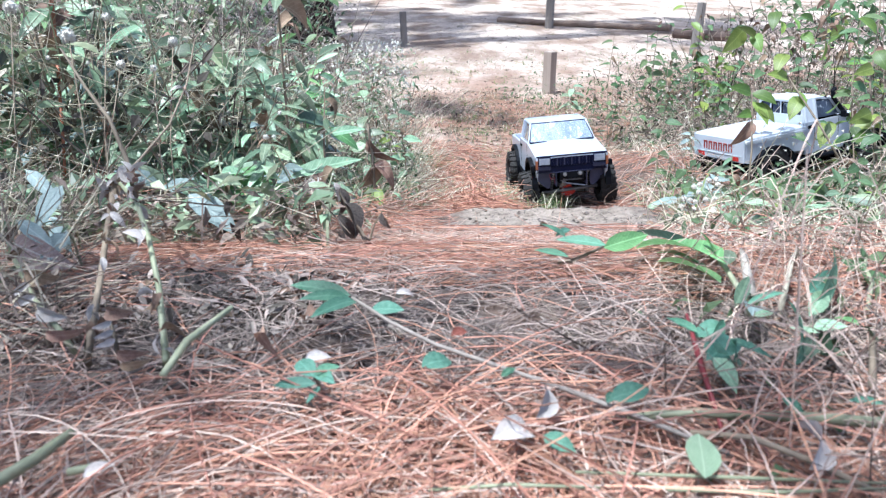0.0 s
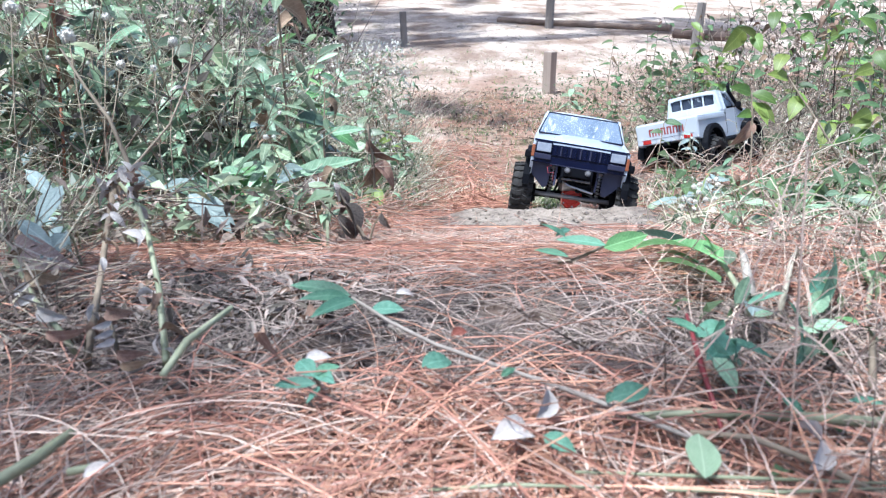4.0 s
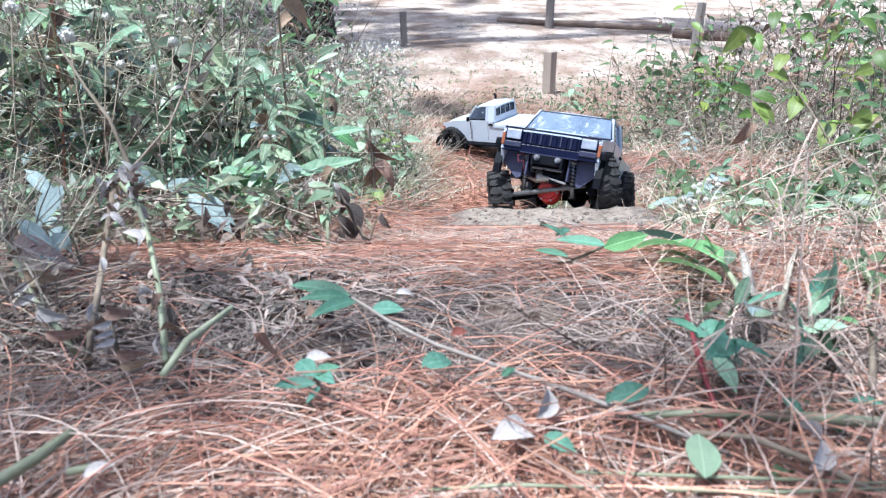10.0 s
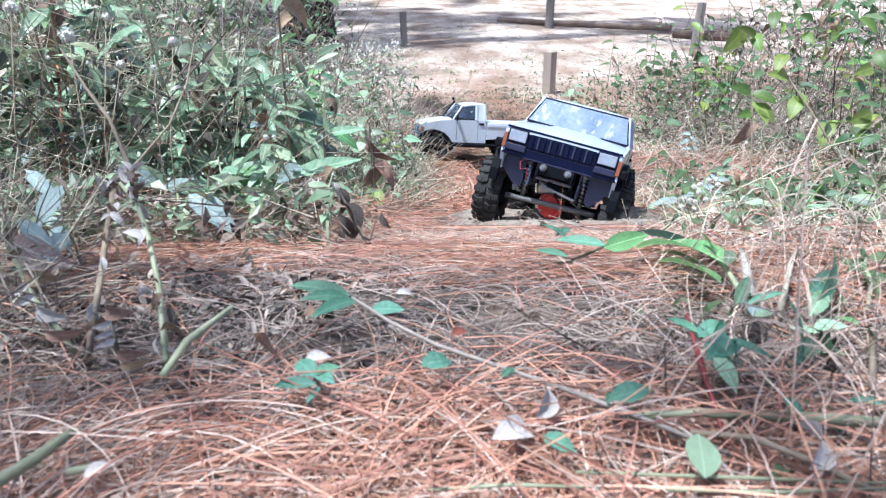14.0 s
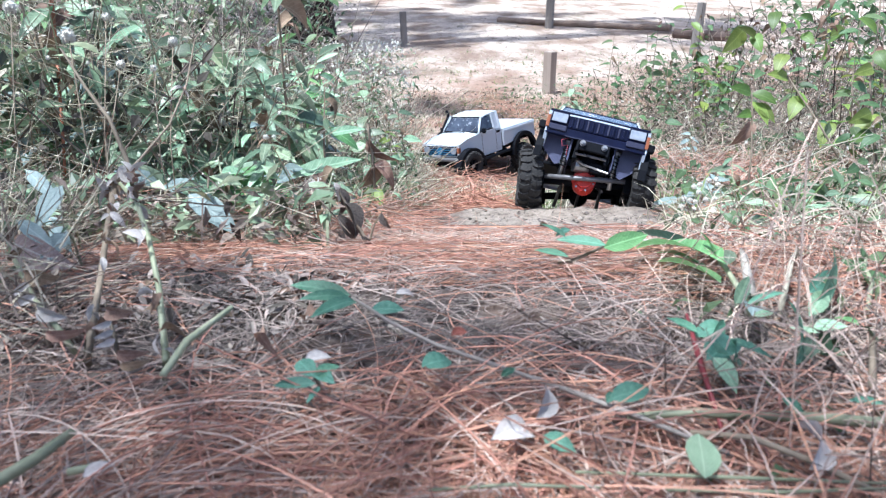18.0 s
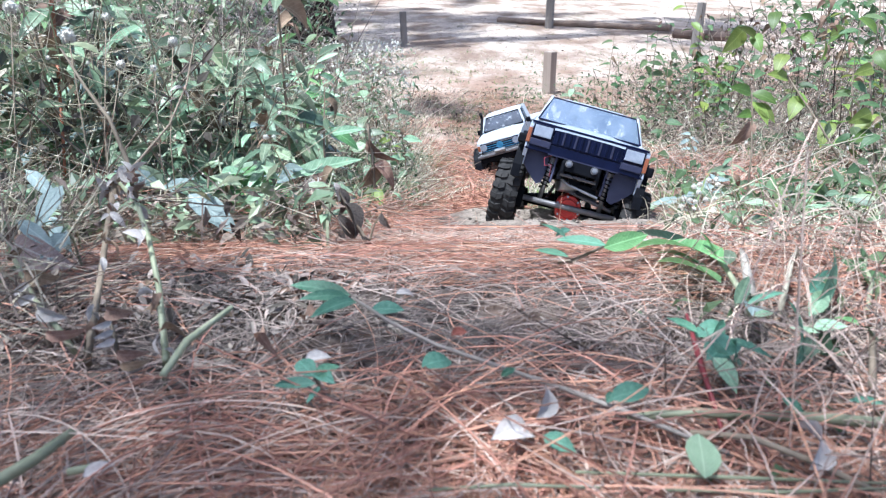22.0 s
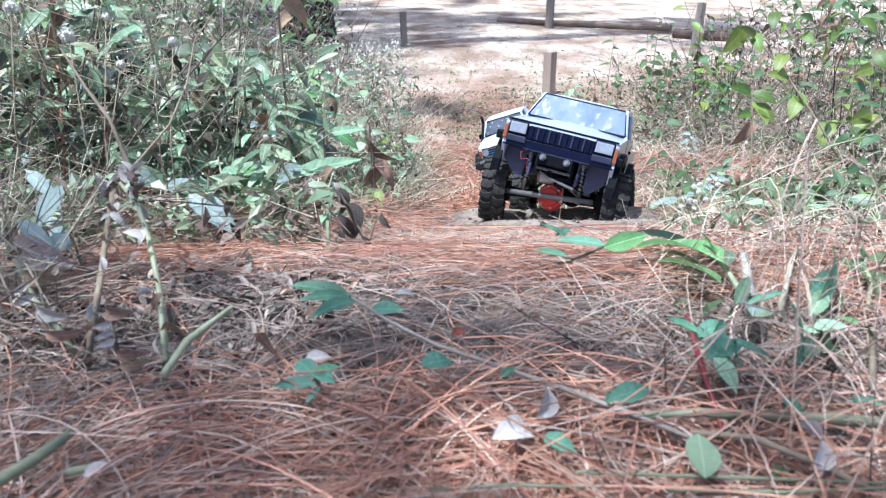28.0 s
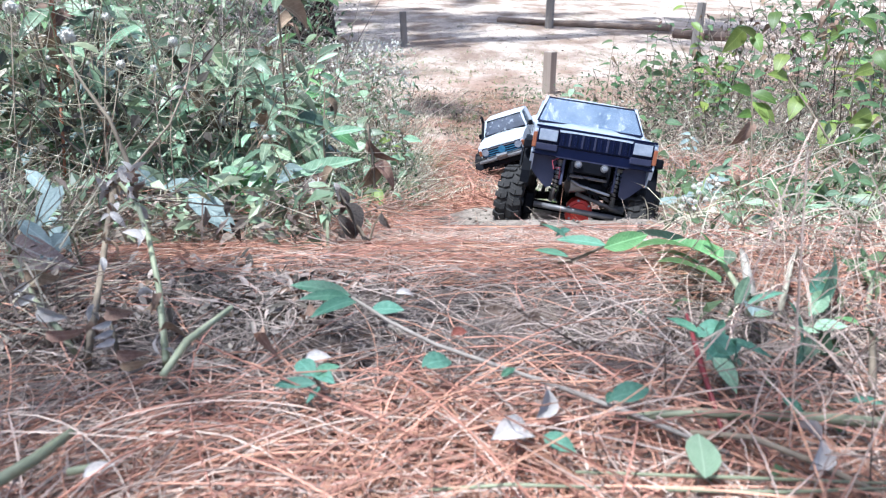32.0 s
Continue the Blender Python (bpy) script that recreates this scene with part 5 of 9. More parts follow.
strands("twigs", "brown twigs tangled through the scrub", M["brush_stuff"], 700, low_scrub, .05, 54, (.03, .09), .0008, rise=.1, wild=.4)
specks("seed_fluff", "whitish seed fluff caught in the thicket", 3600, clumps(left_region, 420, 63, .035), .30, 55, .0040)
specks("seed_fluff", "whitish seed fluff caught in the scrub", 900, low_scrub, .16, 56, .0034)
thicket("undergrowth", "low dusty green leaves on the bank", M["leaf_scrub"], 1500, clumps(low_scrub, 60, 62, .06), .04, 57, lambda x, y: .09)
tangle("dry_grass", "bleached straw tangled over the bank", M["straw"], 1500, tufts(right_bank, 260, 44), 45, (.03, .09), .0005, .03, flat=.5, curve=.7, cat="grass")


def thicket_face(r):
    y = .78 + 1.3 * r.random() ** 1.2
    return -.06 * y - .14 - .10 * (1 - sstep(.75, 1.05, y)) - r.random() * (.62 * y), y


thicket("undergrowth", "small light leaves and bracts at the face of the thicket", M["leaf_stuff"], 2000, clumps(thicket_face, 200, 91, .035), .019, 92, lambda x, y: .28)
thicket("undergrowth", "bleached scraps of dead leaf in the thicket", M["straw"], 2200, clumps(thicket_face, 220, 93, .04), .014, 94, lambda x, y: .28)
# Dark scraps imitate the deep shade between the thicket leaves.
thicket("undergrowth", "dark leaf scraps as painted gap shade in the thicket", M["leaf_and_gap_dark"], 1300, clumps(thicket_face, 150, 95, .05), .022, 96, lambda x, y: .22)
strands("twigs", "fine bleached twigs at the face of the thicket", M["straw"], 1800, thicket_face, .26, 97, (.03, .12), .00045)


thicket("undergrowth", "dark shrubby growth at the far edge of the scrub", M["leaf_scrub"], 800, clumps(lambda r: (r.uniform(.47, .66) * 4.2, r.uniform(3.6, 4.8)), 34, 111, .09), .05, 112, lambda x, y: .55)
thicket("undergrowth", "dry brown growth at the far edge of the scrub", M["brush_stuff"], 700, clumps(lambda r: (r.uniform(.42, .66) * 4.2, r.uniform(3.4, 4.8)), 30, 113, .09), .045, 114, lambda x, y: .5)
strands("twigs", "dry stems at the far edge of the scrub", M["brush_stuff"], 260, lambda r: (r.uniform(.36, .66) * 4.2, r.uniform(3.2, 4.8)), .4, 115, (.15, .4), .002, rise=1.0)
def path_edge(r):
    y = 1.4 + .9 * r.random()
    return r.uniform(-.145, -.045) * y, y


thicket("undergrowth", "light green leaves of weeds beside the track", M["leaf_stuff"], 560, clumps(path_edge, 46, 131, .035), .026, 132, lambda x, y: .17)
thicket("undergrowth", "yellowing leaves of weeds beside the track", M["leaf_scrub"], 420, clumps(path_edge, 30, 133, .035), .026, 134, lambda x, y: .15)
specks("seed_fluff", "whitish flower heads of weeds beside the track", 520, clumps(path_edge, 70, 135, .02), .17, 136, .004)
strands("twigs", "thin stems of weeds beside the track", M["straw"], 320, path_edge, .12, 137, (.05, .16), .0008, rise=.9)
thicket("leaf_litter", "grey crumbled leaves in a bare patch of litter", M["chip"], 520, lambda r: (r.gauss(-.17, .055), r.gauss(.445, .035)), .012, 116, lambda x, y: .012, 25)


def left_fringe(r):
    y = .57 + .26 * r.random()
    return -.08 - r.random() ** .8 * .42, y


def right_fringe(r):
    y = .49 + .44 * r.random()
    return .17 + .32 * (y - .42) + r.random() * .46 * y, y


def round_about(r):
    """The forest floor to the sides of and behind the open view."""
    while True:
        x, y = r.uniform(-4.2, 4.2), r.uniform(-2.6, 5.0)
        if abs(x) > .74 * max(y, 0) + .25 + .3 * (y < .3):
            return x, y


tangle("pine_needles", "fallen orange needles all over the forest floor", M["needle"], 5200, clumps(round_about, 340, 171, .16), 172, (.10, .20), .0009, .012, spread=1.5, curve=.8)
thicket("undergrowth", "low green weeds scattered over the forest floor", M["leaf_scrub"], 2600, clumps(lambda r: (lambda p: (p[0], abs(p[1]) + .9))(round_about(r)), 150, 173, .10), .05, 174, lambda x, y: .22)
grass("dry_grass", "tufts of dry grass over the forest floor", M["straw"], 3600, clumps(round_about, 240, 175, .06), 176, (.05, .15), .0016)


def left_corner(r):
    y = .33 + .30 * r.random()
    return -.40 * y - .05 - r.random() * .26 * y - .02, y


def crest(r):
    return r.uniform(-.42, .42), r.gauss(.655, .035)


def behind_mound(r):
    return r.uniform(-.22, .34), r.uniform(1.84, 2.12)


def slope(r):
    y = 1.5 + 1.4 * r.random()
    return -.13 * y + .20 * r.random() * y, y


thicket("undergrowth", "small low leaves along the foot of the thicket", M["leaf_stuff"], 520, clumps(left_fringe, 46, 64, .022), .026, 65, lambda x, y: .07)
thicket("undergrowth", "brown leaf scraps along the foot of the thicket", M["brush_stuff"], 520, left_fringe, .018, 66, lambda x, y: .06)
strands("twigs", "pale dead twigs along the foot of the thicket", M["straw"], 320, left_fringe, .06, 67, (.02, .07), .00055, rise=.12, wild=.4)
strands("twigs", "brown twigs along the foot of the thicket", M["brush_stuff"], 420, left_fringe, .06, 68, (.02, .07), .0007, rise=.12, wild=.4)
specks("seed_fluff", "whitish seed fluff at the foot of the thicket", 260, left_fringe, .06, 69, .0016)
strands("twigs", "bleached straw and stalks on the near bank", M["straw"], 650, right_fringe, .02, 71, (.02, .06), .0005, rise=.12, wild=.4)
strands("twigs", "brown straw and stalks on the near bank", M["brush_stuff"], 900, right_fringe, .02, 72, (.02, .06), .0006, rise=.12, wild=.4)
thicket("undergrowth", "small green leaves on the near bank", M["leaf_scrub"], 260, clumps(right_fringe, 30, 73, .02), .022, 74, lambda x, y: .04)
tangle("pine_needles", "sunlit-coloured needles heaped on the near bank", M["needle_sunlit"], 1000, right_fringe, 121, (.03, .09), .0004, .022, spread=1.5, curve=1.0, arch=.12)
tangle("pine_needles", "orange needles heaped on the near bank", M["needle"], 1000, right_fringe, 122, (.04, .10), .0004, .020, spread=1.5, curve=1.0, arch=.12)
tangle("dry_grass", "curled bleached grass on the near bank", M["straw"], 380, right_fringe, 123, (.04, .12), .0005, .02, spread=1.5, curve=1.2, cat="grass", arch=.22)
strands("pine_needles", "orange needles straggling over the crest", M["needle"], 700, crest, .005, 75, (.04, .10), .00025, "litter", 0, .05)
strands("pine_needles", "pale needles straggling over the crest", M["needle_sunlit"], 1300, crest, .003, 76, (.04, .09), .00023, "litter", 0, .05)
grass("dry_grass", "dry grass at the end of the slope", M["straw"], 3000, tufts(slope, 110, 77), 78, (.05, .14), .0011)
grass("green_grass", "thin green grass at the end of the slope", M["grass"], 900, tufts(slope, 40, 84), 85, (.04, .11), .0014)
thicket("undergrowth", "small green leaves at the end of the slope", M["leaf_scrub"], 500, clumps(slope, 26, 86, .05), .03, 87, lambda x, y: .08)
grass("dry_grass", "dry grass behind the soil mound", M["straw"], 1300, clumps(behind_mound, 46, 82, .03), 83, (.04, .11), .0010)
grass("green_grass", "green grass behind the soil mound", M["grass"], 700, clumps(behind_mound, 36, 88, .03), 89, (.04, .10), .0013)
tangle("pine_needles", "orange needles among the scrub", M["needle"], 2600, clumps(right_region, 60, 106, .12), 107, (.08, .16), .0009, .02, spread=1.5, curve=.6)
tangle("pine_needles", "orange needles heaped on the slope", M["needle"], 1500, clumps(slope, 40, 90, .07), 79, (.08, .16), .0008, .03, spread=1.5, curve=.5)
grass("dry_grass", "pale dry grass under the scrub", M["straw"], 1500, clumps(right_region, 170, 80, .06), 81, (.05, .12), .0016, (.8, 1.5))


def scrub_floor(r):
    y = 2.3 + 2.5 * r.random() ** 1.2
    return .25 * y + .05 + r.random() ** 1.2 * .5 * y, y


def path_side(r):
    y = 2.3 + 2.2 * r.random()
    return r.uniform(-.12, .20) * y, y


strands("twigs", "tangled brown brush of dead stems in the scrub", M["brush_stuff"], 2600, clumps(scrub_floor, 110, 201, .10), .16, 202, (.06, .22), .0014, rise=.5, wild=.8)
strands("twigs", "tangled pale brush of dead stems in the scrub", M["straw"], 1000, clumps(scrub_floor, 120, 203, .10), .14, 204, (.05, .18), .0011, rise=.4, wild=.8)
thicket("undergrowth", "withered brown leaves hanging in the scrub", M["brush_stuff"], 700, clumps(scrub_floor, 130, 205, .08), .034, 206, lambda x, y: .20)
# Dark leaves put the shade under the scrub into colour.
thicket("undergrowth", "dark leaves as painted shade low in the scrub", M["leaf_and_gap_dark"], 700, clumps(scrub_floor, 60, 207, .08), .034, 208, lambda x, y: .15)
thicket("undergrowth", "small dark green leaves in the scrub", M["leaf_scrub"], 560, clumps(scrub_floor, 60, 209, .08), .030, 210, lambda x, y: .22)
grass("dry_grass", "long bleached grass lying through the scrub", M["straw"], 2000, clumps(scrub_floor, 190, 261, .07), 262, (.06, .18), .0012, (.7, 1.5))
specks("seed_fluff", "whitish seed heads in the scrub", 900, clumps(scrub_floor, 200, 211, .04), .26, 212, .006)
tangle("pine_needles", "heap of orange needles beside the soil step", M["needle"], 1500, lambda r: (r.gauss(.04, .06), r.gauss(1.84, .16)), 213, (.08, .16), .0009, .035, spread=1.5, curve=.8, arch=.10)
grass("dry_grass", "worn dry grass along the path", M["straw"], 650, clumps(path_side, 150, 214, .06), 215, (.02, .06), .0014)
grass("green_grass", "worn green grass along the path", M["grass"], 450, clumps(path_side, 110, 216, .05), 217, (.02, .06), .0014)
thicket("leaf_litter", "dark dead leaves scattered on the path", M["brush_stuff"], 900, clumps(path_side, 120, 218, .08), .024, 219, lambda x, y: .02)
thicket("leaf_litter", "blackened leaves scattered on the path", M["leaf_and_gap_dark"], 500, clumps(path_side, 90, 220, .08), .022, 221, lambda x, y: .02)


def edge_weeds(r):
    y = 1.75 + .55 * r.random()
    return r.uniform(-.160, -.050) * y, y


thicket("undergrowth", "sunlit small leaves of tall weeds at the thicket edge", M["leaf_stuff"], 520, clumps(edge_weeds, 40, 231, .035), .022, 232, lambda x, y: .44)
# Pale bracts, and the fluff below, brighten the weeds like sunlit bits.
thicket("undergrowth", "pale bracts imitating sunlit bits of tall weeds at the thicket edge", M["straw"], 1700, clumps(edge_weeds, 60, 233, .035), .014, 234, lambda x, y: .45)
thicket("undergrowth", "dull leaves of tall weeds at the thicket edge", M["leaf_scrub"], 240, clumps(edge_weeds, 34, 235, .035), .026, 236, lambda x, y: .36)
strands("twigs", "tall pale stems at the thicket edge", M["straw"], 150, clumps(edge_weeds, 46, 237, .04), .22, 238, (.10, .28), .0009, rise=1.6)
strands("twigs", "tall brown stems at the thicket edge", M["brush_stuff"], 100, clumps(edge_weeds, 40, 239, .04), .20, 240, (.10, .28), .0011, rise=1.6)
specks("seed_fluff", "whitish fluff and sunlit specks of tall weeds at the thicket edge", 1500, clumps(edge_weeds, 90, 241, .02), .44, 242, .0048)


def near_right(r):
    y = .20 + .26 * r.random()
    return .30 * y + .035 + r.random() * (.36 * y), y


strands("twigs", "brown twigs and stalks over the near needles", M["brush_stuff"], 230, near_right, .018, 243, (.02, .07), .0003, rise=.2, wild=.4)
strands("twigs", "pale stalks over the near needles", M["straw"], 90, near_right, .018, 244, (.02, .06), .00022, rise=.2, wild=.4)
# Dark scraps imitate the partial shade on this corner.
thicket("undergrowth", "dark scraps as painted shade among the near stalks", M["leaf_and_gap_dark"], 420, near_right, .010, 245, lambda x, y: .010)
thicket("undergrowth", "brown leaf scraps among the near stalks", M["brush_stuff"], 320, near_right, .011, 246, lambda x, y: .014)
thicket("undergrowth", "small green leaves among the near stalks", M["leaf_scrub"], 90, clumps(near_right, 18, 247, .014), .016, 248, lambda x, y: .030)


def lit_bank(r):
    while True:
        y = 1.35 + 2.0 * r.random() ** 1.1
        x = .27 * y + .12 + r.random() * .42 * y
        if trodden(x, y):
            return x, y


tangle("pine_needles", "sunlit-coloured needles and straw strewn over the bank", M["needle_sunlit"], 1500, clumps(lit_bank, 150, 263, .07), 264, (.06, .14), .0008, .05, flat=.5, spread=1.5, curve=.9, arch=.15)
tangle("pine_needles", "orange needles strewn over the bank", M["needle"], 1300, clumps(lit_bank, 60, 265, .08), 266, (.06, .14), .0008, .03, flat=.4, spread=1.5, curve=.9, arch=.10)
tangle("dry_grass", "bleached grass strewn over the bank", M["straw"], 1000, clumps(lit_bank, 150, 267, .07), 268, (.05, .15), .0008, .06, flat=.6, spread=1.5, curve=1.1, cat="grass", arch=.2)


def low_corner(r):
    y = .20 + .17 * r.random()
    return .12 * y + .02 + r.random() * .58 * y, y


# Besides real stems, the dark clutter here stands in for half shade.
strands("twigs", "dark broken stems over the near litter", M["brush_stuff"], 260, low_corner, .010, 271, (.03, .10), .0005, rise=.05, wild=.3)
tangle("pine_needles", "grey weathered needles low in the near litter", M["needle_pale"], 620, low_corner, 272, (.05, .13), .00034, .009, spread=1.5, curve=.7, arch=.05)
thicket("leaf_litter", "dark leaf bits as painted shade between the near needles", M["leaf_and_gap_dark"], 700, low_corner, .009, 273, lambda x, y: .008)


tangle("pine_needles", "thin needles arching up between the near stalks", M["needle_sunlit"], 130, near_right, 284, (.06, .13), .00028, .012, spread=1.5, curve=.9, arch=.45)


def far_path(r):
    y = 2.4 + 2.2 * r.random()
    return r.uniform(-.10, .34) * y, y


thicket("leaf_litter", "curled brown leaves lying on the red path", M["brush_stuff"], 700, far_path, .022, 274, lambda x, y: .012, 25)
thicket("leaf_litter", "blackened scraps lying on the red path", M["leaf_and_gap_dark"], 420, far_path, .018, 275, lambda x, y: .010, 25)
strands("twigs", "dead twigs strewn on the red path", M["brush_stuff"], 260, far_path, .01, 276, (.04, .16), .0014, rise=.1, wild=.3)
thicket("leaf_litter", "pinkish dead leaves under the scrub", M["needle_sunlit"], 900, clumps(scrub_floor, 120, 277, .10), .030, 278, lambda x, y: .03, 25)
thicket("leaf_litter", "reddish dead leaves under the scrub", M["needle"], 900, clumps(scrub_floor, 120, 279, .10), .028, 280, lambda x, y: .03, 25)
strands("twigs", "long thin stems standing through the thicket", M["brush_stuff"], 150, thicket_face, .10, 281, (.18, .40), .0011, rise=1.6)
strands("twigs", "long pale grass stems leaning through the thicket", M["straw"], 900, thicket_face, .16, 282, (.12, .32), .0007, rise=.7)


def leaf_pile(r):
    return r.gauss(-.155, .055), r.gauss(.425, .035)


thicket("leaf_litter", "blackened leaves rotting in a pile", M["leaf_and_gap_dark"], 620, leaf_pile, .014, 269, lambda x, y: .012, 24)
thicket("leaf_litter", "pale leaf bits in a rotting pile", M["needle_pale"], 280, leaf_pile, .011, 270, lambda x, y: .014, 28)


def under_weeds(r):
    y = .72 + .50 * r.random()
    return -.07 - r.random() * (.52 * y), y


strands("pine_needles", "orange needles strewn under the weeds of the thicket", M["needle"], 1700, under_weeds, .045, 251, (.05, .13), .0005, "litter", 0, .22)
strands("pine_needles", "pale needles strewn under the weeds of the thicket", M["needle_sunlit"], 700, under_weeds, .045, 252, (.05, .11), .0005, "litter", 0, .22)


def front_floor(r):
    y = .175 + .10 * r.random()
    return r.uniform(-1, 1) * (.68 * y + .03), y


tangle("pine_needles", "sunlit-coloured needles mixed into the near litter", M["needle_sunlit"], 420, front_floor, 253, (.06, .16), .00030, .011, aim=.1, spread=1.2, curve=.7, arch=.05)
tangle("pine_needles", "weathered grey needles mixed into the near litter", M["needle_pale"], 420, front_floor, 254, (.05, .14), .00030, .011, aim=.1, spread=1.2, curve=.8, arch=.05)
thicket("leaf_litter", "pale crumbled leaf bits in gaps of the near litter", M["straw"], 150, clumps(lambda r: (r.choice((-.075, .005, -.115)) + r.gauss(0, .01), .215 + r.gauss(0, .012)), 14, 255, .008), .008, 256, lambda x, y: .010)
thicket("leaf_litter", "grey crumbled leaf bits in gaps of the near litter", M["chip"], 220, front_floor, .009, 257, lambda x, y: .010)


def crumbs():
    """Clods, chips and leaf bits on the packed soil step."""
    r, g = random.Random(222), Geo()
    for _ in range(1000):
        x, y = r.uniform(.0, .42), r.uniform(.90, 1.42)
        w = r.uniform(.0010, .0036) * (2 if r.random() < .05 else 1)
        c = Vector((x, y, rough_height(x, y) + w * .3))
        q = [c + Vector((r.gauss(0, 1), r.gauss(0, 1), r.gauss(0, .6))).normalized() * w for _ in range(5)]
        g.add(q, [(0, 1, 2), (0, 2, 3), (0, 3, 4), (1, 2, 3), (2, 3, 4)])
    whole("soil_crumbs", g, M["chip"], "grey-brown clods and bark crumbs on packed soil", "litter", kind="stuff")


crumbs()


strands("twigs", "grey dead twigs leaning beside the stalks", M["brush_stuff"], 200, left_corner, .05, 101, (.02, .08), .0005)
strands("twigs", "pale dead stems leaning beside the stalks", M["straw"], 300, left_corner, .05, 102, (.03, .10), .0005)
thicket("undergrowth", "withered leaf scraps round the near stalks", M["brush_stuff"], 260, left_corner, .011, 103, lambda x, y: .03)
thicket("undergrowth", "small dusty leaves round the near stalks", M["leaf_stuff"], 60, clumps(left_corner, 12, 104, .015), .018, 105, lambda x, y: .05)


for k in range(46):
    x, y = (rnd.uniform(-.23, -.07), rnd.uniform(.38, .47)) if k < 24 else (rnd.uniform(-.5, .45) * .9, rnd.uniform(.28, 1.0))
    whole("dead_leaf", rnd.choice(DRY + PALE), None, "crumpled dead leaf in the litter", "leaf", "dead leaves in the litter",
          at=leaf_pose((x, y, height(x, y) + .006), rnd.uniform(0, 360), rnd.uniform(-15, 35), rnd.uniform(-70, 70), rnd.uniform(.014, .03)))


def far_debris():
    r, g = random.Random(77), Geo()
    for _ in range(4200):
        y = 2.6 + 9 * r.random() ** 1.6
        x = r.uniform(-.45, .62) * y
        L = r.uniform(.012, .05)
        m = leaf_pose((x, y, rough_height(x, y) + .004), r.uniform(0, 360), r.uniform(-10, 25), r.gauss(0, 25), 1.0)
        g.leaf(m, L, L * r.uniform(.1, .5), .4, r.uniform(0, 1.5), .45, 3)
    whole("leaf_litter", g, M["brush_stuff"], "scattered dead leaves and twigs on the sandy clearing", "litter", kind="stuff")


far_debris()


# ---- plants and debris close before the camera ----
def branch(name, label, category, path, radii, material, n=8):
    t = thing(name, label, category)
    part("stem", Geo().tube(path, radii, n), material, t, smooth=True)
    return t


def put_leaf(t, meshes, k, p, az, tilt, roll, length, label=""):
    return part("leaf", meshes[k % len(meshes)], None, t, label, at=leaf_pose(p, az, tilt, roll, length))



def leaf_between(t, meshes, k, base, tip, face, label=""):
    """A leaf of t from base to tip, its upper side turned to face."""
    y = Vector(tip) - Vector(base)
    size = y.length
    y.normalize()
    z = Vector(face) - y * Vector(face).dot(y)
    z.normalize()
    m = Matrix.Translation(base) @ Matrix((y.cross(z), y, z)).transposed().to_4x4() @ Matrix.Scale(size * 1.06, 4)
    if t is None:
        return m
    return part("leaf", meshes[k % len(meshes)], None, t, label, at=m)


def lone_leaf(name, label, category, meshes, k, base, tip, face):
    whole(name, meshes[k % len(meshes)], None, label, category, at=leaf_between(None, meshes, k, base, tip, face))


def sprig(name, label, category, base, top, count, meshes, length, seed, stem, dry):
    """A leafy plant whose visible stem runs from base to top and down into the ground."""
    r, base, top = random.Random(seed), Vector(base), Vector(top)
    t = thing(name, label, category)
    root = base + (base - top).normalized() * .02
    root.z = height(root.x, root.y) - .01
    mid = base.lerp(top, .5) + Vector((r.gauss(0, .06), r.gauss(0, .06), 0)) * (top - base).length
    line = [root, base, mid, top]
    part("stem", Geo().tube(line, [.0018, .0016, .0013, .0007], 5), stem, t)
    for i in range(count):
        p = along(line[1:], min(.999, .1 + .9 * (i + r.random() * .6) / count))
        a = i * 2.4 + r.uniform(-.5, .5)
        way = Vector((math.cos(a), math.sin(a), r.uniform(-.45, .35))).normalized()
        kind, L = (DRY, length * .6) if r.random() < dry else (meshes, length * r.uniform(.6, 1.15))
        leaf_between(t, kind, r.randrange(4), p, p + way * L, (r.gauss(0, .3), r.gauss(-.35, .3), .8))


def seed_ball(t, centre, r):
    rnd, q = random.Random(int(r * 1e5)), Vector(centre)
    g = Geo().ball(q, r * .86)
    for k in range(60):
        d = Vector((rnd.gauss(0, 1), rnd.gauss(0, 1), rnd.gauss(0, 1))).normalized()
        sd = d.orthogonal().normalized()
        g.add([q, q + d * r + sd * r * .14, q + d * r * 1.12 + d.cross(sd) * r * .14, q + d * r - sd * r * .14], [(0, 1, 2), (0, 2, 3)])
    part("seed_head", g, M["fluff"], t, "round whitish seed head")


M["stem_straw"] = surface("pale straw", (0.50, 0.44, 0.33), (0.70, 0.64, 0.52), 60, 0.6)
M["stub"] = surface("grey splintered wood", (0.16, 0.13, 0.11), (0.58, 0.53, 0.47), 90, 0.8, bump=0.003, bump_scale=160, stretch=(1, 1, .2))
M["stem_rust"] = surface("red-brown stem", (0.30, 0.10, 0.05), (0.46, 0.19, 0.10), 60, 0.6)
M["leaf_pinkish"] = surface("pinkish dead leaf", (0.50, 0.36, 0.33), (0.68, 0.54, 0.50), 6, 0.7, vary=.15, vein=0.6, through_light=0.2, bump=0.004, bump_scale=20)
M["leaf_young"] = surface("pale young leaf", (0.30, 0.45, 0.27), (0.44, 0.58, 0.40), 5, 0.5, vary=.1, vein=0.6, through_light=0.3, bump=0.002, bump_scale=30)
M["leaf_lime"] = surface("fresh green leaf", (0.17, 0.36, 0.12), (0.30, 0.50, 0.22), 5, 0.42, vary=.25, hue=.02, vein=0.6, through_light=0.35, bump=0.002, bump_scale=30)
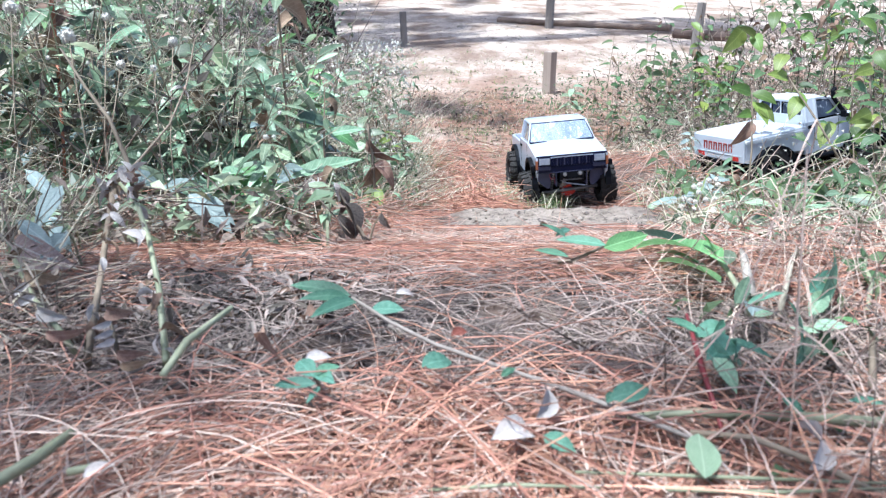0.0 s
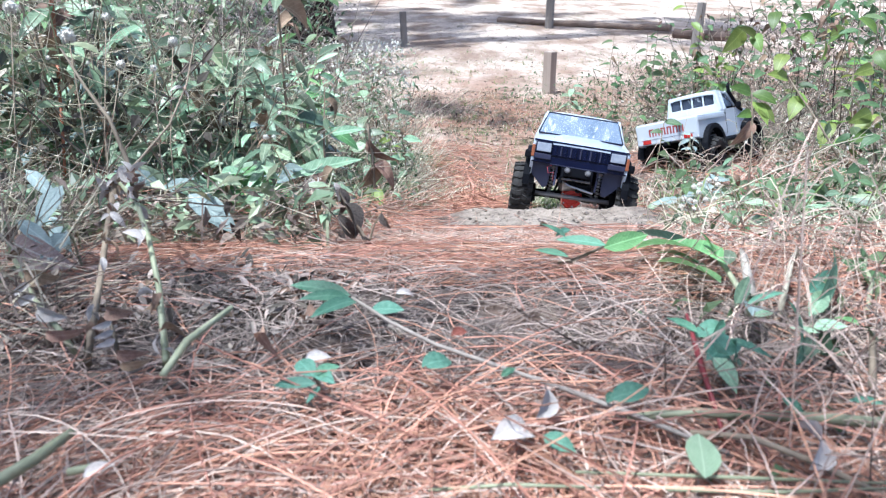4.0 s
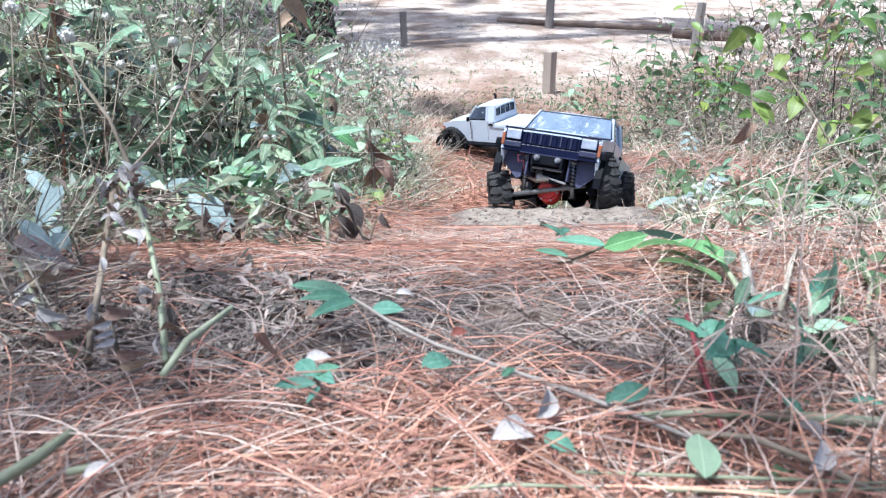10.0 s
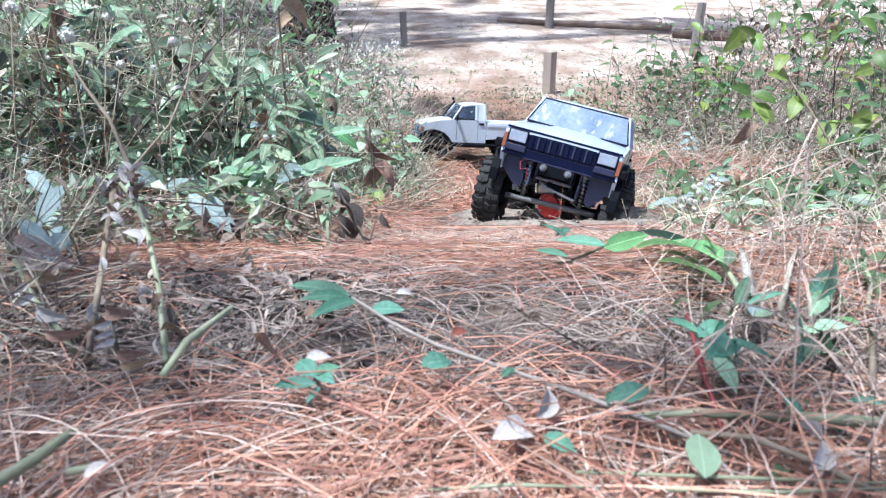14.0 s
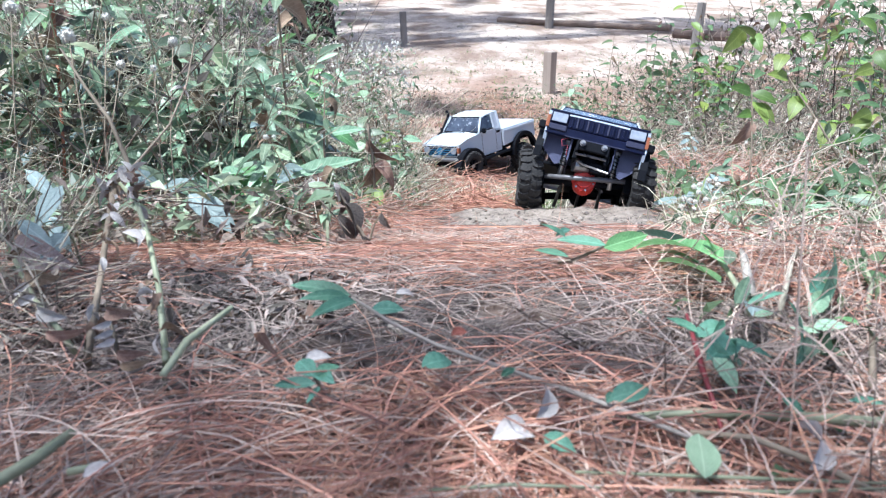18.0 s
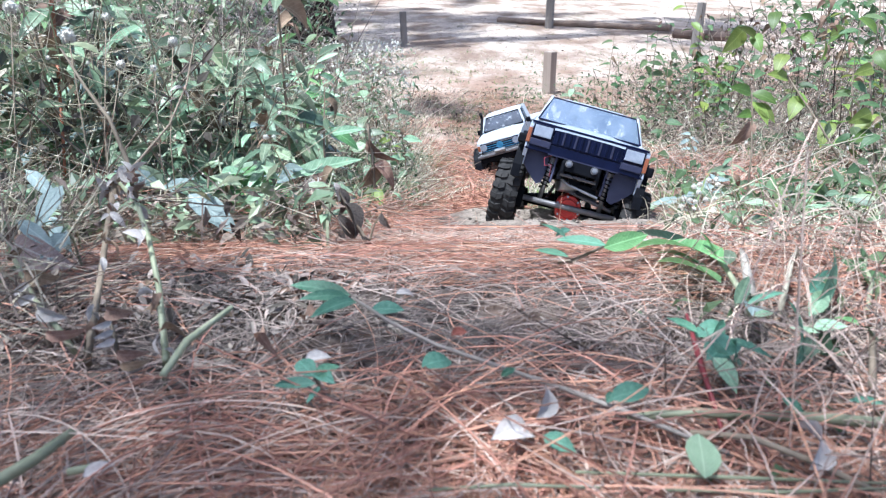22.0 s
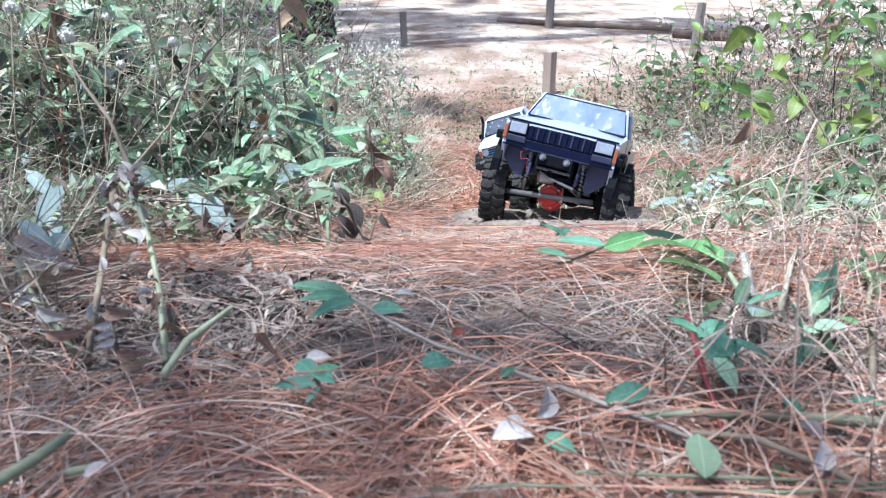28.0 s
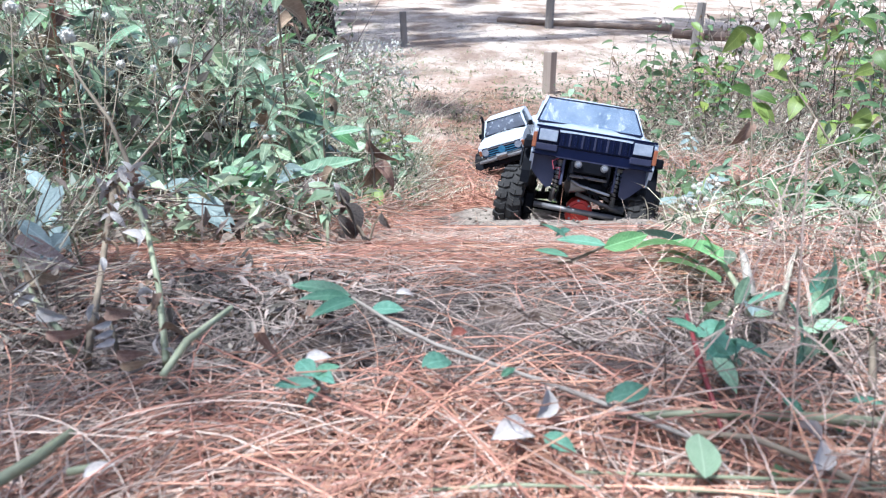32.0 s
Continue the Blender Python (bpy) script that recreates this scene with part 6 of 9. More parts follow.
M["leaf_emerald"] = surface("emerald leaf", (0.065, 0.18, 0.115), (0.19, 0.37, 0.26), 7, 0.45, vary=.3, hue=.02, vein=0.3, through_light=0.25, bump=0.001, bump_scale=30)
BLADE = [leaf_mesh("blade", M["leaf_emerald"], w, f, c, .38, 8) for w, f, c in ((.16, .35, .5), (.19, .3, .3), (.14, .45, .7))]
BLADE_WARM = [leaf_mesh("blade", M["leaf_lime"], w, f, c, .38, 8) for w, f, c in ((.34, .35, .3), (.26, .3, .4), (.24, .45, .5))]
LANCE_WARM = [leaf_mesh("lance_leaf", M["leaf_lime"], w, f, c, .42) for w, f, c in ((.27, .35, .5), (.31, .2, .8))]
EMERALD = [leaf_mesh("oval_leaf", M["leaf_emerald"], w, f, c, .45, 7) for w, f, c in ((.46, .3, .4), (.52, .25, .7), (.40, .45, .3))]
EMERALD_LANCE = [leaf_mesh("lance_leaf", M["leaf_emerald"], w, f, c, .42, 7) for w, f, c in ((.24, .35, .3), (.27, .2, .55), (.21, .5, .15))]
OVAL_PALE = [leaf_mesh("oval_leaf", M["leaf_young"], .72, .15, .2, .5, 8)]
M["leaf_russet"] = surface("russet dead leaf", (0.22, 0.05, 0.035), (0.36, 0.12, 0.08), 6, 0.7, vary=.15, vein=0.3, bump=0.003, bump_scale=20)
LEAF_RUSSET = [leaf_mesh("dead_leaf", M["leaf_russet"], .5, .6, .6, .45, 7)]
LEAF_PINK = [leaf_mesh("dead_leaf", M["leaf_pinkish"], .46, .6, .8, .45, 8)]

t = branch("creeping_vine", "thin woody creeper with green leaves lying over the needles", "vine", [(-0.050, 0.357, 0.034), (-0.028, 0.332, 0.032), (-0.004, 0.311, 0.030), (0.030, 0.287, 0.030), (0.054, 0.270, 0.030), (0.082, 0.252, 0.028), (0.112, 0.230, 0.026)], [0.0008, 0.0010, 0.0011, 0.0011, 0.0012, 0.0012, 0.0011], M["stem_grey"], 8)
leaf_between(t, EMERALD_LANCE, 0, (-0.052, 0.364, 0.032), (-0.088, 0.375, 0.038), (0, -.5, .85))
leaf_between(t, EMERALD_LANCE, 1, (-0.052, 0.361, 0.032), (-0.071, 0.344, 0.046), (0, -.5, .85))
leaf_between(t, EMERALD_LANCE, 0, (-0.048, 0.358, 0.032), (-0.064, 0.326, 0.044), (0, -.5, .85))
leaf_between(t, EMERALD, 0, (-0.039, 0.346, 0.032), (-0.023, 0.339, 0.038), (0, -.5, .85))
leaf_between(t, EMERALD, 1, (-0.010, 0.286, 0.032), (0.006, 0.296, 0.035), (0, -.5, .85))
leaf_between(t, EMERALD, 2, (0.026, 0.277, 0.032), (0.033, 0.283, 0.034), (0, -.5, .85))
leaf_between(t, EMERALD, 0, (0.071, 0.259, 0.032), (0.090, 0.265, 0.036), (0, -.5, .85))
leaf_between(t, EMERALD, 1, (0.039, 0.233, 0.032), (0.050, 0.225, 0.034), (0, -.5, .85))
leaf_between(t, EMERALD, 2, (0.069, 0.256, 0.032), (0.075, 0.265, 0.033), (0, -.5, .85))
t = branch("seedling", "small dark green seedling among the needles", "weed", [(-0.061, 0.312, -0.000), (-0.059, 0.286, 0.026), (-0.065, 0.301, 0.026)], 0.0010, M["stem_brown"], 8)
leaf_between(t, EMERALD, 0, (-0.058, 0.277, 0.032), (-0.069, 0.292, 0.035), (0, -.5, .85))
leaf_between(t, EMERALD, 1, (-0.058, 0.277, 0.032), (-0.049, 0.276, 0.040), (0, -.5, .85))
leaf_between(t, EMERALD_LANCE, 3, (-0.055, 0.266, 0.035), (-0.077, 0.274, 0.032), (0, -.5, .85))
leaf_between(t, EMERALD_LANCE, 1, (-0.054, 0.269, 0.032), (-0.058, 0.260, 0.032), (0, -.5, .85))
leaf_between(t, EMERALD, 2, (-0.058, 0.281, 0.032), (-0.049, 0.269, 0.036), (0, -.5, .85))
t = branch("fallen_stem", "pale green stem lying on the needles", "stem", [(0.078, 0.255, 0.026), (0.107, 0.255, 0.028), (0.135, 0.253, 0.028), (0.159, 0.251, 0.028), (0.190, 0.246, 0.028)], [0.0016, 0.0020, 0.0022, 0.0024, 0.0026], M["stem_green"], 10)
t = branch("twig", "dark twig fallen over needles", "twig", [(0.100, 0.241, 0.028), (0.122, 0.235, 0.030), (0.138, 0.221, 0.030), (0.159, 0.205, 0.026)], 0.0013, M["stem_brown"], 8)
t = branch("red_stem", "upright dull red stem of a weed", "stem", [(0.116, 0.243, -0.002), (0.114, 0.241, 0.026), (0.124, 0.300, 0.027), (0.129, 0.338, 0.033)], [0.0008, 0.0008, 0.0016, 0.0009], M["stem_red"], 8)
t = branch("shoot", "pale green young shoot with an upright oval leaf", "weed", [(0.111, 0.247, -0.000), (0.099, 0.221, 0.026)], 0.0010, M["stem_green"], 8)
leaf_between(t, OVAL_PALE, 0, (0.094, 0.208, 0.032), (0.097, 0.224, 0.040), (0, -1, .25))
lone_leaf("dead_leaf", "curled bleached dead leaf on the needles", "leaf", PALE, 0, (0.019, 0.231, 0.032), (0.046, 0.248, 0.035), (0, -.5, .85))
lone_leaf("dead_leaf", "curled bleached dead leaf on the needles", "leaf", PALE, 1, (0.038, 0.245, 0.032), (0.050, 0.263, 0.038), (.6, -.6, .5))
lone_leaf("dead_leaf", "pale dead leaf hanging on a twig", "leaf", PALE, 0, (0.134, 0.213, 0.032), (0.162, 0.236, 0.040), (.3, -.8, .4))
lone_leaf("dead_leaf", "small russet dead leaf in the litter", "leaf", LEAF_RUSSET, 0, (0.004, 0.313, 0.034), (0.013, 0.318, 0.036), (0, -.5, .85))
lone_leaf("dead_leaf", "curled brown dead leaf in the litter", "leaf", DRY, 1, (-0.066, 0.334, 0.034), (-0.079, 0.341, 0.036), (0, -.5, .85))
lone_leaf("dead_leaf", "curled brown dead leaf in the litter", "leaf", DRY, 2, (-0.089, 0.316, 0.034), (-0.103, 0.328, 0.034), (0, -.5, .85))
lone_leaf("dead_leaf", "bleached dead leaf in the litter", "leaf", PALE, 1, (-0.065, 0.291, 0.032), (-0.053, 0.297, 0.034), (0, -.5, .85))
lone_leaf("dead_leaf", "bleached dead leaf in the litter", "leaf", PALE, 0, (-0.027, 0.367, 0.032), (-0.014, 0.371, 0.034), (0, -.5, .85))
lone_leaf("dead_leaf", "bleached dead leaf in the litter", "leaf", PALE, 1, (-0.131, 0.211, 0.030), (-0.122, 0.216, 0.034), (0, -.5, .85))
t = branch("weed", "low weed with overlapping green leaves beside a red stem", "weed", [(0.152, 0.318, -0.000), (0.139, 0.301, 0.026), (0.144, 0.331, 0.026)], 0.0014, M["stem_green"], 8)
leaf_between(t, EMERALD, 0, (0.125, 0.301, 0.037), (0.133, 0.286, 0.032), (-.2, -.8, .5))
leaf_between(t, EMERALD, 1, (0.145, 0.326, 0.032), (0.129, 0.318, 0.036), (0, -.5, .85))
leaf_between(t, EMERALD, 2, (0.144, 0.311, 0.032), (0.125, 0.288, 0.039), (0, -.5, .85))
leaf_between(t, EMERALD_LANCE, 0, (0.129, 0.319, 0.032), (0.119, 0.339, 0.034), (0, -.5, .85))
leaf_between(t, EMERALD, 1, (0.136, 0.291, 0.032), (0.150, 0.309, 0.032), (.4,-.8,.3))
leaf_between(t, EMERALD_LANCE, 2, (0.142, 0.313, 0.032), (0.155, 0.296, 0.033), (0, -.5, .85))
leaf_between(t, EMERALD, 0, (0.145, 0.260, 0.032), (0.150, 0.251, 0.032), (0, -.5, .85))
leaf_between(t, EMERALD, 2, (0.135, 0.316, 0.032), (0.146, 0.326, 0.036), (.3,-.8,.4))
leaf_between(t, OVAL_COOL, 1, (0.124, 0.286, 0.037), (0.133, 0.271, 0.032), (.3,-.7,.5))
t = branch("broad_grass", "broad-bladed grass rising beside grey stubs", "grass plant", [(0.188, 0.373, -0.000), (0.175, 0.373, 0.026), (0.184, 0.426, 0.023), (0.192, 0.477, 0.017)], [0.0022, 0.0020, 0.0017, 0.0010], M["stem_green"], 8)
leaf_between(t, LANCE_WARM, 0, (0.180, 0.414, 0.030), (0.151, 0.507, 0.036), (.3, -.7, .6))
leaf_between(t, BLADE, 1, (0.1991, 0.4700, 0.0085), (0.1763, 0.5800, 0.0094), (.5, -.7, .5))
leaf_between(t, BLADE_WARM, 1, (0.1813, 0.4500, 0.0119), (0.1681, 0.5000, 0.0164), (.5, -.7, .5))
leaf_between(t, BLADE_WARM, 0, (0.177, 0.425, 0.029), (0.177, 0.449, 0.042), (.7, -.6, .3))
leaf_between(t, BLADE_WARM, 1, (0.164, 0.384, 0.031), (0.152, 0.446, 0.034), (.4, -.6, .6))
leaf_between(t, BLADE, 2, (0.166, 0.352, 0.032), (0.191, 0.357, 0.044), (0, -.5, .85))
leaf_between(t, LANCE, 0, (0.159, 0.349, 0.032), (0.175, 0.371, 0.044), (0, -.5, .85))
leaf_between(t, LANCE, 1, (0.164, 0.338, 0.032), (0.177, 0.340, 0.036), (0, -.5, .85))
leaf_between(t, LANCE, 0, (0.179, 0.414, 0.030), (0.194, 0.443, 0.034), (0, -.5, .85))
leaf_between(t, LANCE_GREY, 1, (0.164, 0.338, 0.032), (0.178, 0.366, 0.034), (0, -.5, .85))
t = branch("stub", "grey broken plant stub", "stub", [(0.183, 0.383, -0.005), (0.179, 0.373, 0.026), (0.205, 0.449, 0.022), (0.210, 0.467, 0.021)], [0.0032, 0.0036, 0.0028, 0.0008], M["stub"], 8)
t = branch("stub", "grey broken plant stub", "stub", [(0.201, 0.383, -0.005), (0.197, 0.373, 0.026), (0.235, 0.443, 0.022), (0.256, 0.477, 0.017)], [0.0018, 0.0018, 0.0016, 0.0010], M["stem_straw"], 8)
t = branch("broad_grass", "tall green blades at the edge of the track", "grass plant", [(0.189, 0.335, -0.000), (0.188, 0.325, 0.026), (0.214, 0.365, 0.026)], [0.0014, 0.0012, 0.0010], M["stem_green"], 8)
leaf_between(t, BLADE, 0, (0.162, 0.286, 0.032), (0.192, 0.325, 0.045), (.7, -.7, .1))
leaf_between(t, BLADE, 1, (0.205, 0.352, 0.032), (0.251, 0.404, 0.047), (.5, -.8, .2))
leaf_between(t, LANCE, 0, (0.194, 0.338, 0.032), (0.220, 0.368, 0.038), (0, -.5, .85))
leaf_between(t, OVAL_COOL, 0, (0.190, 0.326, 0.032), (0.202, 0.319, 0.038), (0, -.5, .85))
leaf_between(t, LANCE, 0, (0.190, 0.319, 0.032), (0.180, 0.329, 0.032), (0, -.5, .85))
leaf_between(t, BLADE_WARM, 2, (0.215, 0.328, 0.032), (0.209, 0.346, 0.032), (0, -.5, .85))
leaf_between(t, OVAL_COOL, 1, (0.180, 0.304, 0.037), (0.169, 0.294, 0.032), (0, -.5, .85))
leaf_between(t, BLADE, 1, (0.208, 0.367, 0.032), (0.241, 0.398, 0.039), (0, -.5, .85))
leaf_between(t, BLADE, 2, (0.172, 0.258, 0.032), (0.196, 0.259, 0.033), (0, -.5, .85))
t = branch("sprout", "young shoot with narrow leaves at the crest of the bank", "weed", [(0.082, 0.539, -0.020), (0.086, 0.441, 0.022), (0.124, 0.493, 0.015)], [0.0014, 0.0014, 0.0010], M["stem_brown"], 8)
leaf_between(t, BLADE_WARM, 0, (0.110, 0.453, 0.027), (0.144, 0.464, 0.034), (0, -.8, .5))
leaf_between(t, EMERALD_LANCE, 0, (0.113, 0.457, 0.027), (0.080, 0.467, 0.032), (0, -.5, .85))
leaf_between(t, BLADE, 1, (0.090, 0.490, 0.021), (0.076, 0.519, 0.027), (.4, -.8, .4))
leaf_between(t, BLADE, 0, (0.084, 0.496, 0.020), (0.104, 0.523, 0.023), (-.3, -.8, .4))
leaf_between(t, EMERALD_LANCE, 2, (0.082, 0.431, 0.029), (0.062, 0.448, 0.029), (0, -.5, .85))
t = branch("stalk", "brown-green weed stalk with a withered node", "stalk", [(-0.196, 0.337, -0.004), (-0.182, 0.325, 0.026), (-0.211, 0.400, 0.025), (-0.227, 0.454, 0.043), (-0.231, 0.483, 0.064)], [0.0026, 0.0022, 0.0020, 0.0019, 0.0026], M["stem_brown"], 8)
t = branch("stalk", "bent green weed stalk", "stalk", [(-0.149, 0.324, -0.004), (-0.134, 0.301, 0.026), (-0.171, 0.390, 0.025), (-0.191, 0.432, 0.042), (-0.212, 0.469, 0.056), (-0.228, 0.483, 0.064)], [0.0016, 0.0019, 0.0018, 0.0017, 0.0016, 0.0014], M["stem_green"], 8)
t = branch("stalk", "slanting pale green stalk", "stalk", [(-0.199, 0.344, -0.002), (-0.200, 0.331, 0.026), (-0.237, 0.373, 0.026), (-0.272, 0.418, 0.032)], [0.0016, 0.0016, 0.0015, 0.0014], M["stem_green"], 8)
t = branch("stalk", "thin grey twig rising from the weeds", "twig", [(-0.231, 0.483, 0.064), (-0.225, 0.508, 0.072), (-0.216, 0.558, 0.091), (-0.217, 0.610, 0.115), (-0.224, 0.665, 0.147), (-0.213, 0.696, 0.170)], [0.0012, 0.0010, 0.0009, 0.0008, 0.0007, 0.0004], M["stem_brown"], 8)
for k in range(16):
    put_leaf(t, PALE if k % 2 else DRY, k, (-0.233, 0.482, 0.060), k * 47, -40 + k * 7, k * 20, .010 + .002 * (k % 4))
for n, (foot, tip) in enumerate((((-0.182, 0.325, 0.030), (-0.231, 0.483, 0.064)), ((-0.134, 0.301, 0.030), (-0.212, 0.469, 0.056)), ((-0.231, 0.483, 0.064), (-0.217, 0.610, 0.115)))):
    scrap = random.Random(300 + n)
    dead = thing("dead_leaves", "withered scraps of leaf clinging to a weed stalk", "leaf")
    for k in range(13):
        p = Vector(foot).lerp(Vector(tip), scrap.random())
        put_leaf(dead, PALE if k % 3 else DRY, k, p, scrap.uniform(0, 360), scrap.uniform(-60, 40), scrap.uniform(-60, 60), scrap.uniform(.006, .015))
t = branch("stalk", "grey-brown stalk leaning back over the weeds", "stalk", [(-0.212, 0.469, 0.056), (-0.222, 0.487, 0.080), (-0.240, 0.510, 0.104), (-0.276, 0.555, 0.121), (-0.324, 0.622, 0.143)], [0.0016, 0.0017, 0.0014, 0.0012, 0.0009], M["stem_brown"], 8)
for k in range(14):
    put_leaf(t, PALE if k % 2 else DRY, k, (-0.213, 0.471, 0.062 + .001 * k), k * 61, -40 + k * 8, k * 27, .009 + .002 * (k % 4))
for k, (foot, tip) in enumerate((((-.313, .518, .065), (-.288, .504, .049)), ((-.283, .509, .055), (-.290, .476, .039)), ((-.283, .447, .049), (-.257, .434, .038)), ((-.257, .458, .037), (-.262, .428, .030)))):
    low = (foot[0] - .01, foot[1] + .03)
    t = branch("weed", "pale grey-green leaf on a thin weed stem", "weed", [(*low, height(*low) - .004), (foot[0] - .004, foot[1] + .012, foot[2] - .012), foot], [.0010, .0008, .0006], M["stem_green"], 5)
    leaf_between(t, LANCE_GREY, k, foot, tip, (.2, -.6, .7))
t = branch("weed", "low weed with a fan of fresh lime-green lance leaves", "weed", [(-.262, .815, -.098), (-.255, .80, -.05), (-.252, .79, -.030)], [.0016, .0014, .0010], M["stem_green"], 6)
for k, tip in enumerate(((-.203, .791, .001), (-.175, .792, -.018), (-.185, .786, -.033), (-.226, .785, .006), (-.262, .772, -.001), (-.215, .76, -.045), (-.290, .78, -.025))):
    leaf_between(t, LANCE_WARM, k, (-.252, .79, -.030), tip, (.1, -.5, .8))
t = branch("fallen_stem", "thick pale stem lying in the litter", "stem", [(-0.167, 0.209, 0.026), (-0.156, 0.224, 0.028), (-0.151, 0.243, 0.027)], [0.0026, 0.0025, 0.0019], M["stem_green"], 10)
t = branch("fallen_stem", "broken greenish stem on grey leaf litter", "stem", [(-0.131, 0.288, 0.026), (-0.128, 0.314, 0.030), (-0.115, 0.349, 0.032)], [0.0018, 0.0020, 0.0014], M["stem_green"], 8)
t = branch("fallen_stem", "short broken stem in needles", "stem", [(-0.141, 0.219, 0.026), (-0.127, 0.221, 0.028)], 0.0016, M["stem_green"], 8)
t = branch("stalk", "brown upright stalk of a weed", "stalk", [(0.199, 0.275, -0.004), (0.194, 0.276, 0.026), (0.225, 0.331, 0.026)], [0.0022, 0.0020, 0.0014], M["stem_brown"], 8)
t = branch("dead_weed", "withered grey stalk hung with curled dead leaves", "weed", [(-0.217, 0.347, -0.000), (-0.222, 0.351, 0.026), (-0.271, 0.426, 0.025), (-0.300, 0.473, 0.036)], [0.0014, 0.0013, 0.0012, 0.0008], M["stem_brown"], 6)
leaf_between(t, PALE, 0, (-0.230, 0.364, 0.033), (-0.233, 0.351, 0.032), (0.4, -.8, .2))
leaf_between(t, DRY, 1, (-0.251, 0.394, 0.034), (-0.234, 0.381, 0.032), (-0.4, -.8, .2))
leaf_between(t, DRY, 2, (-0.278, 0.437, 0.033), (-0.281, 0.423, 0.029), (0.4, -.8, .2))
leaf_between(t, PALE, 3, (-0.219, 0.346, 0.033), (-0.204, 0.334, 0.032), (-0.4, -.8, .2))
leaf_between(t, DRY, 4, (-0.299, 0.472, 0.034), (-0.303, 0.458, 0.030), (0.4, -.8, .2))
leaf_between(t, DRY, 5, (-0.200, 0.318, 0.033), (-0.186, 0.307, 0.032), (-0.4, -.8, .2))
leaf_between(t, PALE, 6, (-0.241, 0.378, 0.034), (-0.243, 0.366, 0.032), (0.4, -.8, .2))
t = branch("dead_weed", "withered stalk base with crumpled brown leaves", "weed", [(-0.172, 0.330, -0.000), (-0.166, 0.319, 0.026), (-0.192, 0.365, 0.026)], [0.0012, 0.0011, 0.0007], M["stem_brown"], 6)
leaf_between(t, PALE, 0, (-0.173, 0.332, 0.032), (-0.177, 0.323, 0.032), (0.5, -.8, .2))
leaf_between(t, DRY, 1, (-0.182, 0.346, 0.032), (-0.170, 0.337, 0.032), (-0.5, -.8, .2))
leaf_between(t, PALE, 2, (-0.163, 0.313, 0.032), (-0.166, 0.304, 0.032), (0.5, -.8, .2))
leaf_between(t, DRY, 3, (-0.156, 0.299, 0.032), (-0.146, 0.290, 0.033), (-0.5, -.8, .2))
leaf_between(t, PALE, 4, (-0.168, 0.322, 0.032), (-0.171, 0.313, 0.032), (0.5, -.8, .2))
leaf_between(t, DRY, 5, (-0.150, 0.288, 0.032), (-0.140, 0.280, 0.033), (-0.5, -.8, .2))
t = branch("grass_blade", "pale green grass blade lying over the needles", "grass", [(0.050, 0.219, 0.026), (0.104, 0.211, 0.030), (0.168, 0.211, 0.027)], [0.0006, 0.0008, 0.0005], M["stem_green"], 5)
t = branch("grass_blade", "dry straw blade lying over the needles", "grass", [(0.081, 0.209, 0.026), (0.119, 0.203, 0.030), (0.167, 0.209, 0.027)], [0.0006, 0.0008, 0.0005], M["stem_green"], 5)
t = branch("grass_blade", "dry straw blade lying over the needles", "grass", [(-0.005, 0.209, 0.026), (0.024, 0.207, 0.030), (0.057, 0.209, 0.027)], [0.0006, 0.0008, 0.0005], M["stem_green"], 5)
M["leaf_withered"] = surface("withered grey leaf", (0.045, 0.036, 0.032), (0.21, 0.175, 0.155), 30, 0.8, vary=.35, vein=0.3, bump=0.003, bump_scale=40)
CURLED = [leaf_mesh("curled_leaf", M["leaf_withered"], w, f, c, .45, 8) for w, f, c in ((.34, 1.3, 1.0), (.28, 1.0, 1.6), (.40, 1.5, .6))]
t = branch("dead_stalk", "twisted stalk with curled grey-brown dead leaves", "dead leaf", [(-.057, .606, -.050), (-.061, .606, -.040), (-.072, .611, -.024), (-.080, .615, -.010), (-.088, .619, .004), (-.093, .621, .014), (-.097, .624, .026)], [.0022, .0024, .0022, .0020, .0018, .0014, .0006], M["stem_brown"], 7)
leaf_between(t, CURLED, 0, (-.096, .622, .022), (-.084, .612, -.006), (.7, -.6, .3))
leaf_between(t, CURLED, 2, (-.090, .618, .008), (-.072, .606, -.018), (.8, -.5, .3))
leaf_between(t, CURLED, 0, (-.095, .613, -.002), (-.076, .604, -.026), (.3, -.9, .2))
leaf_between(t, CURLED, 1, (-.075, .607, -.020), (-.056, .600, -.040), (.6, -.7, .3))
leaf_between(t, CURLED, 2, (-.056, .619, -.002), (-.050, .612, -.016), (-.4, -.8, .3))
leaf_between(t, PALE, 0, (-.099, .622, .026), (-.088, .616, .010), (.6, -.7, .3))
part("twig", Geo().tube([(-.068, .609, -.028), (-.063, .614, -.012), (-.056, .619, -.001)], [.0011, .0009, .0006], 5), M["stem_brown"], t)
t = branch("dead_weed", "withered weed with hanging brown leaves", "weed", [(-0.105, 1.070, -0.167), (-0.096, 0.962, -0.083), (-0.102, 1.002, -0.036), (-0.112, 1.047, -0.004)], 0.0022, M["stem_brown"], 8)
leaf_between(t, DRY, 1, (-0.101, 0.996, -0.052), (-0.105, 0.963, -0.082), (.6, -.7, .1))
leaf_between(t, DRY, 0, (-0.099, 0.996, -0.051), (-0.065, 0.964, -0.051), (0, -.5, .85))
leaf_between(t, DRY, 2, (-0.106, 1.019, -0.019), (-0.111, 0.978, -0.042), (-.6, -.7, .1))
leaf_between(t, OVAL, 0, (-0.092, 0.964, -0.079), (-0.087, 0.938, -0.092), (0, -1, .2))
leaf_between(t, PALE, 0, (-0.175, 0.952, -0.056), (-0.179, 0.913, -0.073), (0,-.9,.3))
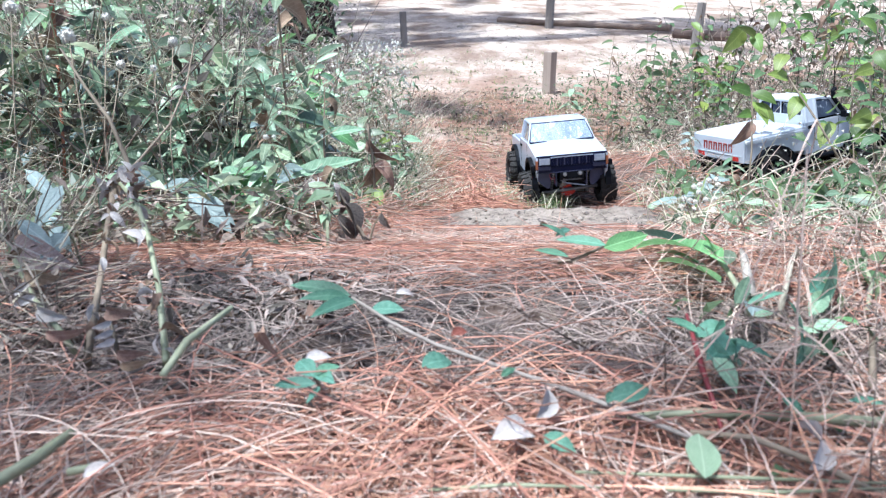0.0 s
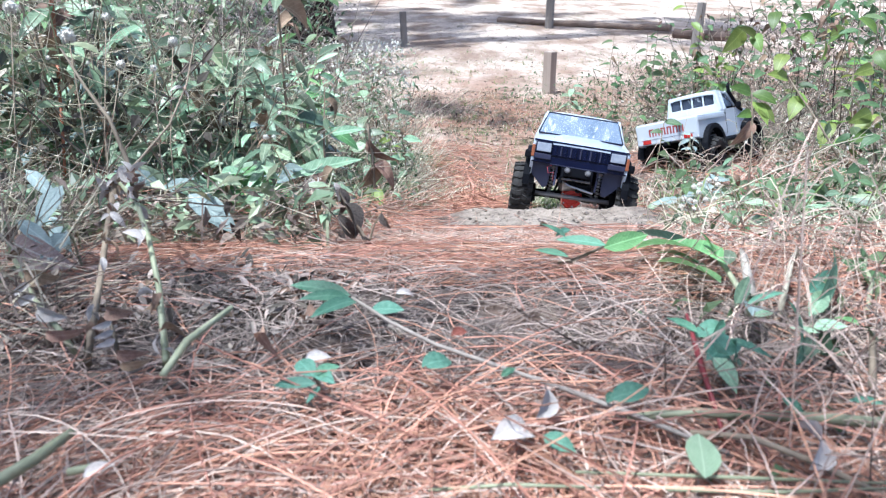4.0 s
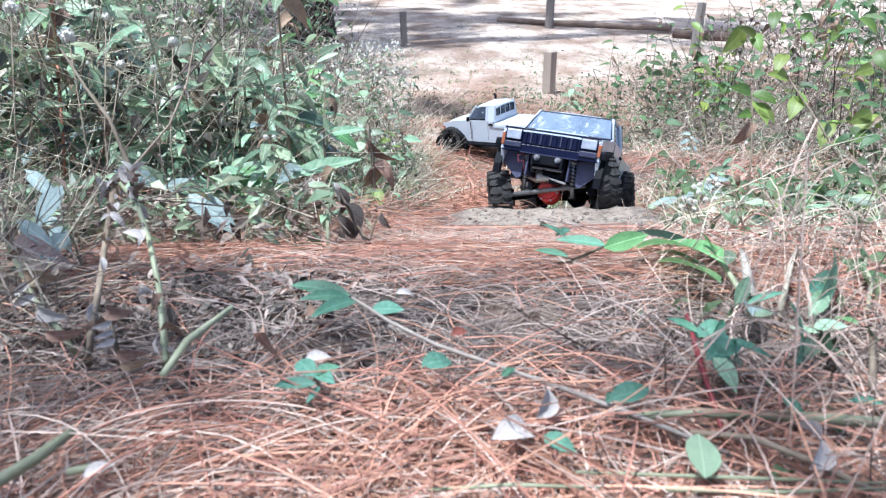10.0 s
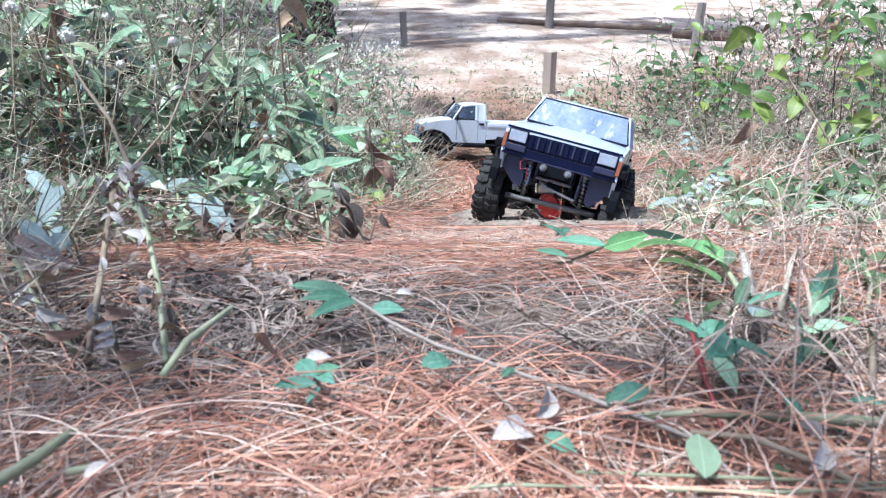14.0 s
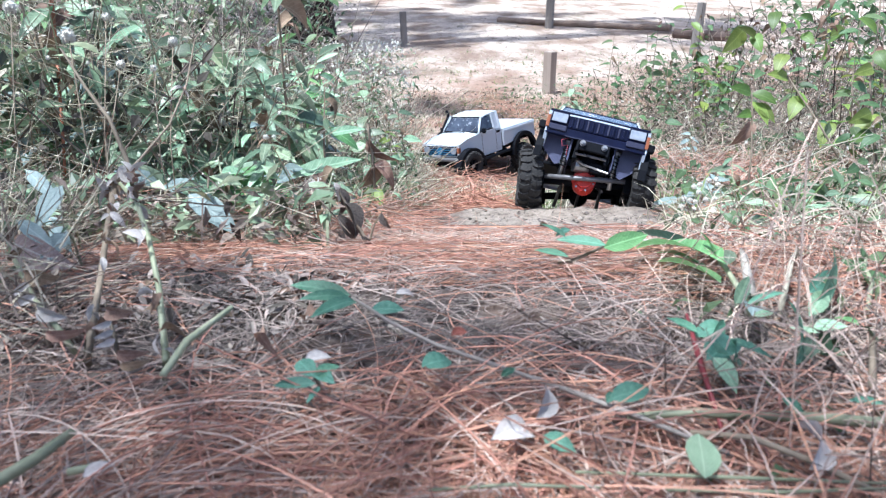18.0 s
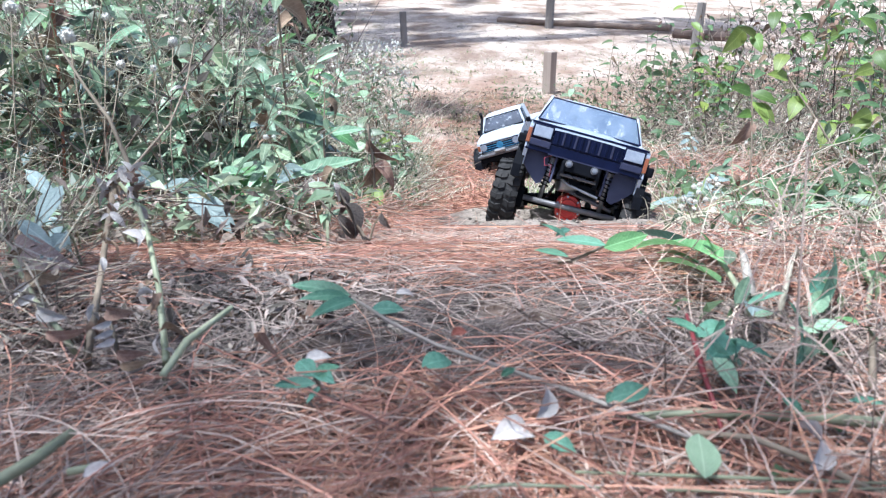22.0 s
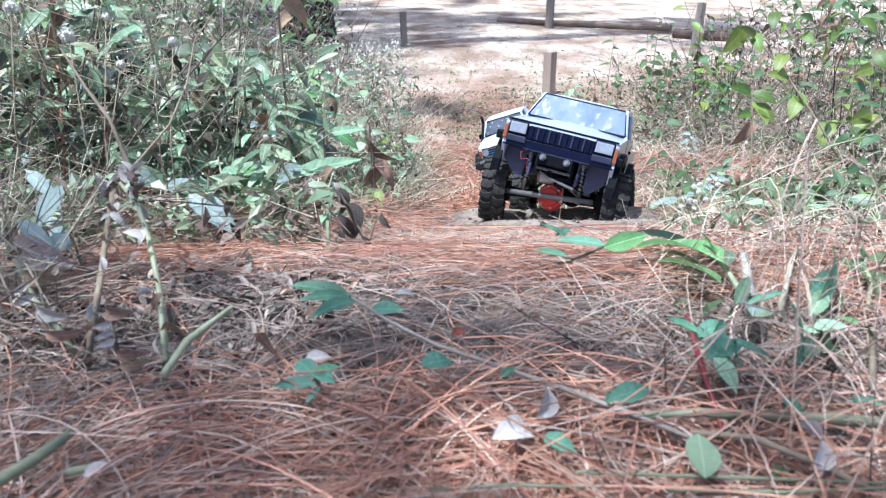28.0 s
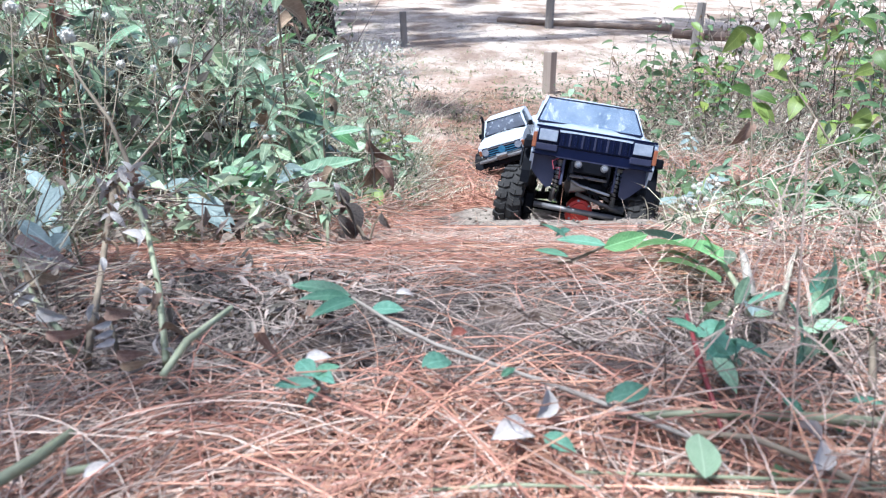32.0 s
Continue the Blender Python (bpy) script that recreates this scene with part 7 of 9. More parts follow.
t = branch("weed", "weed with a whorl of bright green lance leaves", "weed", [(-0.226, 0.787, -0.087), (-0.236, 0.823, -0.056), (-0.254, 0.872, -0.040)], 0.0022, M["stem_green"], 8)
leaf_between(t, LANCE_WARM, 109, (-0.254, 0.872, -0.040), (-0.184, 0.832, -0.032), (0, -.5, .85))
leaf_between(t, LANCE_WARM, 110, (-0.254, 0.872, -0.040), (-0.269, 0.829, -0.040), (0, -.5, .85))
leaf_between(t, LANCE_WARM, 111, (-0.255, 0.873, -0.038), (-0.267, 0.838, -0.018), (0, -.5, .85))
leaf_between(t, LANCE_WARM, 112, (-0.252, 0.873, -0.036), (-0.208, 0.838, -0.017), (0, -.5, .85))
leaf_between(t, LANCE_WARM, 113, (-0.250, 0.871, -0.043), (-0.195, 0.828, -0.044), (0, -.5, .85))
leaf_between(t, LANCE_WARM, 114, (-0.254, 0.871, -0.041), (-0.260, 0.824, -0.053), (0, -.5, .85))
leaf_between(t, LANCE_WARM, 115, (-0.255, 0.872, -0.039), (-0.284, 0.833, -0.029), (0, -.5, .85))
t = branch("weed", "weed with large pale grey-green leaves at the thicket foot", "weed", [(-0.257, 0.650, -0.049), (-0.285, 0.704, -0.032), (-0.307, 0.753, -0.015)], 0.0022, M["stem_brown"], 8)
leaf_between(t, LANCE_GREY, 0, (-0.306, 0.743, -0.012), (-0.315, 0.721, 0.012), (0, -.5, .85))
leaf_between(t, LANCE_GREY, 1, (-0.303, 0.743, -0.012), (-0.259, 0.715, -0.001), (0, -.5, .85))
leaf_between(t, LANCE_GREY, 0, (-0.297, 0.737, -0.030), (-0.309, 0.711, -0.012), (0, -.5, .85))
leaf_between(t, LANCE_GREY, 1, (-0.234, 0.627, 0.013), (-0.186, 0.594, -0.002), (0, -.5, .85))
leaf_between(t, LANCE_GREY, 1, (-0.302, 0.742, -0.015), (-0.336, 0.723, 0.018), (0, -.5, .85))
leaf_between(t, LANCE_GREY, 0, (-0.297, 0.740, -0.021), (-0.268, 0.719, 0.007), (0, -.5, .85))
t = branch("weed", "weed with pale grey-green leaves over the litter", "weed", [(-0.319, 0.510, -0.014), (-0.370, 0.615, -0.013), (-0.396, 0.676, 0.007)], 0.0022, M["stem_brown"], 8)
leaf_between(t, LANCE_GREY, 0, (-0.392, 0.664, 0.005), (-0.387, 0.639, 0.024), (0, -.5, .85))
leaf_between(t, LANCE_GREY, 0, (-0.286, 0.491, 0.030), (-0.264, 0.465, 0.025), (0, -.5, .85))
leaf_between(t, LANCE_GREY, 0, (-0.333, 0.553, 0.008), (-0.307, 0.531, 0.023), (0, -.5, .85))
leaf_between(t, LANCE_GREY, 1, (-0.290, 0.472, 0.028), (-0.286, 0.449, 0.028), (0, -.5, .85))
leaf_between(t, LANCE_GREY, 1, (-0.390, 0.663, 0.002), (-0.361, 0.629, -0.003), (0, -.5, .85))
leaf_between(t, LANCE_GREY, 0, (-0.392, 0.665, 0.007), (-0.381, 0.643, 0.033), (0, -.5, .85))
lone_leaf("dead_leaf", "pale pinkish dead leaf caught on stalks", "leaf", LEAF_PINK, 0, (-0.288, 0.446, 0.033), (-0.252, 0.420, 0.030), (.1, -.9, .4))
t = branch("stalk", "tall red-brown stalk with broad leaves", "stalk", [(-0.450, 0.803, -0.079), (-0.439, 0.810, 0.023), (-0.478, 0.902, 0.095), (-0.507, 0.970, 0.159), (-0.535, 1.034, 0.214)], [0.0016, 0.0018, 0.0022, 0.0028, 0.0026], M["stem_rust"], 8)
leaf_between(t, LANCE_WARM, 0, (-0.507, 0.972, 0.165), (-0.502, 0.924, 0.151), (0,-.9,.3))
stalk_balls = [((-0.370, 0.729, 0.145), 0.0072), ((-0.327, 0.739, 0.117), 0.0050), ((-0.352, 0.778, 0.161), 0.0046), ((-0.427, 0.739, 0.172), 0.0070), ((-0.302, 0.758, 0.111), 0.0038), ((-0.282, 0.769, 0.137), 0.0052)]
t = branch("seed_stalk", "thin stalk with a round whitish seed head", "weed", [(-0.320, 0.647, -0.048), (-0.338, 0.662, 0.054), (-0.370, 0.729, 0.145)], 0.0006, M["stem_brown"], 5)
seed_ball(t, *stalk_balls[0])
t = branch("seed_stalk", "thin stalk with a round whitish seed head", "weed", [(-0.328, 0.647, -0.048), (-0.326, 0.676, 0.037), (-0.327, 0.739, 0.117)], 0.0006, M["stem_brown"], 5)
seed_ball(t, *stalk_balls[1])
t = branch("seed_stalk", "thin stalk with a round whitish seed head", "weed", [(-0.320, 0.647, -0.048), (-0.339, 0.705, 0.054), (-0.352, 0.778, 0.161)], 0.0006, M["stem_brown"], 5)
seed_ball(t, *stalk_balls[2])
t = branch("seed_stalk", "thin stalk with a round whitish seed head", "weed", [(-0.398, 0.645, -0.047), (-0.404, 0.666, 0.067), (-0.427, 0.739, 0.172)], 0.0006, M["stem_brown"], 5)
seed_ball(t, *stalk_balls[3])
t = branch("seed_stalk", "thin stalk with a round whitish seed head", "weed", [(-0.267, 0.676, -0.056), (-0.283, 0.696, 0.032), (-0.302, 0.758, 0.111)], 0.0006, M["stem_brown"], 5)
seed_ball(t, *stalk_balls[4])
t = branch("seed_stalk", "thin stalk with a round whitish seed head", "weed", [(-0.267, 0.676, -0.056), (-0.273, 0.701, 0.044), (-0.282, 0.769, 0.137)], 0.0006, M["stem_brown"], 5)
seed_ball(t, *stalk_balls[5])
t = branch("straw", "pale dry twig leaning across the scrub", "twig", [(0.504, 1.247, -0.180), (0.570, 1.267, -0.155), (0.623, 1.294, -0.139), (0.653, 1.289, -0.125), (0.733, 1.321, -0.098), (0.825, 1.349, -0.082)], [0.0013, 0.0014, 0.0014, 0.0013, 0.0011, 0.0007], M["stem_straw"], 6)
t = branch("sapling", "slender sapling with a few bright oval leaves", "sapling", [(0.557, 1.247, -0.178), (0.583, 1.316, -0.110), (0.593, 1.359, -0.054), (0.601, 1.399, -0.006)], 0.0018, M["stem_brown"], 8)
leaf_between(t, OVAL, 0, (0.596, 1.387, -0.010), (0.554, 1.362, 0.009), (.3, -.8, .5))
leaf_between(t, OVAL, 1, (0.598, 1.387, -0.010), (0.633, 1.354, -0.011), (.3, -.8, .5))
leaf_between(t, OVAL, 2, (0.596, 1.373, -0.045), (0.563, 1.342, -0.044), (.3, -.8, .5))
leaf_between(t, OVAL, 0, (0.598, 1.381, -0.025), (0.620, 1.339, -0.052), (.3, -.8, .5))
leaf_between(t, OVAL, 1, (0.599, 1.379, -0.030), (0.634, 1.342, -0.042), (.3, -.8, .5))
leaf_between(t, DRY, 0, (0.592, 1.357, -0.059), (0.568, 1.314, -0.088), (0,-.9,.2))
t = branch("sapling", "leaning sapling with large yellow-green leaves", "sapling", [(0.912, 1.582, -0.199), (0.881, 1.655, -0.122), (0.831, 1.759, -0.018), (0.775, 1.855, 0.067), (0.742, 1.950, 0.144)], [0.0026, 0.0024, 0.0022, 0.0018, 0.0012], M["stem_brown"], 8)
leaf_between(t, OVAL, 0, (0.732, 1.798, 0.084), (0.680, 1.739, 0.042), (0.5, -.7, .5))
leaf_between(t, OVAL, 1, (0.755, 1.793, 0.071), (0.749, 1.742, 0.049), (-0.5, -.7, .5))
leaf_between(t, OVAL, 1, (0.810, 1.813, 0.122), (0.781, 1.763, 0.104), (-0.5, -.7, .5))
leaf_between(t, OVAL, 2, (0.817, 1.805, 0.103), (0.811, 1.754, 0.080), (0.5, -.7, .5))
leaf_between(t, OVAL, 0, (0.844, 1.808, 0.110), (0.852, 1.759, 0.094), (0.5, -.7, .5))
leaf_between(t, OVAL, 1, (0.831, 1.776, 0.026), (0.792, 1.727, 0.010), (-0.5, -.7, .5))
leaf_between(t, OVAL, 2, (0.899, 1.803, 0.097), (0.857, 1.769, 0.119), (0.5, -.7, .5))
leaf_between(t, OVAL, 1, (0.872, 1.793, 0.071), (0.873, 1.747, 0.064), (-0.5, -.7, .5))
leaf_between(t, OVAL, 0, (0.913, 1.768, 0.007), (0.919, 1.743, 0.052), (0.5, -.7, .5))
leaf_between(t, OVAL, 2, (0.858, 1.744, -0.057), (0.865, 1.692, -0.081), (0.5, -.7, .5))
leaf_between(t, OVAL, 1, (0.872, 1.739, -0.070), (0.825, 1.687, -0.093), (-0.5, -.7, .5))
leaf_between(t, OVAL, 0, (0.927, 1.724, -0.108), (0.948, 1.692, -0.081), (0.5, -.7, .5))
leaf_between(t, OVAL, 2, (0.838, 1.754, -0.031), (0.781, 1.719, -0.011), (0.5, -.7, .5))
leaf_between(t, OVAL, 1, (0.940, 1.717, -0.127), (0.897, 1.663, -0.155), (-0.5, -.7, .5))
leaf_between(t, OVAL, 2, (0.762, 1.788, 0.058), (0.712, 1.758, 0.092), (0.5, -.7, .5))
t = branch("sapling", "sapling with yellow-green leaves beside the track", "sapling", [(0.922, 1.448, -0.214), (0.938, 1.522, -0.133), (0.964, 1.627, -0.027), (1.008, 1.719, 0.102), (1.027, 1.773, 0.187)], [0.0026, 0.0024, 0.0022, 0.0020, 0.0014], M["stem_brown"], 8)
leaf_between(t, OVAL, 0, (0.949, 1.574, -0.081), (0.893, 1.528, -0.088), (0.5, -.7, .5))
leaf_between(t, OVAL, 1, (0.946, 1.572, -0.087), (0.941, 1.526, -0.093), (-0.5, -.7, .5))
leaf_between(t, OVAL, 2, (0.952, 1.610, 0.012), (0.899, 1.565, 0.008), (0.5, -.7, .5))
leaf_between(t, OVAL, 1, (0.959, 1.623, 0.047), (0.958, 1.571, 0.024), (-0.5, -.7, .5))
leaf_between(t, OVAL, 0, (0.961, 1.637, 0.082), (0.915, 1.609, 0.122), (0.5, -.7, .5))
leaf_between(t, OVAL, 2, (0.966, 1.646, 0.106), (0.965, 1.597, 0.090), (0.5, -.7, .5))
leaf_between(t, OVAL, 1, (0.956, 1.556, -0.128), (0.904, 1.518, -0.115), (-0.5, -.7, .5))
leaf_between(t, OVAL, 0, (0.952, 1.596, -0.023), (0.957, 1.552, -0.026), (0.5, -.7, .5))
t = branch("dry_flower", "dry weed with a spray of whitish seed fluff", "weed", [(0.348, 0.917, -0.126), (0.331, 0.878, -0.081), (0.342, 0.903, -0.070)], 0.0014, M["stem_brown"], 5)
for k in range(16):
    seed_ball(t, Vector((0.346, 0.903, -0.072)) + Vector((math.sin(k * 2.4) * .022, math.cos(k * 1.7) * .02, math.sin(k * 4.1) * .02)), .0034)
rnd = random.Random(283)
for k in range(18):
    y = rnd.uniform(.84, 1.10)
    x = rnd.uniform(-.62, -.30) * y
    z = height(x, y)
    sprig("weed", "weed with large pale sunlit lance leaves", "weed", (x, y, z + .03), (x + rnd.gauss(0, .03), y + rnd.gauss(0, .03), z + rnd.uniform(.14, .30)), 8, LANCE_GREY if k % 3 == 0 else LANCE, rnd.uniform(.075, .11), 300 + k, M["stem_green"], .1)
for k in range(22):
    y = rnd.uniform(.80, 1.0)
    x = rnd.uniform(-.52, -.17) * y
    z = height(x, y)
    sprig("weed", "low weed with broad cool green leaves at the thicket's foot", "weed", (x, y, z + .015), (x + rnd.gauss(0, .03), y - .02, z + rnd.uniform(.05, .12)), 6, LANCE_GREY if k % 4 == 0 else LANCE, rnd.uniform(.055, .085), 380 + k, M["stem_green"], .15)
for k, (x, y, tall, big) in enumerate(((.80, 2.96, .46, 0), (.88, 3.06, .52, 0), (.96, 2.95, .40, 0), (.74, 3.12, .30, 0), (.90, 2.88, .28, 0), (1.04, 2.84, .36, 1), (1.14, 2.92, .40, 1), (1.10, 2.72, .22, 0))):
    z = height(x, y)
    sprig("sapling", "leafy green sapling in the scrub behind the trucks", "sapling", (x, y, z + .04), (x + rnd.gauss(0, .04), y + rnd.gauss(0, .04), z + tall), 17, OVAL if big else OVAL_DULL, .060 if big else .050, 410 + k, M["stem_brown"], .1)
for k in range(12):
    y = rnd.uniform(1.42, 1.80)
    x = rnd.uniform(.31, .42) * y
    z = height(x, y)
    sprig("weed", "low weed with teal lance leaves on the bank", "weed", (x, y, z + .01), (x + rnd.gauss(0, .02), y, z + rnd.uniform(.04, .08)), 7, LANCE_GREY if k % 3 == 0 else LANCE, rnd.uniform(.045, .065), 430 + k, M["stem_green"], .15)
for k, (x, y, tall) in enumerate(((1.28, 3.55, .60), (1.22, 3.42, .40), (2.10, 3.95, .75), (2.22, 3.70, .55), (1.12, 3.62, .30))):
    z = height(x, y)
    sprig("sapling", "bushy dark green sapling at the scrub's far edge", "sapling", (x, y, z + .05), (x + rnd.gauss(0, .07), y + rnd.gauss(0, .07), z + tall), 14, OVAL_DULL if k % 3 else OVAL, .075, 330 + k, M["stem_brown"], .08)
    sprig("sapling", "thin dark sapling at the scrub's far edge", "sapling", (x + .09, y + .05, z + .05), (x + .09 + rnd.gauss(0, .09), y + rnd.gauss(0, .07), z + tall * .8), 10, OVAL_DULL, .065, 350 + k, M["stem_brown"], .15)
sprig("sapling", "slender sapling with oval green leaves in the scrub", "sapling", (0.696, 2.977, -0.415), (0.741, 3.190, -0.029), 10, OVAL_DULL, 0.062, 101, M["stem_brown"], 0.1)
sprig("sapling", "slender sapling with oval green leaves in the scrub", "sapling", (0.562, 1.834, -0.324), (0.615, 1.993, -0.017), 12, OVAL_DULL, 0.045, 102, M["stem_brown"], 0.1)
sprig("sapling", "slender sapling with oval green leaves in the scrub", "sapling", (0.943, 1.641, -0.269), (1.006, 1.778, -0.007), 12, OVAL, 0.057, 106, M["stem_brown"], 0.1)
sprig("sapling", "slender sapling with oval green leaves in the scrub", "sapling", (0.928, 1.554, -0.217), (0.970, 1.734, 0.163), 12, OVAL_DULL, 0.056, 107, M["stem_brown"], 0.1)
sprig("sapling", "slender sapling with oval green leaves in the scrub", "sapling", (0.707, 3.399, -0.434), (0.735, 3.556, -0.214), 9, OVAL_DULL, 0.065, 108, M["stem_brown"], 0.1)
sprig("sapling", "slender sapling with oval green leaves in the scrub", "sapling", (0.576, 3.212, -0.361), (0.601, 3.319, -0.263), 9, OVAL_COOL, 0.061, 109, M["stem_brown"], 0.1)
sprig("sapling", "slender sapling with oval green leaves in the scrub", "sapling", (1.173, 2.569, -0.362), (1.186, 2.742, -0.058), 10, OVAL_DULL, 0.062, 111, M["stem_brown"], 0.1)
sprig("sapling", "slender sapling with oval green leaves in the scrub", "sapling", (0.927, 2.866, -0.427), (0.922, 3.109, 0.045), 11, OVAL_DULL, 0.060, 113, M["stem_brown"], 0.1)
sprig("sapling", "slender sapling with oval green leaves in the scrub", "sapling", (0.928, 1.461, -0.180), (0.944, 1.542, -0.051), 10, OVAL_DULL, 0.048, 114, M["stem_brown"], 0.1)
sprig("sapling", "slender sapling with oval green leaves in the scrub", "sapling", (1.090, 3.007, -0.337), (1.149, 3.225, 0.062), 9, OVAL_DULL, 0.062, 115, M["stem_brown"], 0.1)
sprig("sapling", "slender sapling with oval green leaves in the scrub", "sapling", (1.342, 3.253, -0.254), (1.342, 3.440, 0.053), 9, OVAL_DULL, 0.071, 116, M["stem_brown"], 0.1)
sprig("sapling", "slender sapling with oval green leaves in the scrub", "sapling", (1.318, 2.643, -0.169), (1.450, 2.817, 0.140), 12, OVAL_DULL, 0.070, 117, M["stem_brown"], 0.1)
sprig("sapling", "slender sapling with oval green leaves in the scrub", "sapling", (1.370, 2.433, -0.158), (1.377, 2.587, 0.108), 10, OVAL, 0.069, 118, M["stem_brown"], 0.1)
sprig("sapling", "slender sapling with oval green leaves in the scrub", "sapling", (1.177, 2.256, -0.063), (1.209, 2.390, 0.166), 12, DRY, 0.046, 119, M["stem_brown"], 0.1)
sprig("sapling", "slender sapling with oval green leaves in the scrub", "sapling", (1.308, 2.243, -0.096), (1.281, 2.384, 0.149), 13, OVAL_DULL, 0.063, 120, M["stem_brown"], 0.1)
sprig("sapling", "slender sapling with oval green leaves in the scrub", "sapling", (1.245, 2.028, -0.099), (1.237, 2.167, 0.154), 13, OVAL_DULL, 0.061, 121, M["stem_brown"], 0.1)
sprig("sapling", "slender sapling with oval green leaves in the scrub", "sapling", (1.553, 2.903, -0.051), (1.653, 3.042, 0.156), 12, OVAL_DULL, 0.067, 122, M["stem_brown"], 0.1)
sprig("sapling", "slender sapling with oval green leaves in the scrub", "sapling", (1.497, 3.102, -0.092), (1.502, 3.260, 0.153), 12, OVAL_DULL, 0.067, 123, M["stem_brown"], 0.1)
sprig("sapling", "slender sapling with oval green leaves in the scrub", "sapling", (1.507, 3.544, -0.055), (1.564, 3.694, 0.147), 10, OVAL_DULL, 0.070, 124, M["stem_brown"], 0.1)
sprig("sapling", "slender sapling with oval green leaves in the scrub", "sapling", (1.205, 1.993, -0.188), (1.245, 2.103, -0.013), 12, OVAL_DULL, 0.057, 125, M["stem_brown"], 0.1)
sprig("sapling", "slender sapling with oval green leaves in the scrub", "sapling", (0.763, 1.247, -0.178), (0.773, 1.299, -0.116), 10, OVAL_DULL, 0.039, 128, M["stem_brown"], 0.1)
sprig("weed", "low weed with pale spreading leaves on the bank", "weed", (0.524, 1.001, -0.122), (0.539, 1.036, -0.089), 6, LANCE, 0.038, 129, M["stem_green"], 0.1)
sprig("weed", "low weed with pale spreading leaves on the bank", "weed", (0.457, 0.783, -0.061), (0.574, 0.982, -0.089), 7, LANCE, 0.038, 130, M["stem_green"], 0.1)
sprig("weed", "low weed with pale spreading leaves on the bank", "weed", (0.559, 0.865, -0.085), (0.599, 0.931, -0.078), 6, LANCE, 0.038, 131, M["stem_green"], 0.1)
sprig("weed", "low weed with pale spreading leaves on the bank", "weed", (0.668, 1.864, -0.246), (0.677, 1.923, -0.197), 7, LANCE_GREY, 0.042, 132, M["stem_green"], 0.1)
sprig("weed", "low weed with pale spreading leaves on the bank", "weed", (0.289, 0.616, -0.014), (0.444, 0.978, -0.098), 7, OVAL_COOL, 0.033, 133, M["stem_green"], 0.1)
sprig("weed", "low weed with pale spreading leaves on the bank", "weed", (0.576, 1.351, -0.186), (0.582, 1.401, -0.135), 8, LANCE, 0.056, 134, M["stem_green"], 0.1)
sprig("weed", "low weed with pale spreading leaves on the bank", "weed", (0.317, 0.562, -0.000), (0.480, 0.876, -0.080), 7, OVAL_COOL, 0.032, 135, M["stem_green"], 0.1)
sprig("weed", "low weed with pale spreading leaves on the bank", "weed", (0.264, 0.400, 0.025), (0.294, 0.458, 0.021), 6, OVAL_DULL, 0.025, 136, M["stem_green"], 0.1)
sprig("weed", "low weed with pale spreading leaves on the bank", "weed", (0.470, 1.347, -0.197), (0.485, 1.391, -0.162), 8, OVAL_DULL, 0.040, 137, M["stem_green"], 0.1)
sprig("weed", "leafy weed with light green leaves beside the track", "weed", (-0.074, 1.442, -0.230), (-0.100, 1.538, -0.063), 14, OVAL_COOL, 0.043, 138, M["stem_brown"], 0.1)
sprig("weed", "leafy weed with light green leaves beside the track", "weed", (-0.149, 1.387, -0.220), (-0.176, 1.569, 0.017), 13, OVAL_COOL, 0.045, 140, M["stem_brown"], 0.1)
sprig("weed", "leafy weed with light green leaves beside the track", "weed", (-0.200, 1.492, -0.239), (-0.229, 1.648, 0.082), 14, LANCE, 0.064, 142, M["stem_brown"], 0.1)
sprig("weed", "leafy weed with light green leaves beside the track", "weed", (-0.114, 1.656, -0.231), (-0.130, 1.723, -0.149), 10, OVAL, 0.041, 144, M["stem_brown"], 0.1)
sprig("weed", "leafy weed with light green leaves beside the track", "weed", (-0.207, 1.763, -0.229), (-0.189, 1.861, -0.074), 10, OVAL_DULL, 0.043, 146, M["stem_brown"], 0.1)
sprig("weed", "leafy weed with light green leaves beside the track", "weed", (-0.357, 2.051, -0.039), (-0.332, 2.167, 0.154), 11, OVAL_DULL, 0.054, 148, M["stem_brown"], 0.1)
sprig("weed", "weed with spreading mint-green leaves in the thicket", "weed", (-0.442, 1.307, -0.173), (-0.464, 1.391, -0.097), 8, LANCE_GREY, 0.087, 149, M["stem_green"], 0.1)
sprig("weed", "weed with spreading mint-green leaves in the thicket", "weed", (-0.237, 0.737, -0.028), (-0.249, 0.769, 0.014), 5, OVAL_COOL, 0.033, 150, M["stem_green"], 0.1)
sprig("weed", "weed with spreading mint-green leaves in the thicket", "weed", (-0.288, 0.992, -0.033), (-0.286, 1.041, 0.039), 6, OVAL_COOL, 0.044, 151, M["stem_brown"], 0.1)
sprig("weed", "weed with spreading mint-green leaves in the thicket", "weed", (-0.803, 1.431, -0.042), (-0.829, 1.504, 0.069), 6, LANCE, 0.094, 152, M["stem_brown"], 0.1)
sprig("weed", "weed with spreading mint-green leaves in the thicket", "weed", (-0.695, 1.417, -0.088), (-0.699, 1.489, 0.022), 6, LANCE_GREY, 0.098, 153, M["stem_brown"], 0.1)
sprig("weed", "weed with spreading mint-green leaves in the thicket", "weed", (-0.493, 0.992, -0.006), (-0.497, 1.034, 0.048), 5, LANCE, 0.057, 154, M["stem_brown"], 0.1)
sprig("weed", "weed with spreading mint-green leaves in the thicket", "weed", (-0.656, 1.073, -0.028), (-0.664, 1.121, 0.036), 6, LANCE_GREY, 0.043, 155, M["stem_green"], 0.1)
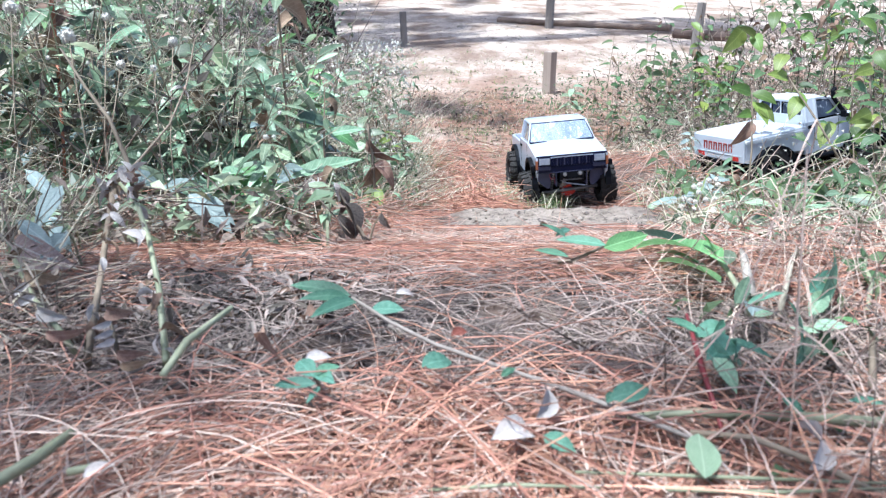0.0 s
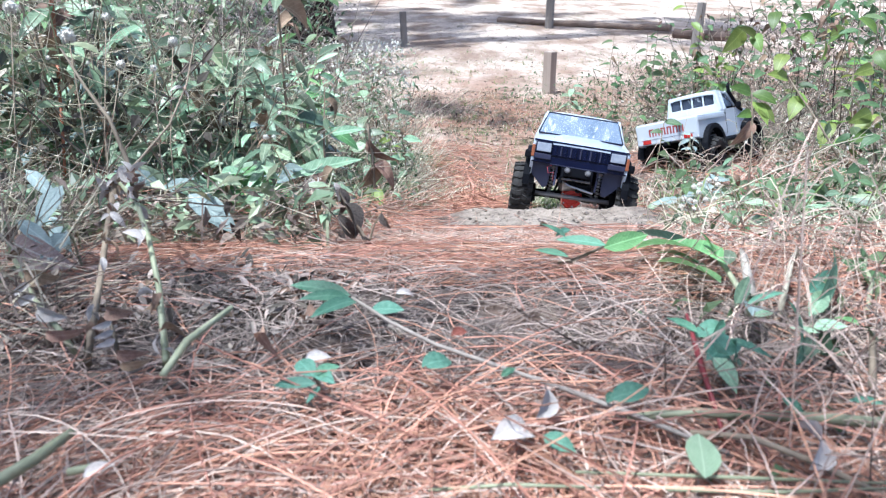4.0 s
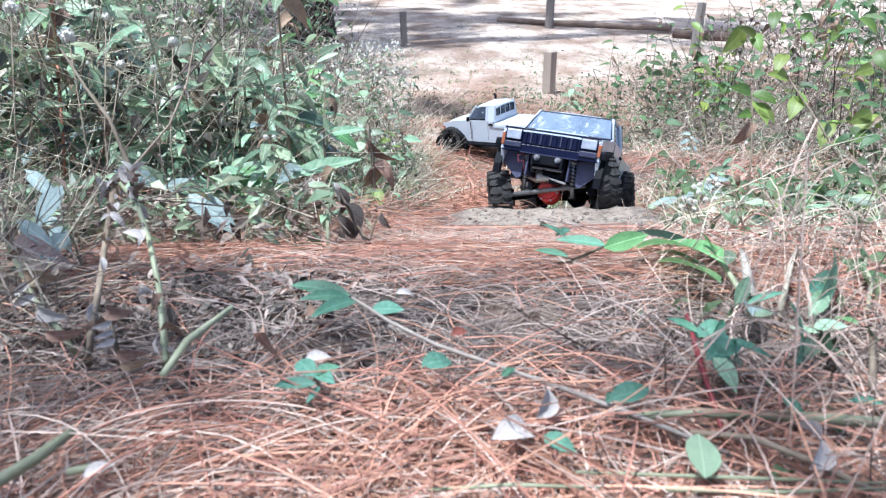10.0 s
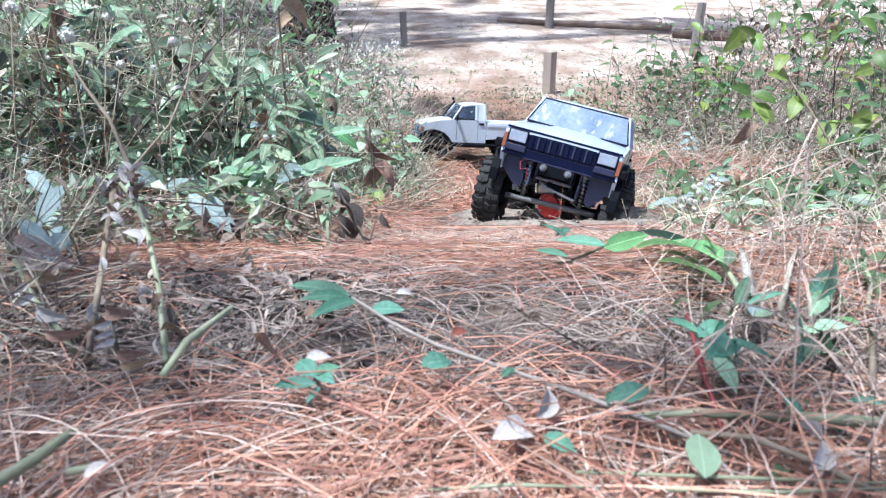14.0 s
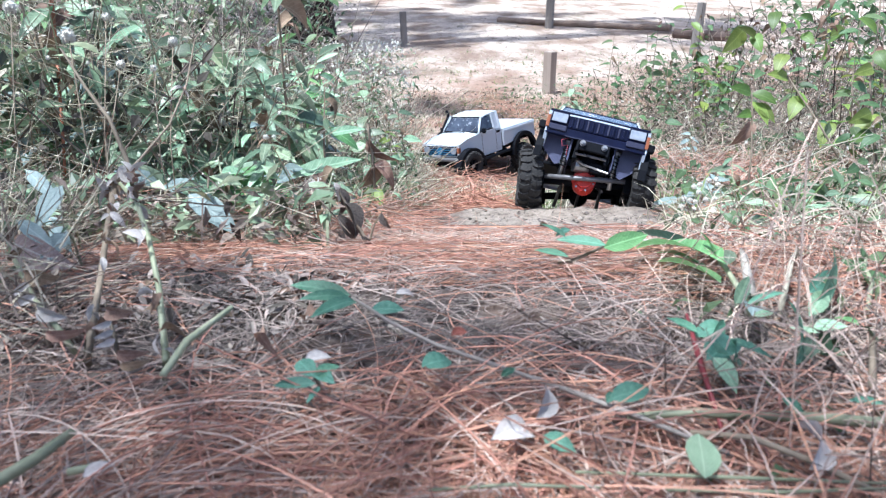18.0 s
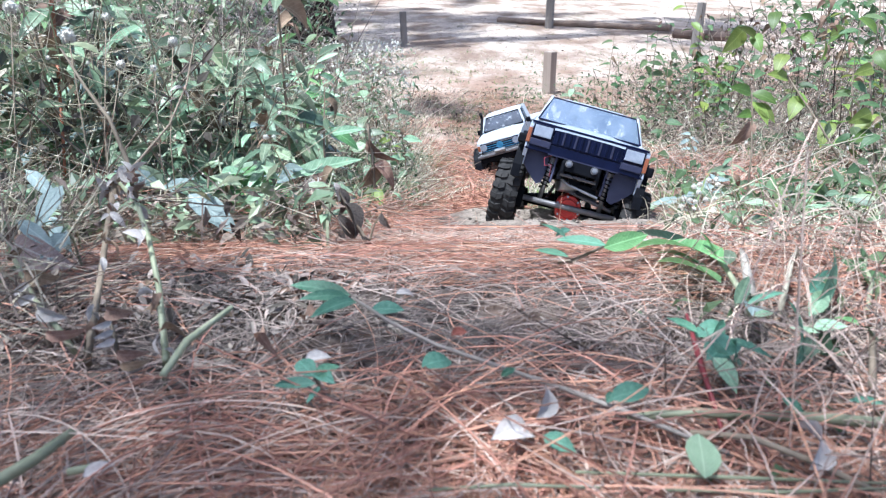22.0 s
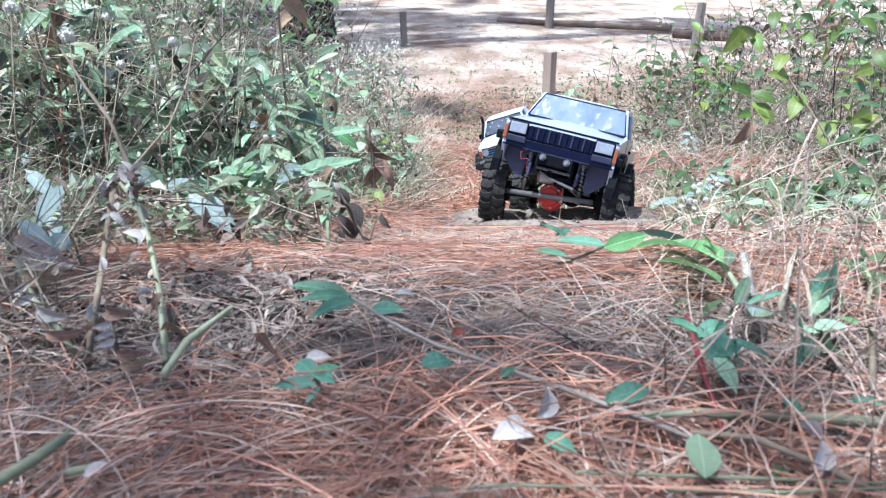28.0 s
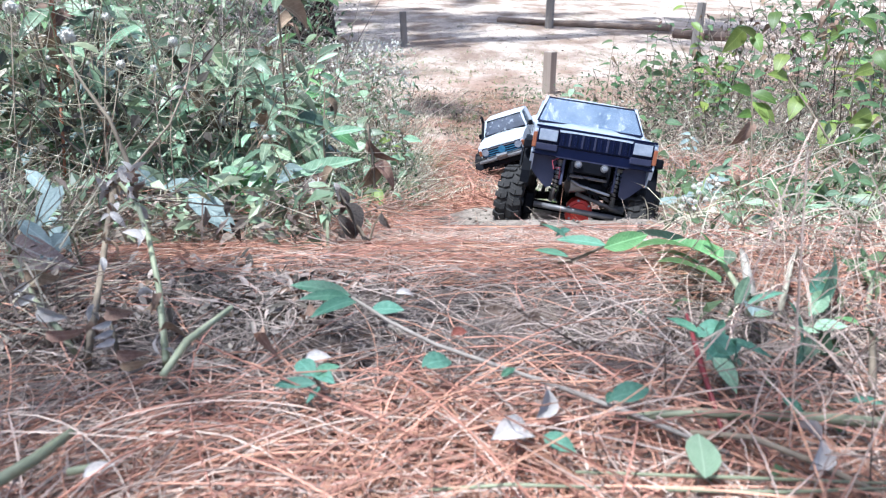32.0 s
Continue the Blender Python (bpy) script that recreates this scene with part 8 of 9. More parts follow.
sprig("weed", "weed with spreading mint-green leaves in the thicket", "weed", (-0.188, 1.133, -0.036), (-0.200, 1.182, 0.027), 5, LANCE_WARM, 0.060, 156, M["stem_green"], 0.1)
sprig("weed", "weed with spreading mint-green leaves in the thicket", "weed", (-0.216, 0.639, -0.020), (-0.259, 0.769, 0.006), 7, LANCE, 0.042, 157, M["stem_brown"], 0.1)
sprig("weed", "weed with spreading mint-green leaves in the thicket", "weed", (-0.333, 1.366, -0.007), (-0.352, 1.417, 0.052), 5, OVAL_COOL, 0.045, 158, M["stem_brown"], 0.1)
sprig("weed", "weed with spreading mint-green leaves in the thicket", "weed", (-0.285, 1.438, -0.114), (-0.277, 1.506, -0.016), 7, LANCE_WARM, 0.064, 159, M["stem_green"], 0.1)
sprig("weed", "weed with spreading mint-green leaves in the thicket", "weed", (-0.365, 1.057, -0.076), (-0.363, 1.098, -0.030), 8, OVAL_COOL, 0.032, 160, M["stem_brown"], 0.1)
sprig("weed", "weed with spreading mint-green leaves in the thicket", "weed", (-0.253, 1.132, -0.068), (-0.272, 1.186, 0.007), 8, LANCE, 0.056, 161, M["stem_green"], 0.1)
sprig("weed", "weed with spreading mint-green leaves in the thicket", "weed", (-0.595, 1.028, -0.086), (-0.854, 1.485, -0.114), 6, LANCE_GREY, 0.077, 162, M["stem_green"], 0.1)
sprig("weed", "weed with spreading mint-green leaves in the thicket", "weed", (-0.587, 0.964, -0.036), (-0.607, 1.015, 0.041), 8, LANCE_WARM, 0.068, 163, M["stem_brown"], 0.1)
sprig("weed", "weed with spreading mint-green leaves in the thicket", "weed", (-0.467, 1.130, -0.043), (-0.466, 1.187, 0.040), 6, LANCE, 0.067, 164, M["stem_brown"], 0.1)
sprig("weed", "weed with spreading mint-green leaves in the thicket", "weed", (-0.244, 1.190, -0.034), (-0.257, 1.250, 0.055), 7, LANCE_WARM, 0.048, 165, M["stem_brown"], 0.1)
sprig("weed", "weed with spreading mint-green leaves in the thicket", "weed", (-0.398, 1.313, -0.163), (-0.408, 1.376, -0.074), 8, OVAL_COOL, 0.047, 166, M["stem_brown"], 0.1)
sprig("weed", "weed with spreading mint-green leaves in the thicket", "weed", (-0.169, 0.994, -0.020), (-0.172, 1.043, 0.051), 7, LANCE, 0.060, 167, M["stem_brown"], 0.1)
sprig("weed", "weed with spreading mint-green leaves in the thicket", "weed", (-0.647, 1.277, -0.113), (-0.655, 1.337, -0.028), 8, OVAL_COOL, 0.048, 168, M["stem_green"], 0.1)
sprig("weed", "weed with spreading mint-green leaves in the thicket", "weed", (-0.311, 1.439, -0.196), (-0.318, 1.505, -0.107), 6, OVAL_COOL, 0.050, 169, M["stem_brown"], 0.1)
sprig("weed", "weed with spreading mint-green leaves in the thicket", "weed", (-0.227, 1.293, -0.100), (-0.238, 1.350, -0.025), 8, LANCE_GREY, 0.063, 170, M["stem_brown"], 0.1)
sprig("weed", "weed with spreading mint-green leaves in the thicket", "weed", (-0.279, 1.011, 0.055), (-0.287, 1.051, 0.104), 6, OVAL_COOL, 0.044, 171, M["stem_green"], 0.1)
sprig("weed", "weed with spreading mint-green leaves in the thicket", "weed", (-0.102, 0.591, -0.007), (-0.123, 0.784, -0.001), 8, LANCE, 0.035, 172, M["stem_green"], 0.1)
sprig("weed", "weed with spreading mint-green leaves in the thicket", "weed", (-0.556, 1.290, -0.060), (-0.570, 1.343, 0.005), 7, LANCE, 0.050, 173, M["stem_brown"], 0.1)
sprig("weed", "weed with spreading mint-green leaves in the thicket", "weed", (-0.187, 1.109, -0.133), (-0.200, 1.158, -0.071), 5, LANCE_GREY, 0.064, 174, M["stem_brown"], 0.1)
sprig("weed", "weed with spreading mint-green leaves in the thicket", "weed", (-0.653, 1.082, -0.061), (-0.660, 1.128, -0.002), 6, LANCE_WARM, 0.057, 175, M["stem_brown"], 0.1)
sprig("weed", "weed with spreading mint-green leaves in the thicket", "weed", (-0.446, 1.125, -0.021), (-0.467, 1.183, 0.067), 5, OVAL_COOL, 0.042, 176, M["stem_green"], 0.1)
sprig("weed", "weed with spreading mint-green leaves in the thicket", "weed", (-0.661, 1.435, -0.106), (-0.661, 1.503, -0.012), 8, LANCE_WARM, 0.075, 177, M["stem_green"], 0.1)
sprig("weed", "weed with spreading mint-green leaves in the thicket", "weed", (-0.506, 1.294, -0.127), (-0.531, 1.360, -0.027), 7, OVAL_COOL, 0.061, 178, M["stem_brown"], 0.1)
sprig("weed", "weed with spreading mint-green leaves in the thicket", "weed", (-0.428, 1.080, -0.033), (-0.436, 1.125, 0.024), 8, OVAL_COOL, 0.032, 179, M["stem_brown"], 0.1)
sprig("weed", "weed with spreading mint-green leaves in the thicket", "weed", (-0.516, 0.991, 0.042), (-0.514, 1.036, 0.104), 7, OVAL_COOL, 0.034, 180, M["stem_brown"], 0.1)
sprig("weed", "weed with spreading mint-green leaves in the thicket", "weed", (-0.262, 1.061, 0.004), (-0.273, 1.105, 0.059), 8, LANCE, 0.061, 181, M["stem_brown"], 0.1)
sprig("weed", "weed with spreading mint-green leaves in the thicket", "weed", (-0.442, 1.085, -0.116), (-0.452, 1.166, -0.074), 7, LANCE, 0.064, 182, M["stem_brown"], 0.1)


# larger leaves through the thicket, tall thin stems through the scrub
pick = random.Random(77)
for k in range(58):
    y = .92 + .75 * pick.random()
    x = -.10 * y - .10 - pick.random() * (.52 * y)
    z = height(x, y) + pick.uniform(.05, .30 + .08 * (y > 1.3))
    kinds = pick.choice((LANCE, LANCE, LANCE, OVAL_COOL, LANCE_WARM))
    sprig("weed", "weed with long drooping lance leaves in the thicket", "weed", (x, y, z), (x + pick.gauss(0, .02), y + pick.gauss(0, .02), z + pick.uniform(.06, .12)), pick.randint(4, 7), kinds, pick.uniform(.05, .085), 400 + k, M["stem_brown"], .12)
for k in range(26):
    y = 2.0 + 1.7 * pick.random()
    x = .30 * y + .16 + pick.random() * .34 * y
    if clear_of_tracks(x, y, .16):
        z = height(x, y)
        sprig("sapling", "thin dark stem with a few small leaves in the scrub", "sapling", (x, y, z + .05), (x + pick.gauss(0, .07), y + pick.gauss(0, .05), z + pick.uniform(.34, .62)), pick.randint(4, 9), pick.choice((OVAL, OVAL_DULL, DRY)), pick.uniform(.035, .055), 500 + k, M["bark"], .3)


def motions():
    body = [
        (0.0, pose(0.3483, 1.8809, -0.2471, 2.6, 4.5, 183.1)),
        (0.5, pose(0.3365, 1.7679, -0.2225, 4.5, -0.3, 179.1)),
        (1.0, pose(0.3194, 1.6727, -0.2279, 2.4, 1.0, 180.0)),
        (1.5, pose(0.3504, 1.6405, -0.2177, 3.3, -6.1, 177.8)),
        (2.0, pose(0.3620, 1.6253, -0.2211, 2.0, -7.7, 181.5)),
        (2.5, pose(0.3308, 1.5711, -0.1759, 6.7, -9.0, 176.6)),
        (3.0, pose(0.3254, 1.5193, -0.1571, 12.0, -8.6, 171.6)),
        (3.5, pose(0.3065, 1.4623, -0.1362, 11.5, -8.5, 171.7)),
        (5.5, pose(0.2436, 1.3724, -0.1006, 17.9, -1.4, 162.5)),
        (6.0, pose(0.2466, 1.3933, -0.0936, 19.3, -3.8, 163.2)),
        (6.5, pose(0.2460, 1.3839, -0.1000, 19.1, -2.6, 157.2)),
        (7.0, pose(0.2532, 1.3713, -0.0979, 18.8, -3.1, 156.2)),
        (7.5, pose(0.2482, 1.3849, -0.0977, 18.5, -0.7, 159.0)),
        (8.0, pose(0.2361, 1.3899, -0.0924, 19.2, -3.0, 161.5)),
        (8.5, pose(0.2246, 1.3810, -0.0868, 18.5, -1.0, 156.1)),
        (9.0, pose(0.2112, 1.3695, -0.0856, 19.1, -2.0, 155.7)),
        (9.5, pose(0.2098, 1.3702, -0.0846, 19.5, -2.4, 155.8)),
        (10.0, pose(0.2129, 1.3659, -0.0809, 19.3, -3.1, 156.1)),
        (10.5, pose(0.1852, 1.3707, -0.0785, 20.1, 1.4, 152.0)),
        (11.0, pose(0.1831, 1.3674, -0.0787, 19.1, 0.4, 151.1)),
        (11.5, pose(0.1856, 1.3722, -0.0731, 20.0, 0.7, 150.9)),
        (12.0, pose(0.2094, 1.3367, -0.0380, 25.7, -2.4, 156.9)),
        (12.5, pose(0.2039, 1.3014, -0.0319, 20.9, -2.7, 154.9)),
        (13.0, pose(0.2028, 1.2752, -0.0303, 20.8, -4.0, 157.7)),
        (13.5, pose(0.2064, 1.2052, -0.0305, 17.2, -9.0, 158.0)),
        (14.0, pose(0.1979, 1.1380, -0.0461, 13.3, -10.9, 160.0)),
        (14.5, pose(0.2375, 1.1465, -0.0441, 14.6, -16.0, 165.0)),
        (16.5, pose(0.2201, 1.1156, -0.0384, 15.3, -7.7, 166.5)),
        (17.0, pose(0.2379, 1.1954, -0.0505, 12.5, -5.0, 168.5)),
        (17.5, pose(0.2511, 1.3633, -0.0488, 26.5, -5.5, 163.9)),
        (18.0, pose(0.3019, 1.3543, -0.0549, 27.4, -10.9, 166.2)),
        (18.5, pose(0.2666, 1.3230, -0.0372, 24.3, -8.8, 161.3)),
        (19.0, pose(0.2320, 1.2602, -0.0335, 19.0, -10.0, 156.4)),
        (19.5, pose(0.2219, 1.2305, -0.0336, 17.3, -9.8, 156.0)),
        (20.0, pose(0.2047, 1.1774, -0.0369, 14.8, -10.2, 155.8)),
        (20.5, pose(0.2009, 1.1363, -0.0416, 14.6, -11.1, 158.4)),
        (21.0, pose(0.2179, 1.1265, -0.0372, 15.9, -12.7, 162.1)),
        (21.5, pose(0.2392, 1.1295, -0.0446, 14.5, -14.4, 167.9)),
        (22.0, pose(0.2384, 1.1285, -0.0379, 15.9, -13.2, 168.0)),
        (22.5, pose(0.2406, 1.1338, -0.0368, 16.9, -12.4, 168.1)),
        (23.0, pose(0.2403, 1.1321, -0.0369, 17.2, -12.5, 168.0)),
        (23.5, pose(0.2256, 1.1369, -0.0334, 17.0, -5.1, 166.4)),
        (24.0, pose(0.2252, 1.1322, -0.0335, 17.0, -5.3, 166.7)),
        (24.5, pose(0.2271, 1.1882, -0.0384, 18.9, -4.1, 163.5)),
        (25.0, pose(0.1942, 1.3621, -0.0388, 25.6, -0.6, 155.5)),
        (25.5, pose(0.1870, 1.3575, -0.0436, 25.5, -0.1, 154.9)),
        (27.5, pose(0.2045, 1.2751, -0.0414, 15.4, -4.9, 155.2)),
        (28.0, pose(0.2031, 1.1897, -0.0404, 14.4, -9.5, 159.0)),
        (28.5, pose(0.2069, 1.1376, -0.0469, 13.6, -11.4, 161.2)),
        (29.0, pose(0.2080, 1.1344, -0.0452, 13.7, -12.4, 161.3)),
        (29.5, pose(0.2232, 1.1242, -0.0359, 15.8, -13.7, 164.4)),
        (30.0, pose(0.2385, 1.1085, -0.0406, 12.9, -15.0, 170.7)),
        (30.5, pose(0.2468, 1.1029, -0.0401, 12.9, -15.5, 172.7)),
        (31.0, pose(0.2456, 1.1154, -0.0321, 15.5, -8.0, 173.0)),
        (31.5, pose(0.2458, 1.1206, -0.0335, 15.5, -8.0, 172.7)),
        (32.0, pose(0.2455, 1.1182, -0.0326, 14.5, -7.8, 172.6)),
    ]
    front = [
        (0.0, pose(0, -0.075, -0.1080, 0, 3.2, 0)),
        (0.5, pose(0, -0.075, -0.1040, 0, 0.8, 0)),
        (1.0, pose(0, -0.075, -0.1000, 0, -1.6, 0)),
        (1.5, pose(0, -0.075, -0.0976, 0, -2.9, 0)),
        (2.0, pose(0, -0.075, -0.0952, 0, -4.1, 0)),
        (2.5, pose(0, -0.075, -0.1030, 0, -3.3, 0)),
        (3.0, pose(0, -0.075, -0.1109, 0, -2.5, 0)),
        (3.5, pose(0, -0.075, -0.1109, 0, -0.4, 0)),
        (5.5, pose(0, -0.075, -0.1104, 0, 8.2, 0)),
        (6.0, pose(0, -0.075, -0.1117, 0, 10.6, 0)),
        (6.5, pose(0, -0.075, -0.1116, 0, 11.2, 0)),
        (7.0, pose(0, -0.075, -0.1113, 0, 11.9, 0)),
        (7.5, pose(0, -0.075, -0.1110, 0, 12.5, 0)),
        (8.0, pose(0, -0.075, -0.1108, 0, 13.2, 0)),
        (8.5, pose(0, -0.075, -0.1120, 0, 14.0, 0)),
        (9.0, pose(0, -0.075, -0.1132, 0, 15.0, 0)),
        (9.5, pose(0, -0.075, -0.1131, 0, 15.7, 0)),
        (10.0, pose(0, -0.075, -0.1129, 0, 16.4, 0)),
        (10.5, pose(0, -0.075, -0.1134, 0, 15.7, 0)),
        (11.0, pose(0, -0.075, -0.1138, 0, 15.1, 0)),
        (11.5, pose(0, -0.075, -0.1153, 0, 13.8, 0)),
        (12.0, pose(0, -0.075, -0.1167, 0, 12.5, 0)),
        (12.5, pose(0, -0.075, -0.1182, 0, 11.1, 0)),
        (13.0, pose(0, -0.075, -0.1198, 0, 9.7, 0)),
        (13.5, pose(0, -0.075, -0.1171, 0, 6.3, 0)),
        (14.0, pose(0, -0.075, -0.1144, 0, 2.9, 0)),
        (14.5, pose(0, -0.075, -0.1148, 0, 1.9, 0)),
        (16.5, pose(0, -0.075, -0.1165, 0, -1.6, 0)),
        (17.0, pose(0, -0.075, -0.1169, 0, -2.6, 0)),
        (17.5, pose(0, -0.075, -0.1133, 0, 8.1, 0)),
        (18.0, pose(0, -0.075, -0.1111, 0, 9.7, 0)),
        (18.5, pose(0, -0.075, -0.1179, 0, 7.1, 0)),
        (19.0, pose(0, -0.075, -0.1190, 0, 8.9, 0)),
        (19.5, pose(0, -0.075, -0.1179, 0, 8.5, 0)),
        (20.0, pose(0, -0.075, -0.1168, 0, 8.2, 0)),
        (20.5, pose(0, -0.075, -0.1174, 0, 7.7, 0)),
        (21.0, pose(0, -0.075, -0.1180, 0, 7.3, 0)),
        (21.5, pose(0, -0.075, -0.1208, 0, 4.6, 0)),
        (22.0, pose(0, -0.075, -0.1238, 0, 2.0, 0)),
        (22.5, pose(0, -0.075, -0.1237, 0, 1.6, 0)),
        (23.0, pose(0, -0.075, -0.1237, 0, 1.2, 0)),
        (23.5, pose(0, -0.075, -0.1237, 0, 0.8, 0)),
        (24.0, pose(0, -0.075, -0.1237, 0, 0.4, 0)),
        (24.5, pose(0, -0.075, -0.1225, 0, 3.9, 0)),
        (25.0, pose(0, -0.075, -0.1212, 0, 7.6, 0)),
        (25.5, pose(0, -0.075, -0.1210, 0, 7.5, 0)),
        (27.5, pose(0, -0.075, -0.1199, 0, 7.2, 0)),
        (28.0, pose(0, -0.075, -0.1195, 0, 7.2, 0)),
        (28.5, pose(0, -0.075, -0.1188, 0, 5.8, 0)),
        (29.0, pose(0, -0.075, -0.1181, 0, 4.4, 0)),
        (29.5, pose(0, -0.075, -0.1205, 0, 4.5, 0)),
        (30.0, pose(0, -0.075, -0.1231, 0, 4.5, 0)),
        (30.5, pose(0, -0.075, -0.1266, 0, 1.6, 0)),
        (31.0, pose(0, -0.075, -0.1302, 0, -1.1, 0)),
        (31.5, pose(0, -0.075, -0.1303, 0, -1.1, 0)),
        (32.0, pose(0, -0.075, -0.1304, 0, -1.0, 0)),
    ]
    rear = [
        (0.0, pose(0.0000, -0.3600, -0.1188, 0.0, -4.7, 0.0)),
        (0.5, pose(0.0000, -0.3600, -0.1253, 0.0, 0.3, 0.0)),
        (1.0, pose(0.0000, -0.3600, -0.1275, 0.0, -1.0, 0.0)),
        (1.5, pose(0.0000, -0.3600, -0.1302, 0.0, 6.4, 0.0)),
        (2.0, pose(0.0000, -0.3600, -0.1337, 0.0, 7.4, 0.0)),
        (2.5, pose(0.0000, -0.3600, -0.1427, 0.0, 9.4, 0.0)),
        (3.0, pose(0.0000, -0.3600, -0.1178, 0.0, 10.1, 0.0)),
        (3.5, pose(0.0000, -0.3600, -0.1278, 0.0, 10.4, 0.0)),
        (5.5, pose(0.0000, -0.3600, -0.1050, 0.0, 6.7, 0.0)),
        (6.0, pose(0.0000, -0.3600, -0.1050, 0.0, 8.9, 0.0)),
        (6.5, pose(0.0000, -0.3600, -0.1050, 0.0, 9.6, 0.0)),
        (7.0, pose(0.0000, -0.3600, -0.1050, 0.0, 10.5, 0.0)),
        (7.5, pose(0.0000, -0.3600, -0.1050, 0.0, 7.2, 0.0)),
        (8.0, pose(0.0000, -0.3600, -0.1050, 0.0, 8.7, 0.0)),
        (8.5, pose(0.0000, -0.3600, -0.1050, 0.0, 8.4, 0.0)),
        (9.0, pose(0.0000, -0.3600, -0.1050, 0.0, 9.3, 0.0)),
        (9.5, pose(0.0000, -0.3600, -0.1050, 0.0, 9.7, 0.0)),
        (10.0, pose(0.0000, -0.3600, -0.1050, 0.0, 10.3, 0.0)),
        (10.5, pose(0.0000, -0.3600, -0.1050, 0.0, 7.0, 0.0)),
        (11.0, pose(0.0000, -0.3600, -0.1050, 0.0, 8.3, 0.0)),
        (11.5, pose(0.0000, -0.3600, -0.1050, 0.0, 8.1, 0.0)),
        (12.0, pose(0.0000, -0.3600, -0.1050, 0.0, 9.0, 0.0)),
        (12.5, pose(0.0000, -0.3600, -0.1095, 0.0, 9.7, 0.0)),
        (13.0, pose(0.0000, -0.3600, -0.1090, 0.0, 9.9, 0.0)),
        (13.5, pose(0.0000, -0.3600, -0.1200, 0.0, 14.6, 0.0)),
        (14.0, pose(0.0000, -0.3600, -0.1161, 0.0, 15.9, 0.0)),
        (14.5, pose(0.0000, -0.3600, -0.1186, 0.0, 16.0, 0.0)),
        (16.5, pose(0.0000, -0.3600, -0.1050, 0.0, 10.6, 0.0)),
        (17.0, pose(0.0000, -0.3600, -0.1273, 0.0, 8.5, 0.0)),
        (17.5, pose(0.0000, -0.3600, -0.0871, 0.0, 10.3, 0.0)),
        (18.0, pose(0.0000, -0.3600, -0.0850, 0.0, 14.8, 0.0)),
        (18.5, pose(0.0000, -0.3600, -0.1006, 0.0, 14.1, 0.0)),
        (19.0, pose(0.0000, -0.3600, -0.1161, 0.0, 16.0, 0.0)),
        (19.5, pose(0.0000, -0.3600, -0.1191, 0.0, 16.0, 0.0)),
        (20.0, pose(0.0000, -0.3600, -0.1211, 0.0, 16.0, 0.0)),
        (20.5, pose(0.0000, -0.3600, -0.1115, 0.0, 16.0, 0.0)),
        (21.0, pose(0.0000, -0.3600, -0.1082, 0.0, 16.0, 0.0)),
        (21.5, pose(0.0000, -0.3600, -0.1131, 0.0, 16.0, 0.0)),
        (22.0, pose(0.0000, -0.3600, -0.1094, 0.0, 16.0, 0.0)),
        (22.5, pose(0.0000, -0.3600, -0.1054, 0.0, 15.6, 0.0)),
        (23.0, pose(0.0000, -0.3600, -0.1050, 0.0, 15.7, 0.0)),
        (23.5, pose(0.0000, -0.3600, -0.1050, 0.0, 8.9, 0.0)),
        (24.0, pose(0.0000, -0.3600, -0.1050, 0.0, 9.1, 0.0)),
        (24.5, pose(0.0000, -0.3600, -0.1050, 0.0, 9.4, 0.0)),
        (25.0, pose(0.0000, -0.3600, -0.1050, 0.0, 7.9, 0.0)),
        (25.5, pose(0.0000, -0.3600, -0.1050, 0.0, 7.4, 0.0)),
        (27.5, pose(0.0000, -0.3600, -0.1287, 0.0, 11.6, 0.0)),
        (28.0, pose(0.0000, -0.3600, -0.1251, 0.0, 14.7, 0.0)),
        (28.5, pose(0.0000, -0.3600, -0.1143, 0.0, 16.0, 0.0)),
        (29.0, pose(0.0000, -0.3600, -0.1155, 0.0, 16.0, 0.0)),
        (29.5, pose(0.0000, -0.3600, -0.1112, 0.0, 16.0, 0.0)),
        (30.0, pose(0.0000, -0.3600, -0.1169, 0.0, 14.4, 0.0)),
        (30.5, pose(0.0000, -0.3600, -0.1131, 0.0, 12.5, 0.0)),
        (31.0, pose(0.0000, -0.3600, -0.1054, 0.0, 7.1, 0.0)),
        (31.5, pose(0.0000, -0.3600, -0.1073, 0.0, 8.3, 0.0)),
        (32.0, pose(0.0000, -0.3600, -0.1139, 0.0, 8.2, 0.0)),
    ]
